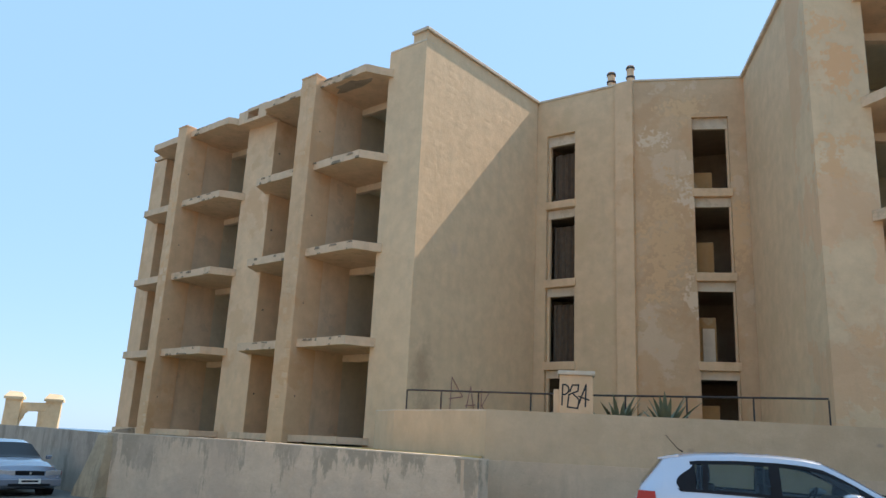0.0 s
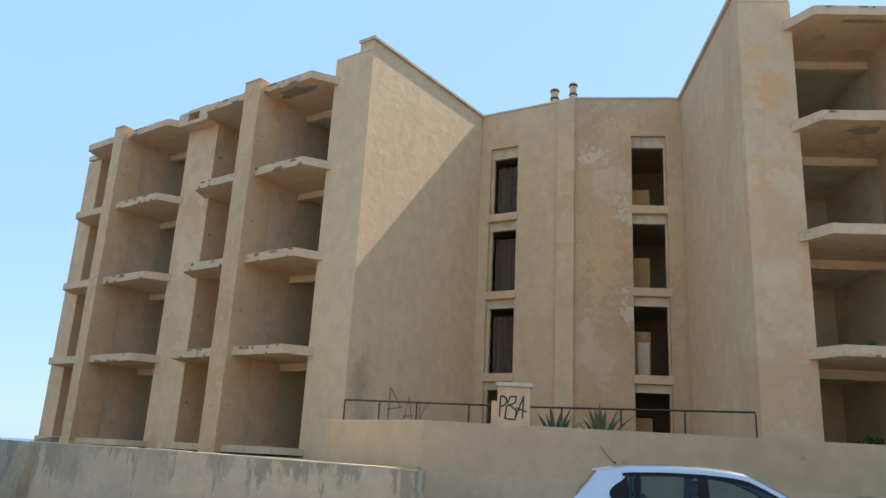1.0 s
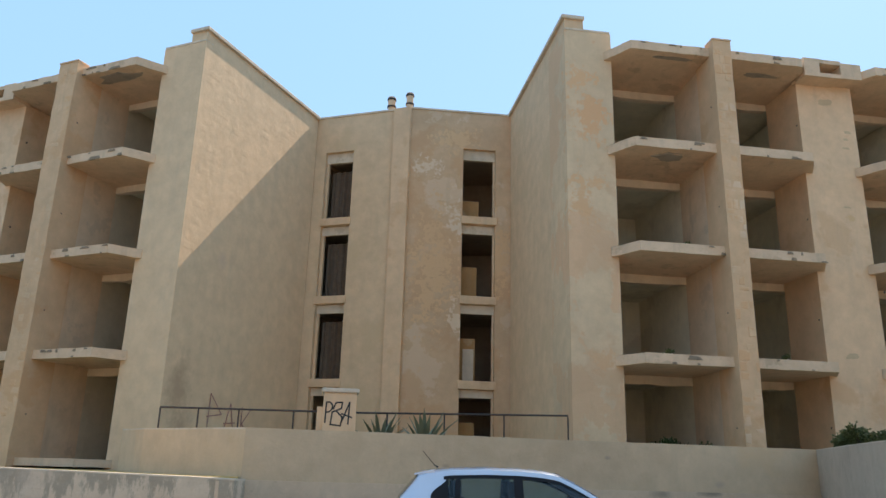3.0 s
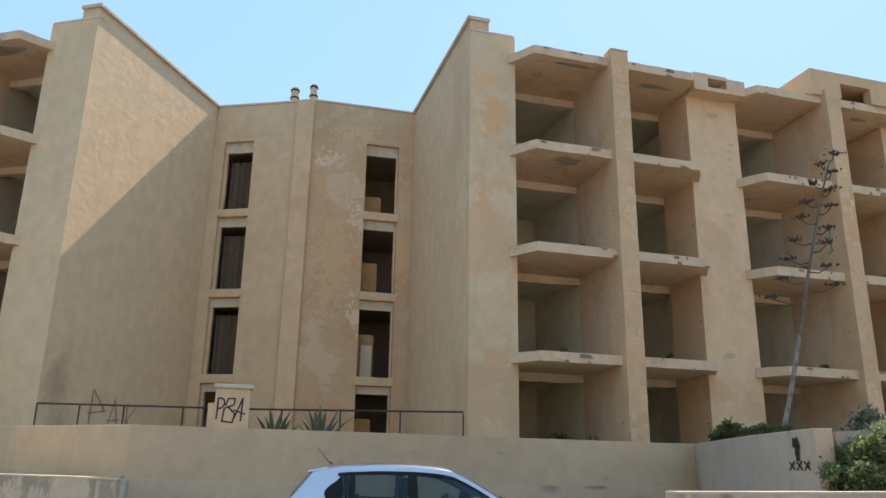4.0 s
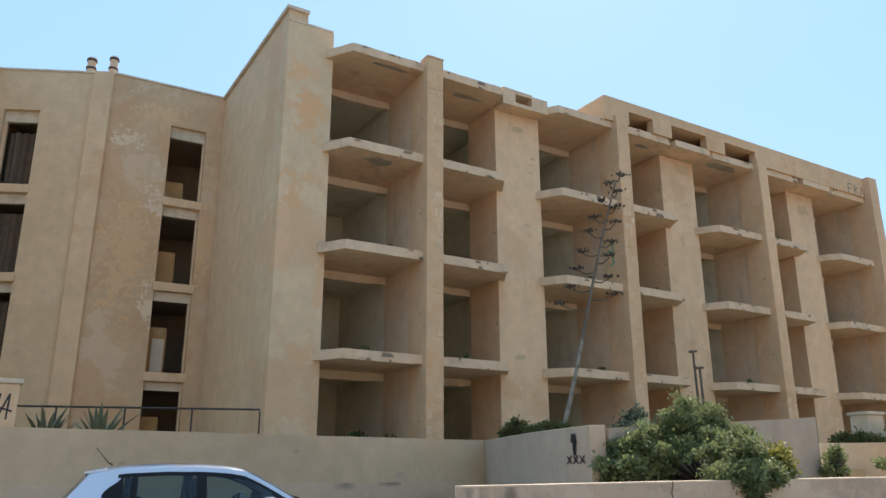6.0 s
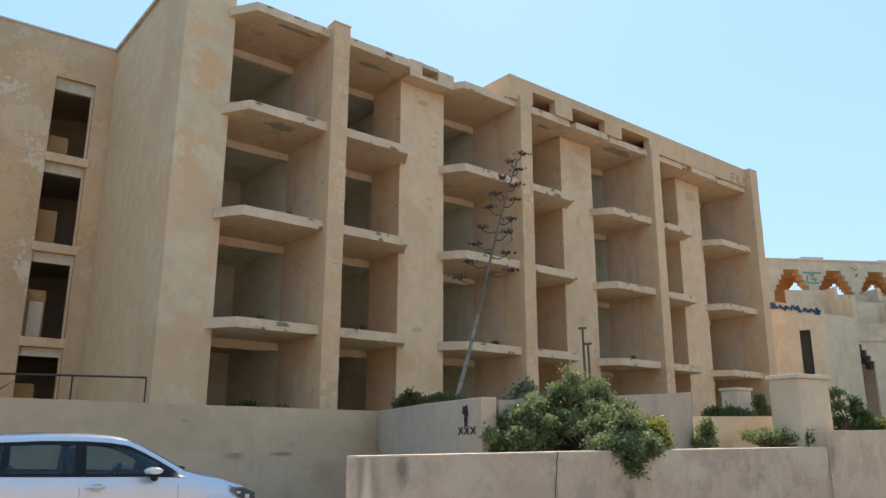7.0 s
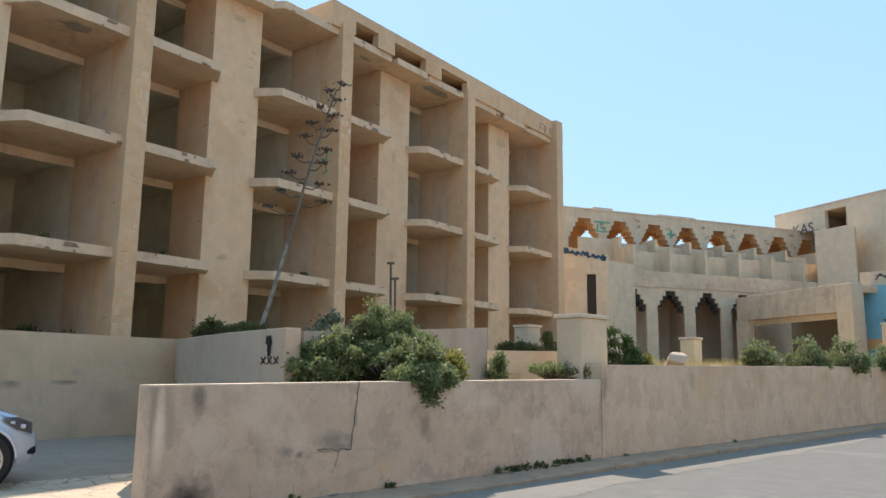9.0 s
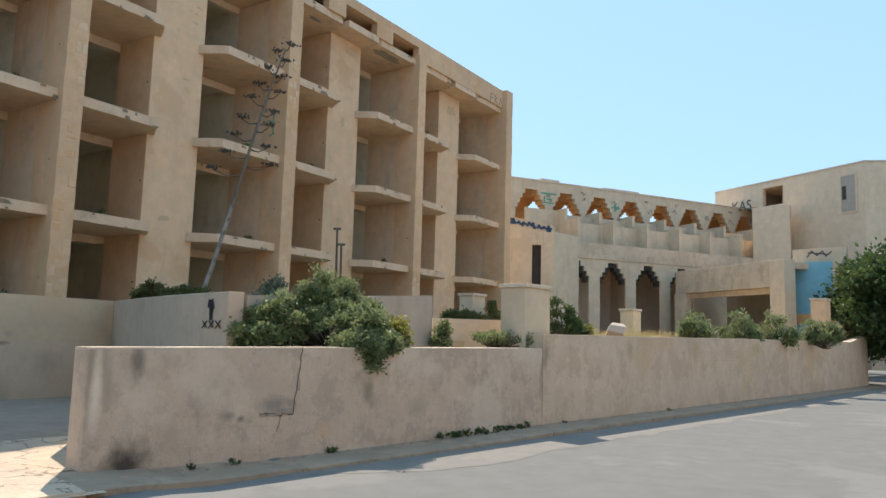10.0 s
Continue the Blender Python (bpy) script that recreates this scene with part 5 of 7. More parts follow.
def tree():
    x, y = polar(97.55, 40.0)
    rng = random.Random(17)
    t = thing("tree", (x, y, 0), "dense dark green ficus tree at the street wall's end", "tree")
    tr = Shape().tube([(x, y, -0.2), (x + 0.1, y, 1.2), (x - 0.1, y + 0.1, 2.4)], [0.35, 0.26, 0.2], 10)
    cs = []
    for k in range(170):
        d = Vector((rng.gauss(0, 1), rng.gauss(0, 1), rng.gauss(0, 1))).normalized()
        f = rng.uniform(0.4, 1.06)
        c = Vector((x + d.x * 2.7 * f, y + d.y * 2.7 * f, 3.75 + d.z * 2.35 * f))
        cs.append((c, d))
        if k % 3 == 0:
            tr.tube([(x, y, 2.0), tuple(Vector((x, y, 2.4)).lerp(c, 0.5) + Vector((0, 0, 0.2))), tuple(c)], [0.09, 0.05, 0.015], 5, False)
    part("trunk", tr, BARK, t, fix=False)
    part("crown", leaf_quads(rng, cs, 36000, 0.2, 0.3), LEAF_DARK, t, fix=False)


tree()


def agave(x, y, z, r, seed, n=18):
    rng = random.Random(seed)
    t = thing("agave", (x, y, z), "grey green agave with pointed leaves behind the court wall", "plant", "agaves")
    for k in range(n):
        a = 2 * math.pi * k / n + rng.uniform(-0.15, 0.15)
        up = rng.uniform(0.5, 1.35)
        l = r * rng.uniform(0.8, 1.15)
        d = Vector((math.cos(a), math.sin(a), 0))
        side = Vector((-d.y, d.x, 0))
        rings = []
        for j in range(6):
            f = j / 5
            c = Vector((x, y, z)) + d * l * f * math.cos(up) * (0.7 + 0.5 * f) + Vector((0, 0, l * math.sin(up) * (f - 0.12 * f * f)))
            w = 0.07 * (1 - f) ** 0.7 * (0.7 + 0.9 * f) + 0.002
            rings.append([tuple(c + side * w), tuple(c - Vector((0, 0, 0.02 * (1 - f)))), tuple(c - side * w), tuple(c - d * 0.008 + Vector((0, 0, 0.002)))])
        part("leaf", Shape().loft(rings), AGAVE, t, fix=False)


agave(*polar(13.4, 15.2), E + 0.25, 0.9, 1, 20)
agave(*polar(16.6, 15.3), E + 0.25, 0.95, 2, 20)
agave(*polar(55.3, 19.5), E + 0.6, 0.8, 3, 14)


def flower_stalk():
    b, top = Vector((*polar(48.3, 19.0), E)), Vector((*polar(54.05, 20.2), E + 7.65))
    rng = random.Random(5)
    t = thing("agave_stalk", b, "tall leaning dead agave flower stalk with dark seed heads", "plant")

    def at(f):
        return b.lerp(top, f) + Vector((0.06, 0.0, 0)) * math.sin(f * math.pi * 2)

    n = 24
    part("stem", Shape().tube([tuple(at(i / n)) for i in range(11)], [0.066 * (1 - 0.65 * i / n) for i in range(11)], 8), STALK_PALE, t, "bleached lower stem", smooth=True)
    part("stem", Shape().tube([tuple(at(i / n)) for i in range(10, n + 1)], [0.064 * (1 - 0.65 * i / n) for i in range(10, n + 1)], 8), STALK, t, smooth=True)
    for k in range(12):          # leaf scars
        p = at(0.05 + 0.045 * k)
        part("bract", Shape().tube([tuple(p + Vector((-0.03, -0.05, 0))), tuple(p + Vector((0.0, -0.075, 0.1)))], [0.035, 0.008], 5), STALK, t)
    for k in range(16):
        f = 0.52 + 0.48 * (k / 15)
        p = at(f)
        a = (0.0 if k % 2 else math.pi) - 0.9 + rng.uniform(-0.7, 0.7)
        l = (0.72 - 0.6 * (f - 0.52) / 0.48) * rng.uniform(0.7, 1.1)
        d = Vector((math.cos(a), math.sin(a), 0))
        path = [p, p + d * l * 0.5 + Vector((0, 0, -0.03)), p + d * l + Vector((0, 0, 0.1))]
        br = part("branch", Shape().tube([tuple(q) for q in path], [0.024, 0.018, 0.013], 5), POD, t)
        s = Shape()
        for _ in range(26):
            c = path[2] + Vector((rng.gauss(0, 0.085), rng.gauss(0, 0.085), rng.gauss(0.03, 0.015)))
            h = rng.uniform(0.05, 0.08)
            s.tube([tuple(c), tuple(c + Vector((rng.gauss(0, 0.02), rng.gauss(0, 0.02), h * 0.5))), tuple(c + Vector((0, 0, h)))], [0.01, 0.03, 0.006], 5)
        tagged(part("seed_head", s, POD, br, fix=False), kind="stuff")


flower_stalk()


def dead_stalks():
    for b, d, te in ((58.6, 16.5, 0.1407), (58.95, 16.5, 0.1202)):
        x, y = polar(b, d)
        t = thing("dead_stalk", (x, y, E), "short dark dead flower stalk", "plant", "dead stalks")
        s = Shape().tube([(x + 0.1, y, E), (x + 0.03, y, E + te * d * 0.6), (x, y, E + te * d)], [0.04, 0.03, 0.025], 6)
        part("stem", s, POD, t)
        part("head", Shape().tube([(x - 0.12, y, E + te * d), (x + 0.12, y, E + te * d + 0.03)], [0.03, 0.03], 6), POD, t)


dead_stalks()


def dry_grass():
    rng = random.Random(8)
    vs, fs = [], []
    for _ in range(2600):
        b, d = rng.uniform(76.5, 84), rng.uniform(21.8, 27)
        x, y = polar(b, d)
        h = rng.uniform(0.2, 0.55)
        a = rng.uniform(0, 6.28)
        k = len(vs)
        vs += [Vector((x, y, E)), Vector((x + 0.02 * math.cos(a), y + 0.02 * math.sin(a), E)), Vector((x + rng.gauss(0, 0.1), y + rng.gauss(0, 0.1), E + h))]
        fs.append((k, k + 1, k + 2))
    s = Shape()
    s.verts, s.faces = vs, fs
    single("grass", s, DRY_BRUSH, (20, 4, E), "dry straw coloured grass in the garden", "grass", kind="stuff", fix=False)


dry_grass()


# ---------------------------------------------------------------- cars
def car_paint(name, colour, metal=0.75):
    m, t, p = nodes_of(name)
    pos = add(t, "ShaderNodeNewGeometry").outputs["Position"]
    n = noise_at(t, pos, 3.0, 5.0)
    t.links.new(blend(t, n, tuple(v * 0.93 for v in colour), colour), p.inputs["Base Color"])
    p.inputs["Metallic"].default_value, p.inputs["Roughness"].default_value = metal, 0.24
    p.inputs["Coat Weight"].default_value, p.inputs["Coat Roughness"].default_value = 1.0, 0.05
    return m


SILVER = car_paint("silver car paint", (0.53, 0.60, 0.70), 0.3)
SILVER_OLD = car_paint("dull silver car paint", (0.22, 0.255, 0.315), 0.3)
GLASS_CAR = plain("tinted car glass", (0.06, 0.085, 0.08), 0.07, 0.0, 0.35, 2.5)
DARK_CLOTH = plain("charcoal car upholstery", (0.03, 0.03, 0.033), 0.9, 0.0, 0.3, 12.0)
# darker silver for the handle cups, their recess shadow painted in
SHADOW_PAINT = car_paint("shadow-toned silver paint", (0.45, 0.47, 0.5))
LAMP_DARK = plain("smoked headlamp cover", (0.06, 0.065, 0.075), 0.06, 0.0, 0.4, 16.0, 1.0)


def clear_glass():
    """Lightly green window glass that shows the cabin and mirrors the sky."""
    m, t, p = nodes_of("green tinted glass")
    tr = add(t, "ShaderNodeBsdfTransparent", [("Color", (0.46, 0.55, 0.52, 1))])
    gl = add(t, "ShaderNodeBsdfGlossy", [("Color", (0.9, 0.95, 1.0, 1)), ("Roughness", 0.03)])
    fr = add(t, "ShaderNodeFresnel", [("IOR", 1.5)])
    mx = add(t, "ShaderNodeMixShader", [(0, fr.outputs[0]), (1, tr.outputs[0]), (2, gl.outputs[0])])
    t.links.new(mx.outputs[0], t.nodes["Material Output"].inputs["Surface"])
    return m


CLEAR_GLASS = clear_glass()
GLASS_DIM = plain("dark windscreen glass", (0.022, 0.027, 0.03), 0.3, 0.0, 0.3, 3.0)
GLASS_DIM.node_tree.nodes["Principled BSDF"].inputs["Specular IOR Level"].default_value = 0.25
TYRE = plain("tyre rubber", (0.02, 0.02, 0.02), 0.85, 0.0, 0.2, 30.0)
ALLOY = plain("alloy wheel", (0.6, 0.6, 0.6), 0.3, 0.9, 0.05)
BLACK_TRIM = plain("black plastic trim", (0.014, 0.015, 0.018), 0.6, 0.0, 0.2)
BLACK_TRIM.node_tree.nodes["Principled BSDF"].inputs["Specular IOR Level"].default_value = 0.12
LAMP_GLASS = plain("headlamp glass", (0.45, 0.47, 0.5), 0.08, 0.4, 0.3, 14.0)
RED_LAMP = plain("red lamp glass", (0.35, 0.02, 0.03), 0.15, 0.0, 0.2)
PLATE = plain("white number plate", (0.75, 0.75, 0.72), 0.5, 0.0, 0.05)


def car(name, m, paint, prof, label, openings=()):
    """prof: stations x, z_low, z_belt, z_top, half width at the belt, half width at the top."""
    root = thing(name, m.translation, label, "car", "parked cars")
    P = np.array(prof)

    def at(x, k):
        return float(np.interp(x, P[:, 0], P[:, k]))

    def ring(x):
        lo, be, to, hb, ht = (at(x, k) for k in range(1, 6))
        half = [(0, lo), (hb * 0.86, lo), (hb * 0.97, lo + 0.1), (hb * 1.0, lo + (be - lo) * 0.45), (hb * 0.992, lo + (be - lo) * 0.68), (hb * 0.97, lo + (be - lo) * 0.88), (hb * 0.935, be),
                ((hb * 0.935 + ht) / 2 + 0.015, be * 0.5 + (to - 0.1) * 0.5), (ht, to - 0.1), (ht * 0.96, to - 0.045), (ht * 0.84, to - 0.016), (ht * 0.5, to), (0, to + 0.006)]
        return [(x, y, z) for y, z in half] + [(x, -y, z) for y, z in half[-2:0:-1]]

    xs = sorted(set(list(P[:, 0]) + [float(v) for v in np.linspace(P[0, 0], P[-1, 0], 44)]))

    def skip(j, k):
        """Leaves the side windows open: openings are x0, x1 and the highest of the two rows of faces."""
        k = k if k < 12 else 23 - k
        return any(x0 <= xs[j] and xs[j + 1] <= x1 and 6 <= k <= row for x0, x1, row in openings)

    part("body", Shape(m).loft([ring(x) for x in xs], skip), paint, root, smooth=True)

    def side_pt(x, f, sgn, off=0.008):
        be, to, hb, ht = at(x, 2), at(x, 3) - 0.04, at(x, 4) * 0.935, at(x, 5)
        mid = ((hb + ht) / 2 + 0.015, be * 0.5 + (to - 0.06) * 0.5)
        a, b, g = ((hb, be), mid, f * 2) if f < 0.5 else (mid, (ht, to - 0.06), f * 2 - 1)
        return (x, sgn * (a[0] + (b[0] - a[0]) * g + off), a[1] + (b[1] - a[1]) * g)

    return root, at, side_pt


def wheel(root, m, x, y, r, w, sgn):
    cy = y
    t = part("wheel", Shape(m).tube([(x, cy - w / 2, r), (x, cy - w / 2 + 0.02, r), (x, cy + w / 2 - 0.02, r), (x, cy + w / 2, r)], [r * 0.93, r, r, r * 0.93], 32), TYRE, root, smooth=True)
    o = cy + sgn * (w / 2 + 0.004)
    part("rim", Shape(m).tube([(x, o - sgn * 0.05, r), (x, o, r)], [r * 0.69, r * 0.71], 32, False).tube([(x, o - sgn * 0.045, r), (x, o - sgn * 0.04, r)], [r * 0.66, r * 0.66], 32), BLACK_TRIM, t, smooth=True)
    part("rim_ring", Shape(m).tube([(x + r * 0.67 * math.cos(a), o + sgn * 0.004, r + r * 0.67 * math.sin(a)) for a in [2 * math.pi * k / 32 for k in range(33)]], [0.014] * 33, 6, False), ALLOY, t, smooth=True)
    for k in range(10):
        a = 2 * math.pi * k / 10 + 0.15
        d = Vector((math.cos(a), 0, math.sin(a)))
        p0, p1 = Vector((x, o, r)) + d * r * 0.12, Vector((x, o, r)) + d * r * 0.67
        part("spoke", Shape(m).tube([tuple(p0), tuple(p1)], [0.018, 0.015], 6), ALLOY, t)
    part("hub", Shape(m).tube([(x, o - sgn * 0.02, r), (x, o + sgn * 0.015, r)], [r * 0.17, r * 0.14], 16), ALLOY, t, smooth=True)


def hatchback():
    m = Matrix.Translation((4.58, 9.95, ground_z(4.63, 10.15) + 0.055)) @ Matrix.Rotation(radians(-15), 4, "Z")
    prof = [(-1.985, 0.34, 0.62, 0.70, 0.60, 0.50), (-1.94, 0.27, 0.82, 0.95, 0.76, 0.64), (-1.89, 0.24, 0.92, 1.06, 0.80, 0.67), (-1.74, 0.22, 0.99, 1.24, 0.82, 0.62), (-1.62, 0.21, 1.005, 1.385, 0.83, 0.59), (-1.52, 0.21, 1.005, 1.42, 0.83, 0.58),
            (-1.2, 0.2, 1.005, 1.462, 0.835, 0.575), (-0.75, 0.19, 0.995, 1.482, 0.84, 0.585), (-0.3, 0.19, 0.985, 1.478, 0.84, 0.585), (0.0, 0.19, 0.98, 1.458, 0.84, 0.58), (0.2, 0.19, 0.975, 1.425, 0.84, 0.58), (0.38, 0.19, 0.97, 1.345, 0.84, 0.59), (0.56, 0.19, 0.96, 1.25, 0.84, 0.605),
            (0.9, 0.2, 0.94, 1.05, 0.835, 0.65), (1.08, 0.2, 0.90, 0.995, 0.83, 0.68), (1.4, 0.21, 0.83, 0.935, 0.82, 0.67), (1.68, 0.22, 0.73, 0.84, 0.78, 0.61), (1.86, 0.24, 0.61, 0.71, 0.68, 0.53), (1.94, 0.3, 0.50, 0.58, 0.54, 0.43), (1.96, 0.36, 0.46, 0.5, 0.4, 0.3)]
    root, at, side = car("hatchback", m, SILVER, prof, "silver five door hatchback parked in the driveway", openings=((-1.3, 0.83, 7),))

    def pane(name, x0, x1, f0, f1, sgn, mat, slant0=0.0, slant1=0.0, off=0.008):
        s = Shape(m).grid(lambda i, j: side(x0 + slant0 * j + (x1 + slant1 * j - x0 - slant0 * j) * i, f0 + (f1 - f0) * j, sgn, off), 10, 6)
        return part(name, s, mat, root, smooth=True, fix=False)

    for sgn in (-1, 1):
        for f0, f1, a, b in ((-0.03, 0.07, -1.42, 0.86), (0.88, 1.0, -1.3, 0.86)):      # belt and roof seals
            s = Shape(m).grid(lambda i, j: side(a + (b - a) * i - (0.04 * j if f0 < 0.5 else 0), f0 + (f1 - f0) * j, sgn, 0.004), 24, 1)
            part("window_seal", s, BLACK_TRIM, root, smooth=True, fix=False)
        pillars = [lambda i, j: (-0.40 + 0.12 * i, j), lambda i, j: (-1.17 + 0.06 * i + 0.03 * j, j), lambda i, j: (min(-1.27, -1.47 + 0.75 * (j - 0.3) ** 2) * (1 - i) - 1.24 * i, j), lambda i, j: (0.56 + 0.3 * i, j)]
        for k, f in enumerate(pillars):
            s = Shape(m).grid(lambda i, j: side(f(i, j)[0], 0.0 + 0.97 * j, sgn, 0.005), 5, 8)
            part("window_pillar", s, BLACK_TRIM, root, smooth=True, fix=False)
        pane("side_window", -0.29, 0.58, 0.05, 0.92, sgn, CLEAR_GLASS, 0.0, 0.0, 0.0)
        pane("side_window", -1.12, -0.39, 0.05, 0.92, sgn, CLEAR_GLASS, 0.03, 0.0, 0.0)
        pane("side_window", -1.27, -1.14, 0.05, 0.92, sgn, CLEAR_GLASS, 0.0, 0.0, 0.0)
        for x in (0.78, -0.34, -1.12):
            hb = at(x, 4)
            rows = [(0.3, 0.985), (0.5, 1.0), (0.68, 0.995), (0.86, 0.975)]
            part("door_seam", Shape(m).tube([(x, sgn * hb * w, z) for z, w in rows], [0.0022] * 4, 5), BLACK_TRIM, root)
        hb = at(0, 4)
        part("sill_seam", Shape(m).tube([(-0.95, sgn * hb * 0.99, 0.3), (0.9, sgn * hb * 0.99, 0.3)], [0.005] * 2, 5), BLACK_TRIM, root)
        for x in (-0.16, -1.27):
            hb = at(x, 4)
            cup = part("handle_cup", Shape(m).loft([[(x + 0.085 * math.cos(a), sgn * (hb * 1.0 + 0.002), 0.85 + 0.042 * math.sin(a)) for a in [2 * math.pi * q / 14 for q in range(14)]], [(x + 0.07 * math.cos(a), sgn * (hb * 0.985), 0.85 + 0.03 * math.sin(a)) for a in [2 * math.pi * q / 14 for q in range(14)]]]), SHADOW_PAINT, root, smooth=True)
            part("door_handle", Shape(m).tube([(x - 0.13, sgn * hb, 0.855), (x - 0.08, sgn * (hb + 0.028), 0.862), (x + 0.06, sgn * (hb + 0.028), 0.862), (x + 0.1, sgn * hb, 0.858)], [0.012, 0.016, 0.016, 0.012], 8), SILVER, cup, smooth=True)

        def pod(x0, x1, z0, z1, y0, y1, n=10):
            """A rounded wing-mirror shell."""
            rings = []
            for k in range(9):
                a = math.pi * k / 8
                g = math.sin(a) ** 0.55 * 0.98 + 0.02
                y = y0 + (y1 - y0) * (1 - math.cos(a)) / 2
                rings.append([((x0 + x1) / 2 + (x1 - x0) / 2 * g * math.cos(b), sgn * y, (z0 + z1) / 2 + (z1 - z0) / 2 * g * math.sin(b)) for b in [2 * math.pi * q / n for q in range(n)]])
            return Shape(m).loft(rings)

        mir = part("wing_mirror", pod(0.32, 0.55, 0.985, 1.085, 0.84, 1.08), SILVER, root, smooth=True)
        part("mirror_base", pod(0.35, 0.52, 0.955, 1.01, 0.85, 1.05), BLACK_TRIM, mir, smooth=True)
        part("mirror_foot", Shape(m).tube([(0.5, sgn * 0.78, 0.94), (0.45, sgn * 0.9, 0.955)], [0.04, 0.035], 8), BLACK_TRIM, mir, smooth=True)
        for x in (1.24, -1.28):
            part("wheel_arch", Shape(m).tube([(x, sgn * (at(x, 4) - 0.25), 0.325), (x, sgn * (at(x, 4) - 0.004), 0.325)], [0.355, 0.352], 32), BLACK_TRIM, root, smooth=True)
            wheel(root, m, x, sgn * (at(x, 4) - 0.07), 0.312, 0.19, sgn)
            rim = [(x + 0.372 * math.cos(a), sgn * (at(x, 4) - 0.012), 0.325 + 0.372 * math.sin(a)) for a in [math.pi * (k / 20 * 1.1 - 0.05) for k in range(21)]]
            part("arch_lip", Shape(m).tube(rim, [0.02] * 21, 8), SILVER, root, smooth=True)
        lamp = part("headlamp", Shape(m).loft([[(1.44, sgn * 0.815, 0.775), (1.46, sgn * 0.805, 0.815), (1.46, sgn * 0.66, 0.83), (1.44, sgn * 0.66, 0.77)], [(1.60, sgn * 0.80, 0.66), (1.62, sgn * 0.77, 0.80), (1.68, sgn * 0.6, 0.80), (1.70, sgn * 0.6, 0.66)], [(1.80, sgn * 0.73, 0.60), (1.80, sgn * 0.70, 0.73), (1.87, sgn * 0.45, 0.71), (1.89, sgn * 0.46, 0.60)]]), LAMP_DARK, root, smooth=True)
        for x, y, z, r in ((1.56, 0.79, 0.74, 0.026), (1.69, 0.76, 0.69, 0.034)):
            part("lamp_reflector", Shape(m).tube([(x - 0.03, sgn * (y - 0.01), z), (x + 0.015, sgn * (y + 0.012), z)], [r, r * 0.7], 12), LAMP_GLASS, lamp, smooth=True)
        part("fog_lamp", Shape(m).tube([(1.76, sgn * 0.66, 0.40), (1.865, sgn * 0.655, 0.40)], [0.07, 0.05], 10), BLACK_TRIM, root, smooth=True)
        part("tail_lamp", Shape(m).loft([[(-1.70, sgn * 0.80, 0.80), (-1.70, sgn * 0.815, 0.80), (-1.72, sgn * 0.80, 0.98), (-1.72, sgn * 0.79, 0.98)], [(-1.94, sgn * 0.60, 0.80), (-1.955, sgn * 0.76, 0.80), (-1.92, sgn * 0.75, 0.98), (-1.90, sgn * 0.6, 0.98)]]), RED_LAMP, root, smooth=True)
    # cabin
    for x, ys in ((-0.34, (-0.36, 0.36)), (-1.08, (-0.38, 0.38))):
        for y in ys:
            seat = part("car_seat", Shape(m).loft([[(x + dx, y + sy * w, z) for dx, sy in ((-0.07, -1), (0.07, -1), (0.07, 1), (-0.07, 1))] for z, w in ((0.6, 0.25), (0.95, 0.25), (1.1, 0.17))]), DARK_CLOTH, root, bevel=0.02)
            part("headrest", Shape(m).loft([[(x - 0.03 + dx, y + sy * w, z) for dx, sy in ((-0.05, -1), (0.05, -1), (0.05, 1), (-0.05, 1))] for z, w in ((1.1, 0.09), (1.16, 0.13), (1.27, 0.12), (1.3, 0.08))]), DARK_CLOTH, seat, bevel=0.015)
    part("steering_wheel", Shape(m).tube([(0.22 + 0.09 * math.sin(a), 0.36 + 0.18 * math.cos(a), 0.93 + 0.16 * math.sin(a)) for a in [2 * math.pi * k / 20 for k in range(21)]], [0.016] * 21, 6, False), BLACK_TRIM, root, smooth=True)
    part("dashboard", Shape(m).loft([[(x, -0.72, z0), (x, 0.72, z0), (x, 0.70, z1), (x, -0.70, z1)] for x, z0, z1 in ((0.32, 0.6, 0.92), (0.44, 0.6, 1.0), (0.72, 0.6, 1.0))]), DARK_CLOTH, root, bevel=0.01)
    top = lambda x0, x1, f: Shape(m).grid(lambda i, j: (x0 + (x1 - x0) * j, (2 * i - 1) * at(x0 + (x1 - x0) * j, 5) * f, at(x0 + (x1 - x0) * j, 3) + 0.012 - 0.03 * abs(2 * i - 1) ** 4), 10, 8)
    part("windscreen", top(0.22, 0.87, 0.8), GLASS_CAR, root, smooth=True, fix=False)
    part("rear_window", top(-1.88, -1.64, 0.86), GLASS_CAR, root, smooth=True, fix=False)
    part("spoiler", Shape(m).prism([(-1.68, -0.5), (-1.42, -0.55), (-1.42, 0.55), (-1.68, 0.5)], [1.355, 1.385, 1.385, 1.355], [1.378, 1.434, 1.434, 1.378]), SILVER, root, bevel=0.012)
    part("wiper", Shape(m).tube([(0.92, -0.5, 1.05), (0.84, 0.05, 1.09)], [0.012, 0.01], 5), BLACK_TRIM, root)
    part("wiper", Shape(m).tube([(0.92, 0.1, 1.06), (0.84, 0.55, 1.08)], [0.012, 0.01], 5), BLACK_TRIM, root)
    part("antenna", Shape(m).tube([(-1.35, 0, 1.465), (-1.40, 0, 1.49), (-1.56, 0, 1.67)], [0.014, 0.006, 0.004], 6), BLACK_TRIM, root)
    part("grille", Shape(m).box(1.88, 1.945, -0.40, 0.40, 0.52, 0.59), BLACK_TRIM, root, bevel=0.01)
    part("lower_grille", Shape(m).box(1.9, 1.965, -0.36, 0.36, 0.33, 0.42), BLACK_TRIM, root, bevel=0.01)


hatchback()


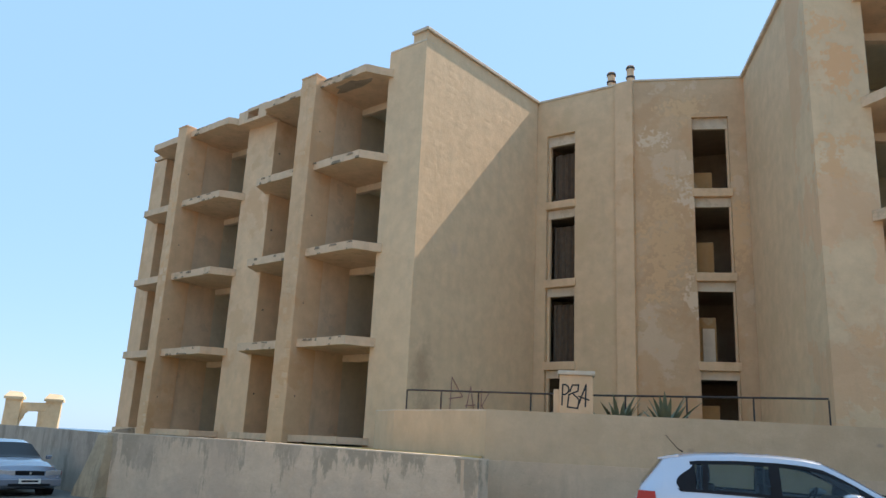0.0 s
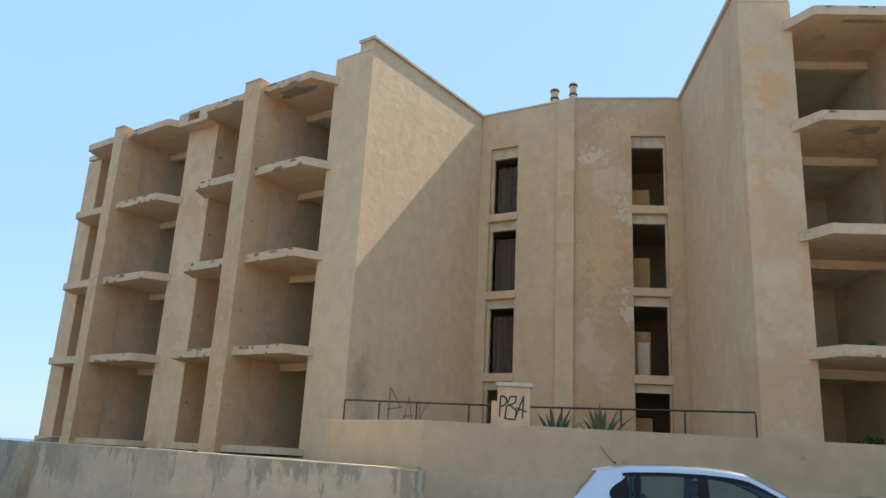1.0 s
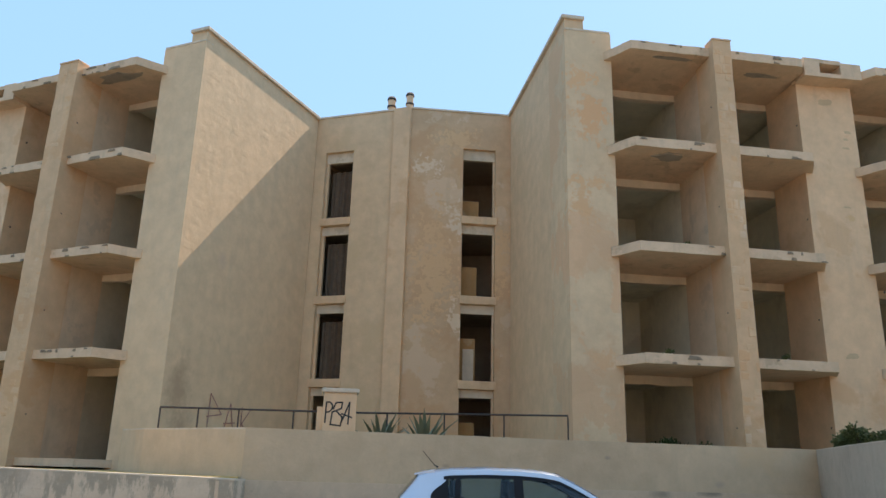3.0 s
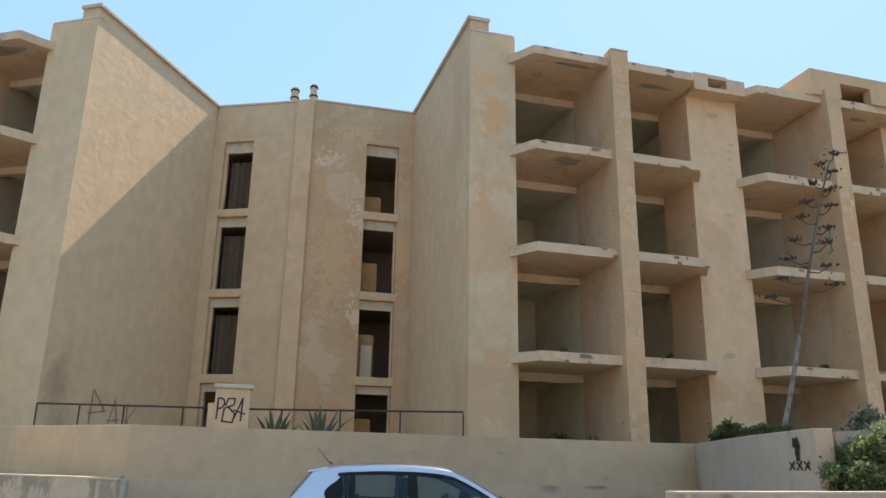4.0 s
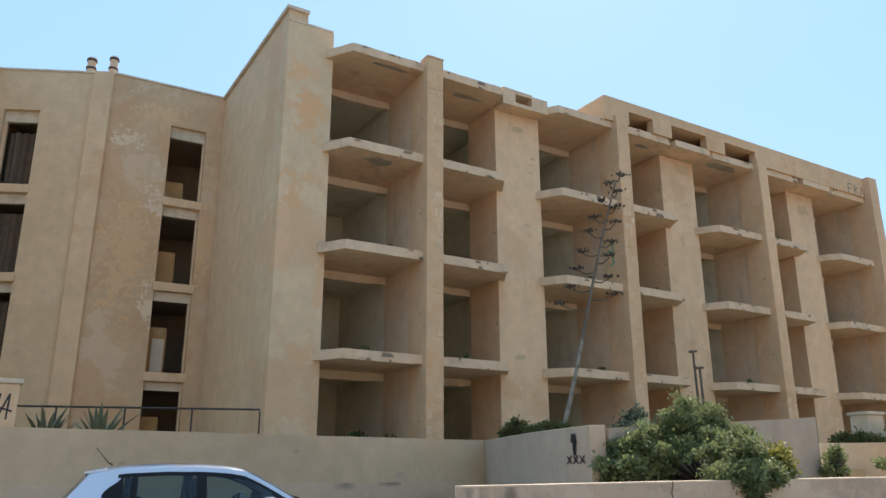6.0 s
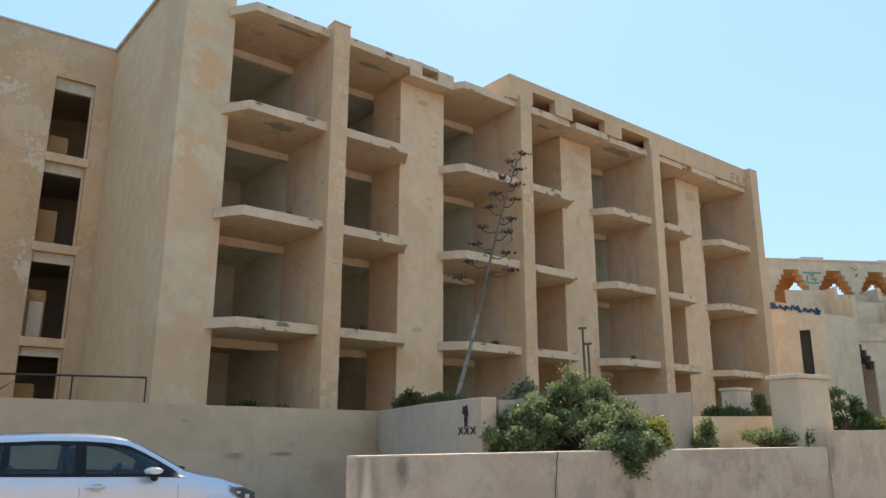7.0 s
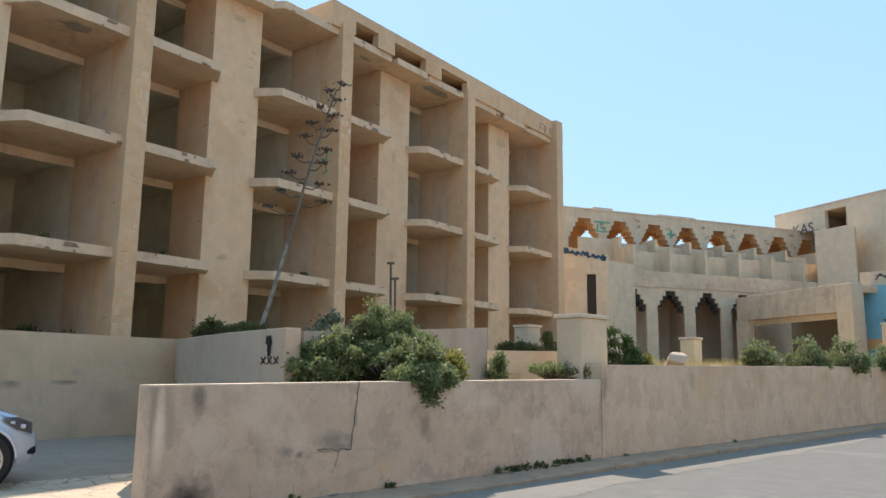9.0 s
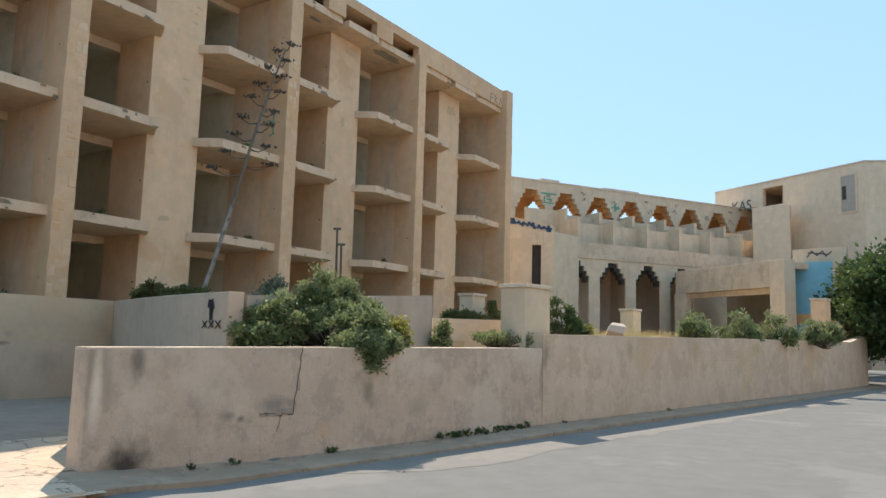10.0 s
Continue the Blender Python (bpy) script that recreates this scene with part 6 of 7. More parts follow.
def saloon():
    x, y = polar(-28.4, 24.6)
    yaw = math.atan2(-y, -x) + radians(18)
    m = Matrix.Translation((x, y, ground_z(x, y) + 0.003)) @ Matrix.Rotation(yaw, 4, "Z")
    prof = [(-2.1, 0.4, 0.7, 0.8, 0.6, 0.5), (-2.0, 0.25, 0.85, 0.95, 0.8, 0.65), (-1.4, 0.2, 0.9, 1.0, 0.83, 0.7), (-0.9, 0.2, 0.9, 1.34, 0.84, 0.58), (-0.2, 0.19, 0.9, 1.40, 0.84, 0.58), (0.3, 0.19, 0.89, 1.32, 0.84, 0.58),
            (0.95, 0.2, 0.87, 0.97, 0.83, 0.68), (1.5, 0.2, 0.78, 0.88, 0.82, 0.7), (1.9, 0.21, 0.68, 0.78, 0.8, 0.72), (2.05, 0.25, 0.6, 0.68, 0.78, 0.7), (2.12, 0.3, 0.5, 0.56, 0.74, 0.66)]
    root, at, side = car("saloon_car", m, SILVER_OLD, prof, "older dull silver saloon facing the street beside the grey wall")
    top = lambda x0, x1, f: Shape(m).grid(lambda i, j: (x0 + (x1 - x0) * j, (2 * i - 1) * at(x0 + (x1 - x0) * j, 5) * f, at(x0 + (x1 - x0) * j, 3) + 0.012 - 0.03 * abs(2 * i - 1) ** 4), 10, 8)
    part("windscreen", top(0.3, 1.0, 0.93), GLASS_DIM, root, smooth=True, fix=False)
    for sgn in (-1, 1):
        s = Shape(m).grid(lambda i, j: side(-0.95 + 1.75 * i + (0.2 - 0.6 * i) * j, 0.1 + 0.78 * j, sgn), 10, 6)
        part("side_window", s, GLASS_DIM, root, smooth=True, fix=False)
        part("headlamp", Shape(m).loft([[(1.99, sgn * 0.36, z0), (2.125, sgn * 0.36, z0), (2.06, sgn * 0.775, z0 + 0.02), (1.9, sgn * 0.785, z0 + 0.02)] for z0 in (0.555, 0.60, 0.64, 0.685)]), LAMP_GLASS, root, bevel=0.012)
        part("indicator", Shape(m).loft([[(1.86, sgn * 0.79, z0), (2.05, sgn * 0.775, z0), (2.03, sgn * 0.80, z0), (1.86, sgn * 0.808, z0)] for z0 in (0.58, 0.68)]), RED_LAMP, root)
        part("wing_mirror", Shape(m).box(0.7, 0.82, min(sgn * 0.82, sgn * 0.95), max(sgn * 0.82, sgn * 0.95), 0.92, 1.02), SILVER_OLD, root, bevel=0.02)
        for x in (1.3, -1.25):
            part("wheel_arch", Shape(m).tube([(x, sgn * (at(x, 4) - 0.25), 0.32), (x, sgn * (at(x, 4) + 0.01), 0.32)], [0.35, 0.35], 24), BLACK_TRIM, root, smooth=True)
            wheel(root, m, x, sgn * (at(x, 4) - 0.07), 0.295, 0.18, sgn)
    part("grille", Shape(m).box(2.05, 2.135, -0.34, 0.34, 0.57, 0.675), BLACK_TRIM, root, bevel=0.01)
    part("badge", Shape(m).tube([(2.13, 0, 0.62), (2.145, 0, 0.62)], [0.035, 0.03], 12), ALLOY, root)
    part("bumper", Shape(m).box(2.02, 2.17, -0.78, 0.78, 0.3, 0.5), SILVER_OLD, root, bevel=0.04)
    part("lower_grille", Shape(m).box(2.1, 2.18, -0.5, 0.5, 0.3, 0.37), BLACK_TRIM, root)
    pl = part("number_plate", Shape(m).box(2.165, 2.185, -0.26, 0.26, 0.37, 0.485), PLATE, root)
    part("plate_bar", Shape(m).box(2.184, 2.189, -0.2, 0.2, 0.405, 0.45), BLACK_TRIM, pl)


saloon()


# ---------------------------------------------------------------- old gate by the shore
def shore_gate():
    m = Matrix.Translation((*polar(-27.35, 44.0), EYE)) @ Matrix.Rotation(radians(20), 4, "Z")
    t = thing("stone_gate", (*polar(-27.35, 44.0), EYE - 1.5), "sunlit cream limestone gate with two capped piers", "gate")
    for x, top in ((-0.82, 1.2), (0.98, 1.17)):
        s = Shape(m).loft([[(x - 0.33 + worn((x, z, 3.1), 0.03), -0.3, z), (x + 0.36 + worn((x, z, 7.7), 0.03), -0.3, z), (x + 0.36, 0.35, z), (x - 0.33, 0.35, z)] for z in (-3.0, -1.0, -0.2, 0.2, 0.5, 0.8, top)])
        part("pier", s, LIMESTONE, t)
        cap = Shape(m)
        lo = [(x - 0.42, -0.42, top), (x + 0.46, -0.42, top), (x + 0.46, 0.45, top), (x - 0.42, 0.45, top)]
        cap._put(lo + [(a, b, top + 0.12) for a, b, _ in lo] + [(x - 0.26, 0.02, top + 0.4), (x + 0.31, 0.02, top + 0.36)], [(3, 2, 1, 0), (0, 1, 5, 4), (1, 2, 6, 5), (2, 3, 7, 6), (3, 0, 4, 7), (4, 5, 9, 8), (6, 7, 8, 9), (5, 6, 9), (7, 4, 8)])
        part("cap", cap, LIMESTONE, t)
    part("beam", Shape(m).prism([(-0.47, -0.15), (0.66, -0.15), (0.66, 0.2), (-0.47, 0.2)], [0.62, 0.68, 0.68, 0.62], [1.06, 1.1, 1.1, 1.06]), LIMESTONE, t, bevel=0.02)
    part("panel", Shape(m).loft([[(0.36 + worn((z, 1.0, 2.0), 0.05), -0.12, z), (0.66, -0.12, z), (0.66, 0.17, z), (0.36, 0.17, z)] for z in (-3.0, -0.4, 0.0, 0.25, 0.45, 0.7)]), LIMESTONE, t)
    part("corbel", Shape(m).loft([[(-0.47, -0.13, z), (x, -0.13, z), (x, 0.18, z), (-0.47, 0.18, z)] for z, x in ((-0.2, -0.44), (0.1, -0.42), (0.35, -0.3), (0.5, -0.27), (0.64, -0.12))]), LIMESTONE, t)


shore_gate()


# ---------------------------------------------------------------- wear: buttress, cracks, spalls, holes
CRACK = plain("dark open crack", (0.07, 0.055, 0.045), 0.95, 0.0, 0.3)
SPALL = wall_material("spalled grey concrete", (0.38, 0.31, 0.24), (0.28, 0.23, 0.18), (0.16, 0.14, 0.11), patch_scale=2.0, relief=0.9)


def buttress():
    p = Vector((-8.6, 20.48))
    e, n = Vector((U_L.x, U_L.y)), Vector((-V_L.x, -V_L.y))
    m = Matrix(((e.x, n.x, 0, p.x), (e.y, n.y, 0, p.y), (0, 0, 1, 0), (0, 0, 0, 1)))
    s = Shape(m).loft([[(a + worn((z, 1.1, 5.0), 0.05), -0.1, z), (b + 0.1, -0.1, z), (b + worn((z, 9.0, 2.0), 0.03), d, z), (a + 0.04 + worn((z, 4.0, 2.0), 0.04), d, z)]
                        for z, a, b, d in ((-0.9, -1.0, 0.42, 0.3), (-0.3, -0.86, 0.42, 0.27), (0.1, -0.74, 0.42, 0.24), (0.5, -0.52, 0.4, 0.19), (0.85, -0.4, 0.4, 0.14), (1.15, -0.27, 0.38, 0.1), (1.44, -0.2, 0.36, 0.07))])
    single("buttress", s, OCHRE_STONE, (p.x, p.y, -0.4), "tapered yellowish masonry buttress at the wall's corner", "buttress", kind="structure", bevel=0.02)


OCHRE_STONE = wall_material("yellowed masonry", (0.46, 0.36, 0.24), (0.36, 0.28, 0.185), (0.21, 0.175, 0.125), gritty=0.5, patch_at=0.5, patch_scale=1.9, soft=0.08, streaks=0.75, run_at=(0.48, 0.6))
buttress()


def wall_top_stub():
    """Broken dark masonry left on the boundary wall beside the wing."""
    a, b = Vector((-8.42, 20.38)), Vector((-7.75, 19.83))
    e = (b - a).normalized()
    n = Vector((-e.y, e.x))
    s = Shape(Matrix(((e.x, n.x, 0, a.x), (e.y, n.y, 0, a.y), (0, 0, 1, EYE - 0.11), (0, 0, 0, 1))))
    s.loft([[(q, 0.03, -0.02), (q, 0.24, -0.02), (q, 0.2, h), (q, 0.06, h * 0.85)] for q, h in ((0.0, 0.035), (0.1, 0.06), (0.22, 0.11), (0.36, 0.125), (0.5, 0.135), (0.62, 0.15), (0.84, 0.16))])
    single("masonry_stub", s, CHIP, (*a, EYE - 0.11), "broken dark masonry stub remaining on the boundary wall", "rubble")


street = bpy.data.objects["street_wall"]
mw, _ = line_frame(H0[1], H0[2])


def on_street(b, te):
    """Along the wall and above the eye, from a bearing and a rise."""
    a = bearing_hit(b, H0[1], H0[2])
    e = (Vector(H0[2]) - Vector(H0[1])).normalized()
    return (a, te * (Vector(H0[1]) + e * a).length)


rng = random.Random(2)


def jagged(points, n=5, amp=0.012):
    out = [points[0]]
    for p, q in zip(points, points[1:]):
        for k in range(1, n + 1):
            f = k / n
            out.append((p[0] + (q[0] - p[0]) * f + rng.uniform(-amp, amp) * (k < n), p[1] + (q[1] - p[1]) * f + rng.uniform(-amp, amp) * (k < n)))
    return out


part("crack", strokes(mw, [jagged([on_street(56.45, -0.014), on_street(56.3, -0.045), on_street(56.1, -0.075), on_street(56.0, -0.098)])], 0.011, -0.005), CRACK, street, "open jagged crack")
part("crack", strokes(mw, [jagged([on_street(56.0, -0.098), on_street(55.0, -0.100), on_street(53.6, -0.098)], 9, 0.02)], 0.007, -0.005), CRACK, street)
part("crack", strokes(mw, [jagged([on_street(55.1, -0.101), on_street(54.9, -0.12)])], 0.005, -0.005), CRACK, street)


def drain_holes():
    for wing_ob, m, count in ((right_wing, RIGHT, 3), (left_wing, LEFT, 2)):
        for i in range(count):
            at = i * (PERIOD if m is RIGHT else LEFT_FIN)
            for k in range(4):
                z = TOPS[k] + 1.15
                s = Shape(m).tube([(at - 0.036, 0.12, z), (at, 0.12, z)], [0.022, 0.022], 8)
                part("drain_hole", s, CRACK, wing_ob)
            for k in range(4):
                z = TOPS[k] + 1.3
                s = Shape(m).tube([(at + PIER[0] - 0.006, 0.95, z), (at + PIER[0] + 0.02, 0.95, z)], [0.028, 0.028], 8)
                if i < count - (1 if m is RIGHT else 0):
                    part("drain_hole", s, CRACK, wing_ob)


drain_holes()


def rough_patch(m, u, v, z, ru, rv, seed, drop=0.012):
    """An irregular scab of spalled concrete under a slab."""
    r = random.Random(seed)
    ring = []
    for k in range(14):
        a = 2 * math.pi * k / 14
        f = r.uniform(0.6, 1.1)
        ring.append((u + ru * f * math.cos(a), v + rv * f * math.sin(a)))
    return Shape(m).prism(ring, z - drop, z + 0.03)


part("spall", rough_patch(LEFT, -1.1, 0.45, 11.52, 0.95, 0.28, 1, 0.03), SPALL, left_wing, "dark spalled concrete with bared reinforcement")
part("spall", rough_patch(RIGHT, 1.9, 0.7, 11.52, 0.55, 0.14, 2, 0.02), SPALL, right_wing)
part("spall", rough_patch(RIGHT, -1.2, 0.55, 8.54, 0.5, 0.28, 3), SPALL, right_wing)
part("spall", rough_patch(RIGHT, -0.9, 0.3, 11.52, 0.7, 0.12, 4), SPALL, right_wing)
part("spall", rough_patch(RIGHT, PERIOD + 2.0, 0.6, 11.52, 0.4, 0.1, 5), SPALL, right_wing)
part("spall", rough_patch(RIGHT, 2 * PERIOD - 1.4, 0.5, 11.52, 0.9, 0.3, 6), SPALL, right_wing)


CHIP = wall_material("chipped dark concrete", (0.30, 0.22, 0.15), (0.2, 0.15, 0.105), (0.16, 0.13, 0.1), patch_scale=6.0, relief=0.9)


wall_top_stub()


def edge_chips():
    """Bites out of the slabs' front edges, showing dark aggregate."""
    r = random.Random(12)
    for wing_ob, m, bays in ((right_wing, RIGHT, [(-2.3, -0.1), (0.6, 2.8), (5.3, 7.5), (8.2, 10.4), (12.9, 15.1), (15.8, 18.0), (20.5, 22.7)]), (left_wing, LEFT, [(-2.3, -0.1), (0.6, 2.8), (5.3, 7.5)])):
        for u0, u1 in bays:
            for k in range(1, 5):
                for _ in range(r.choice((2, 3, 4)) + (3 if wing_ob is left_wing else 0)):
                    u = r.uniform(u0, u1)
                    w, h = r.uniform(0.04, 0.24), r.uniform(0.025, 0.085)
                    if r.random() < (0.3 if wing_ob is left_wing else 0.1):
                        w, h = r.uniform(0.25, 0.5), r.uniform(0.04, 0.11)
                    top = r.random() < 0.5
                    z = TOPS[k] - h * 1.1 - 0.012 if top else TOPS[k] - THICK + 0.004
                    s = Shape(m).loft([[(u, -0.022, z), (u + w, -0.022, z + r.uniform(-0.01, 0.01)), (u + w * 0.9, 0.04, z), (u + 0.1 * w, 0.04, z)], [(u + w * 0.15, -0.02, z + h), (u + w * 0.8, -0.02, z + h * r.uniform(0.7, 1.1)), (u + w * 0.8, 0.04, z + h), (u + 0.2 * w, 0.04, z + h)]])
                    part("edge_chip", s, CHIP, wing_ob)


edge_chips()


PEEL_DULL = wall_material("bared brown plaster", (0.61, 0.42, 0.255), (0.56, 0.39, 0.24), (0.47, 0.33, 0.21), patch_at=0.5, patch_scale=2.5, soft=0.08)


def scab(m, u, v, z, ru, rz, seed, thick=0.0015):
    """A place on an upright face, at depth v, where the top coat has flaked off in a ragged outline."""
    r = random.Random(seed)
    n, a0 = 44, r.uniform(0, 9)
    ring = []
    for k in range(n):
        a = 2 * math.pi * k / n
        q = Vector((math.cos(a) * 1.4 + a0, math.sin(a) * 1.4, seed * 0.37))
        f = 0.9 + 0.3 * noise.noise(q * 0.8) + 0.2 * noise.noise(q * 2.4) + r.uniform(-0.05, 0.05)
        ca, sa = math.cos(a), math.sin(a)
        f /= max(abs(ca), abs(sa)) ** 0.6
        ring.append((u + ru * f * ca, z + rz * f * sa))
    return Shape(m).loft([[(x, v, w) for x, w in ring], [(x, v - thick, w) for x, w in ring]])


CEMENT = wall_material("grey cement smear", (0.40, 0.33, 0.265), (0.30, 0.25, 0.2), (0.22, 0.185, 0.15), gritty=0.4, patch_at=0.5, patch_scale=5.0, soft=0.1, relief=0.8)
for i, (b, te, ru, rz) in enumerate(((55.45, -0.094, 0.16, 0.035), (54.6, -0.099, 0.12, 0.022), (55.85, -0.084, 0.07, 0.05), (53.9, -0.1, 0.07, 0.02), (56.3, -0.06, 0.03, 0.1))):
    u, z = on_street(b, te)
    part("cement_smear", scab(mw, u, -0.0025, z, ru, rz, 300 + i), CEMENT, street)


r = random.Random(31)
for i, (u, z, ru, rz) in enumerate(((4.63, 9.98, 0.13, 0.05), (4.55, 9.75, 0.1, 0.04), (4.52, 9.46, 0.12, 0.04), (4.31, 7.6, 0.14, 0.03), (4.0, 10.9, 0.25, 0.12), (11.9, 11.1, 0.35, 0.2), (11.8, 10.41, 0.2, 0.06), (11.95, 9.7, 0.16, 0.04), (11.6, 8.2, 0.1, 0.2), (19.4, 10.8, 0.4, 0.25), (19.2, 8.9, 0.2, 0.1), (3.9, 3.3, 0.2, 0.08), (11.7, 4.4, 0.25, 0.1), (4.5, 1.2, 0.3, 0.12), (11.5, 1.5, 0.3, 0.2))):
    part("peeled_patch", scab(RIGHT, u, 0.799, z, ru, rz, 200 + i), PEEL_DULL, right_wing)
part("spray_mark", strokes(RIGHT @ Matrix(((0, 1, 0, PERIOD), (1, 0, 0, 0), (0, 0, 1, 0), (0, 0, 0, 1))), [[(0.2, 7.45), (0.5, 7.35)], [(0.35, 7.4), (0.36, 6.7)], [(0.3, 6.7), (0.5, 6.62)], [(0.42, 7.1), (0.6, 7.15)]], 0.06, -0.042), GREEN_SPRAY, right_wing, "faded green sprayed mark")


part("spray_mark", strokes(RIGHT, [[(21.6, 11.75), (21.62, 12.2), (21.95, 12.22)], [(21.6, 12.0), (21.85, 12.0)], [(22.05, 11.75), (22.08, 12.2), (22.3, 12.1), (22.1, 11.98), (22.35, 11.78)], [(22.5, 11.8), (22.68, 12.25), (22.85, 11.8)], [(22.95, 12.25), (23.3, 12.25)], [(23.12, 12.25), (23.1, 11.8)]], 0.035, -0.106), GREY_PAINT, right_wing, "thin grey sprayed scrawl")


def debris():
    """Crumbs of fallen plaster along the foot of the plinth."""
    r, s = random.Random(77), Shape()
    for _ in range(150):
        f = r.random()
        x, y = 1.0 + 12.0 * f, 14.0 - 0.63 * f - r.uniform(0.03, 0.2)
        k, z = r.uniform(0.01, 0.045), ground_z(x, y) + 0.02
        a = r.uniform(0, 6)
        ring = [(x + k * r.uniform(0.7, 1.3) * math.cos(a + q * 1.26), y + k * r.uniform(0.7, 1.3) * math.sin(a + q * 1.26)) for q in range(5)]
        s.prism(ring, z - 0.02, [z + k * r.uniform(0.3, 0.9) for _ in range(5)])
    single("plaster_crumbs", s, GREY_WALL, (7, 13.5, 0), "crumbs of fallen plaster along the foot of the wall", "debris", kind="stuff")


debris()


def rubble():
    x, y = polar(79.5, 20.0)
    t = thing("stone_rubble", (x, y, E), "pale broken stone lying in the dry garden", "stone")
    m = Matrix.Translation((x, y, E + 0.3)) @ Euler((0.3, 0.6, 0.4)).to_matrix().to_4x4()
    part("stone", Shape(m).loft([[(-0.32, -0.2, -0.2), (0.26, -0.16, -0.18), (0.24, 0.2, -0.2), (-0.26, 0.22, -0.17)], [(-0.36, -0.24, 0.02), (0.3, -0.2, 0.0), (0.22, 0.22, 0.03), (-0.3, 0.2, 0.0)], [(-0.22, -0.14, 0.2), (0.2, -0.15, 0.14), (0.16, 0.14, 0.2), (-0.2, 0.12, 0.17)]]), GREY_WALL, t, bevel=0.03)


rubble()


# ---------------------------------------------------------------- kerb, stone by stone
def kerb():
    pave = bpy.data.objects["pavement"]
    r = random.Random(3)
    a = 2.4
    while a < 35.5:
        a1 = a + r.uniform(0.86, 1.02)
        b0, b1 = kerb_line(a) - r.uniform(0.02, 0.045), kerb_line(a1) - r.uniform(0.02, 0.045)
        z0, z1 = footway_top(a, b0 + 0.05) + r.uniform(0.002, 0.014), footway_top(a1, b1 + 0.05) + r.uniform(0.002, 0.014)
        s = Shape().prism([along(a + 0.008, b0), along(a1 - 0.008, b1), along(a1 - 0.008, b1 + 0.15), along(a + 0.008, b0 + 0.15)], -0.1, [z0 - 0.012, z1 - 0.012, z1, z0])
        part("kerbstone", s, FOOTWAY, pave, bevel=0.012)
        a = a1


def foot_dirt():
    """Crumbs and clods along the foot of the street wall."""
    s, r = Shape(), random.Random(71)
    for _ in range(240):
        a = r.uniform(0.3, 20.0) if r.random() < 0.7 else r.uniform(0.5, 6.0)
        b = (-0.29 if a < 3 else -0.27 + 0.012 * (a - 3)) - abs(r.gauss(0.02, 0.09))
        k, (x, y) = r.uniform(0.008, 0.03), along(a, b)
        z = footway_top(a, b) - 0.004
        q = [(x + math.cos(h) * k * r.uniform(0.7, 1.3), y + math.sin(h) * k * r.uniform(0.7, 1.3)) for h in (0.3, 1.6, 2.9, 4.1, 5.3)]
        s.loft([[(*p, z) for p in q], [(x + (p[0] - x) * 0.55, y + (p[1] - y) * 0.55, z + k * r.uniform(0.4, 0.9)) for p in q]])
    single("foot_dirt", s, SPALL, (*along(6, -0.3), 0.05), "crumbs and clods along the foot of the street wall", "debris", kind="stuff")


foot_dirt()


kerb()


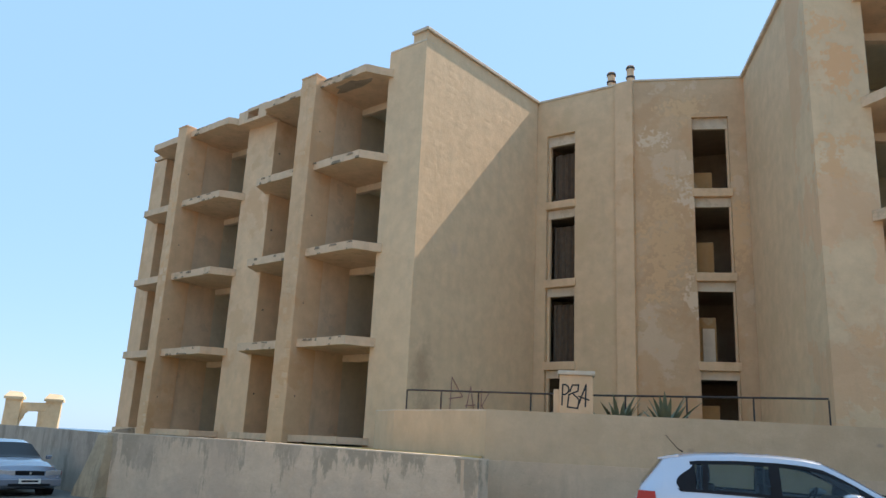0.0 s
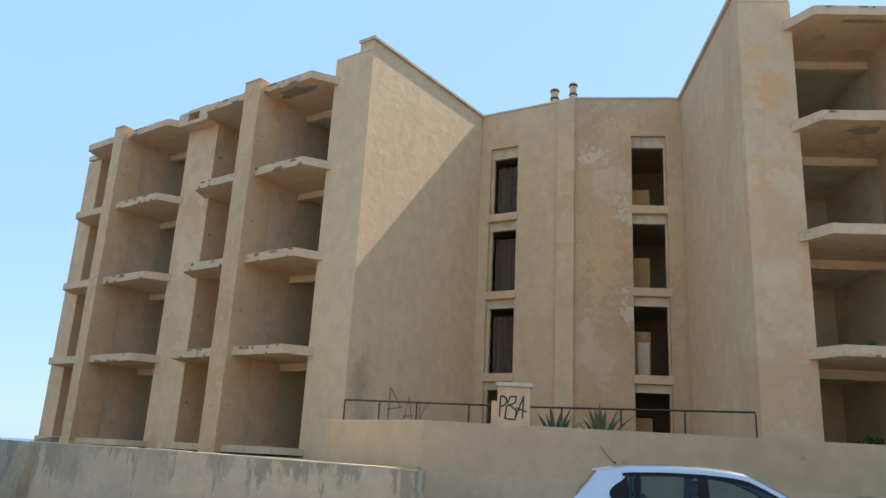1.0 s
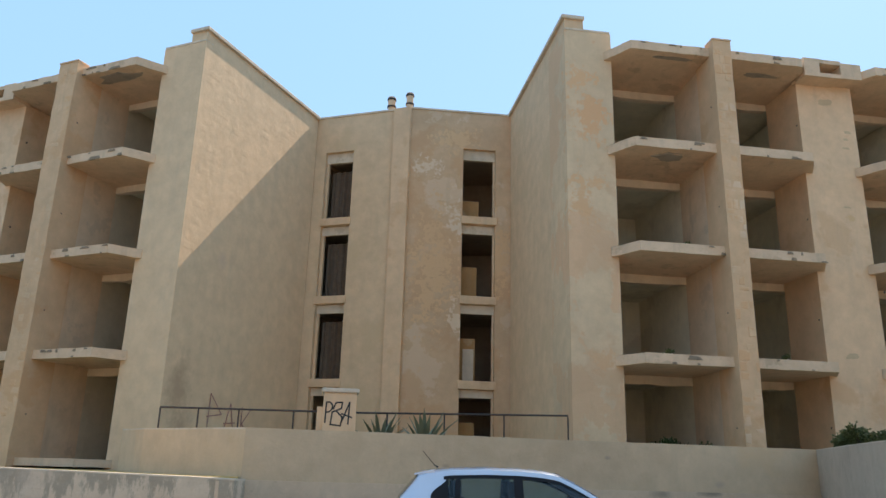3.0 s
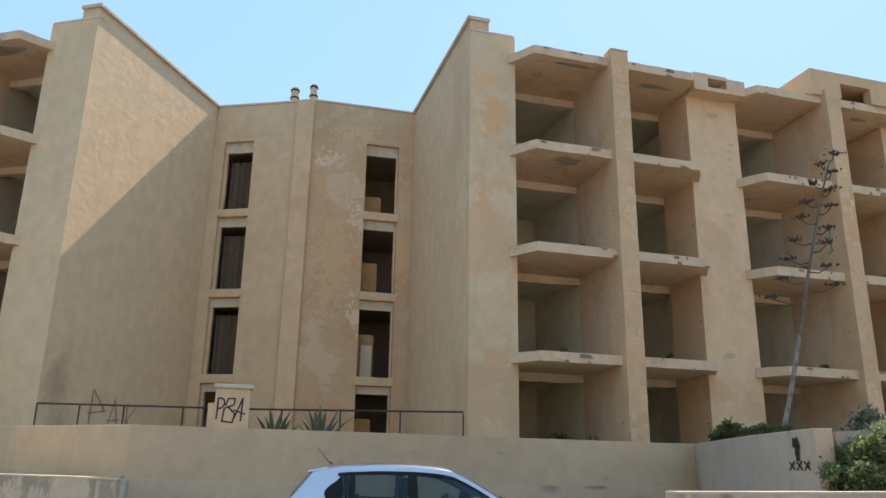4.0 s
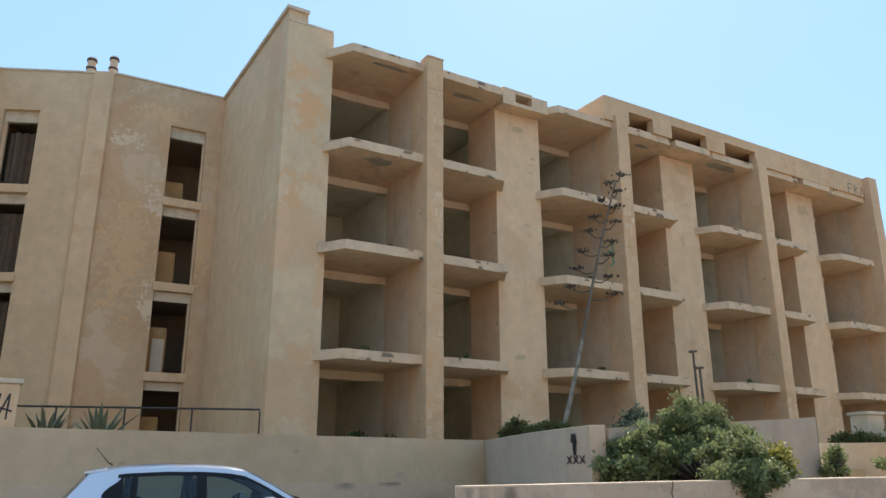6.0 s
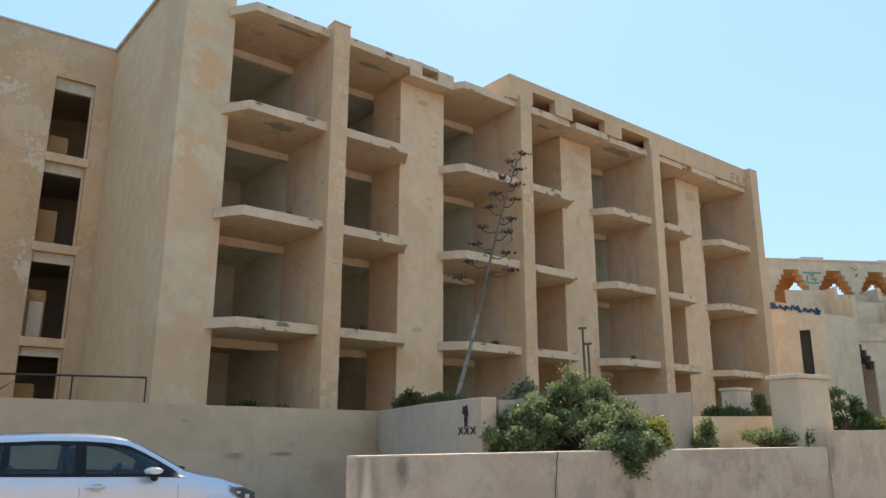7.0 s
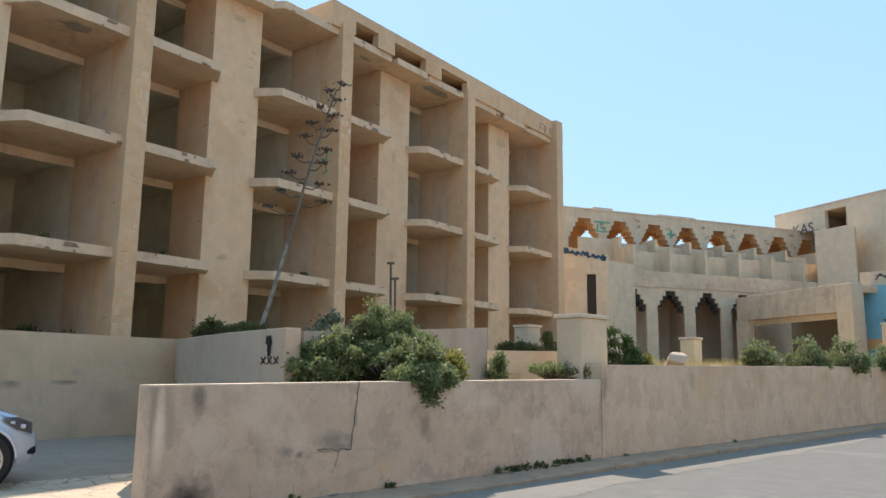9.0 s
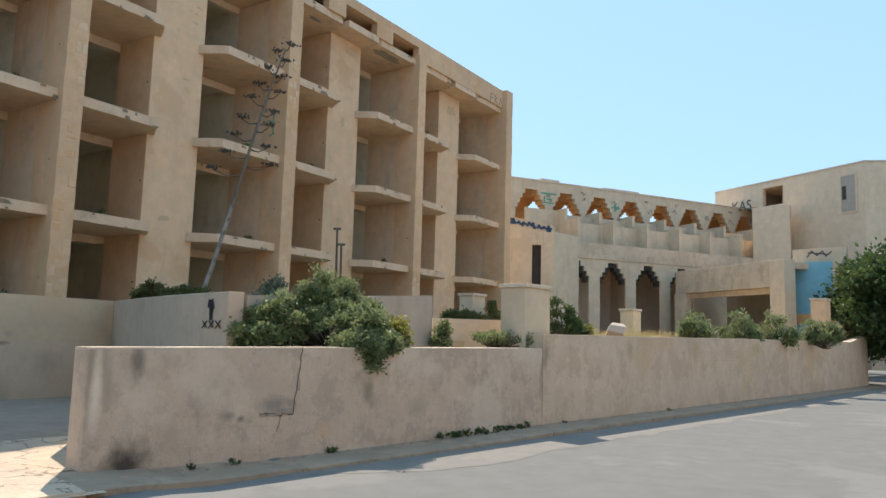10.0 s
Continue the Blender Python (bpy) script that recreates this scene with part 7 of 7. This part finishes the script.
def apron():
    """Broken pale concrete in the mouth of the driveway: large uneven plates parted by open cracks."""
    drive, r = bpy.data.objects["drive"], random.Random(44)
    rows = [-1.1, -0.7, -0.2, 0.45, 1.2]
    cols = [[-4.4 + 0.85 * i + r.uniform(-0.2, 0.2) for i in range(5)] + [-0.16] for _ in rows[1:]]
    edge = {}

    def node(j, a):
        """A corner on the row line j, shared by the plates on both sides."""
        return edge.setdefault((j, round(a, 3)), (a + r.uniform(-0.05, 0.05), rows[j] + r.uniform(-0.05, 0.05)))

    for j in range(len(rows) - 1):
        for a, b in zip(cols[j], cols[j][1:]):
            low, high = [node(j, a + (b - a) * f) for f in (0.0, 0.35, 0.7, 1.0)], [node(j + 1, a + (b - a) * f) for f in (1.0, 0.6, 0.3, 0.0)]
            mid = ((low[0][0] + high[0][0]) / 2, (low[0][1] + high[0][1]) / 2)
            pts = [along(p[0] + (mid[0] - p[0]) * 0.012, p[1] + (mid[1] - p[1]) * 0.02) for p in low + high]
            lift = 0.06 + r.uniform(0.008, 0.022)
            tops = [ground_z(*p) + lift + r.uniform(-0.003, 0.003) for p in pts]
            part("concrete_plate", Shape().prism(pts, min(tops) - 0.1, tops), DRIVE, drive)


apron()


def foot_weeds():
    """A run of dusty weeds where the pavement meets the street wall."""
    r = random.Random(61)
    for i in range(11):
        a = 5.7 + 0.24 * i + r.uniform(-0.06, 0.06)
        p = Vector(along(a, -0.25 + 0.018 * (a - 3) - 0.07))
        k = r.uniform(0.05, 0.11)
        bush("weed", [(p.x, p.y, 0.1, k * 1.9, k * 0.8, k * 0.5)], 170, 0.032, LEAF_DARK, "small dusty weed at the foot of the street wall", 130 + i, "weed", root=(p.x, p.y, 0.07), clusters=8, spread=0.014, group="weeds along the wall", twig=0.0015)


foot_weeds()


def wall_joints():
    """Block joints that show through the render of the upper street wall."""
    m, _ = line_frame(H1[0], H1[1])
    e = (Vector(H1[1]) - Vector(H1[0])).normalized()

    def on_wall(b, te):
        a = bearing_hit(b, H1[0], H1[1])
        return (a, te * (Vector(H1[0]) + e * a).length)

    upper = bpy.data.objects["street_wall.001"]
    for b0, b1, te in ((84.3, 88.4, -0.006), (85.2, 92.6, -0.0165), (87.0, 93.4, -0.0275)):
        part("joint", strokes(m, [jagged([on_wall(b0 + (b1 - b0) * k / 6, te * (1 - 0.06 * k)) for k in range(7)], 4, 0.012)], 0.012, -0.004), PEEL_DULL, upper)
    for b, t0, t1 in ((87.1, -0.006, -0.0165), (89.2, -0.016, -0.0265), (91.4, -0.015, -0.026)):
        part("joint", strokes(m, [jagged([on_wall(b, t0), on_wall(b + 0.05, t1)], 4, 0.01)], 0.012, -0.004), PEEL_DULL, upper)


wall_joints()
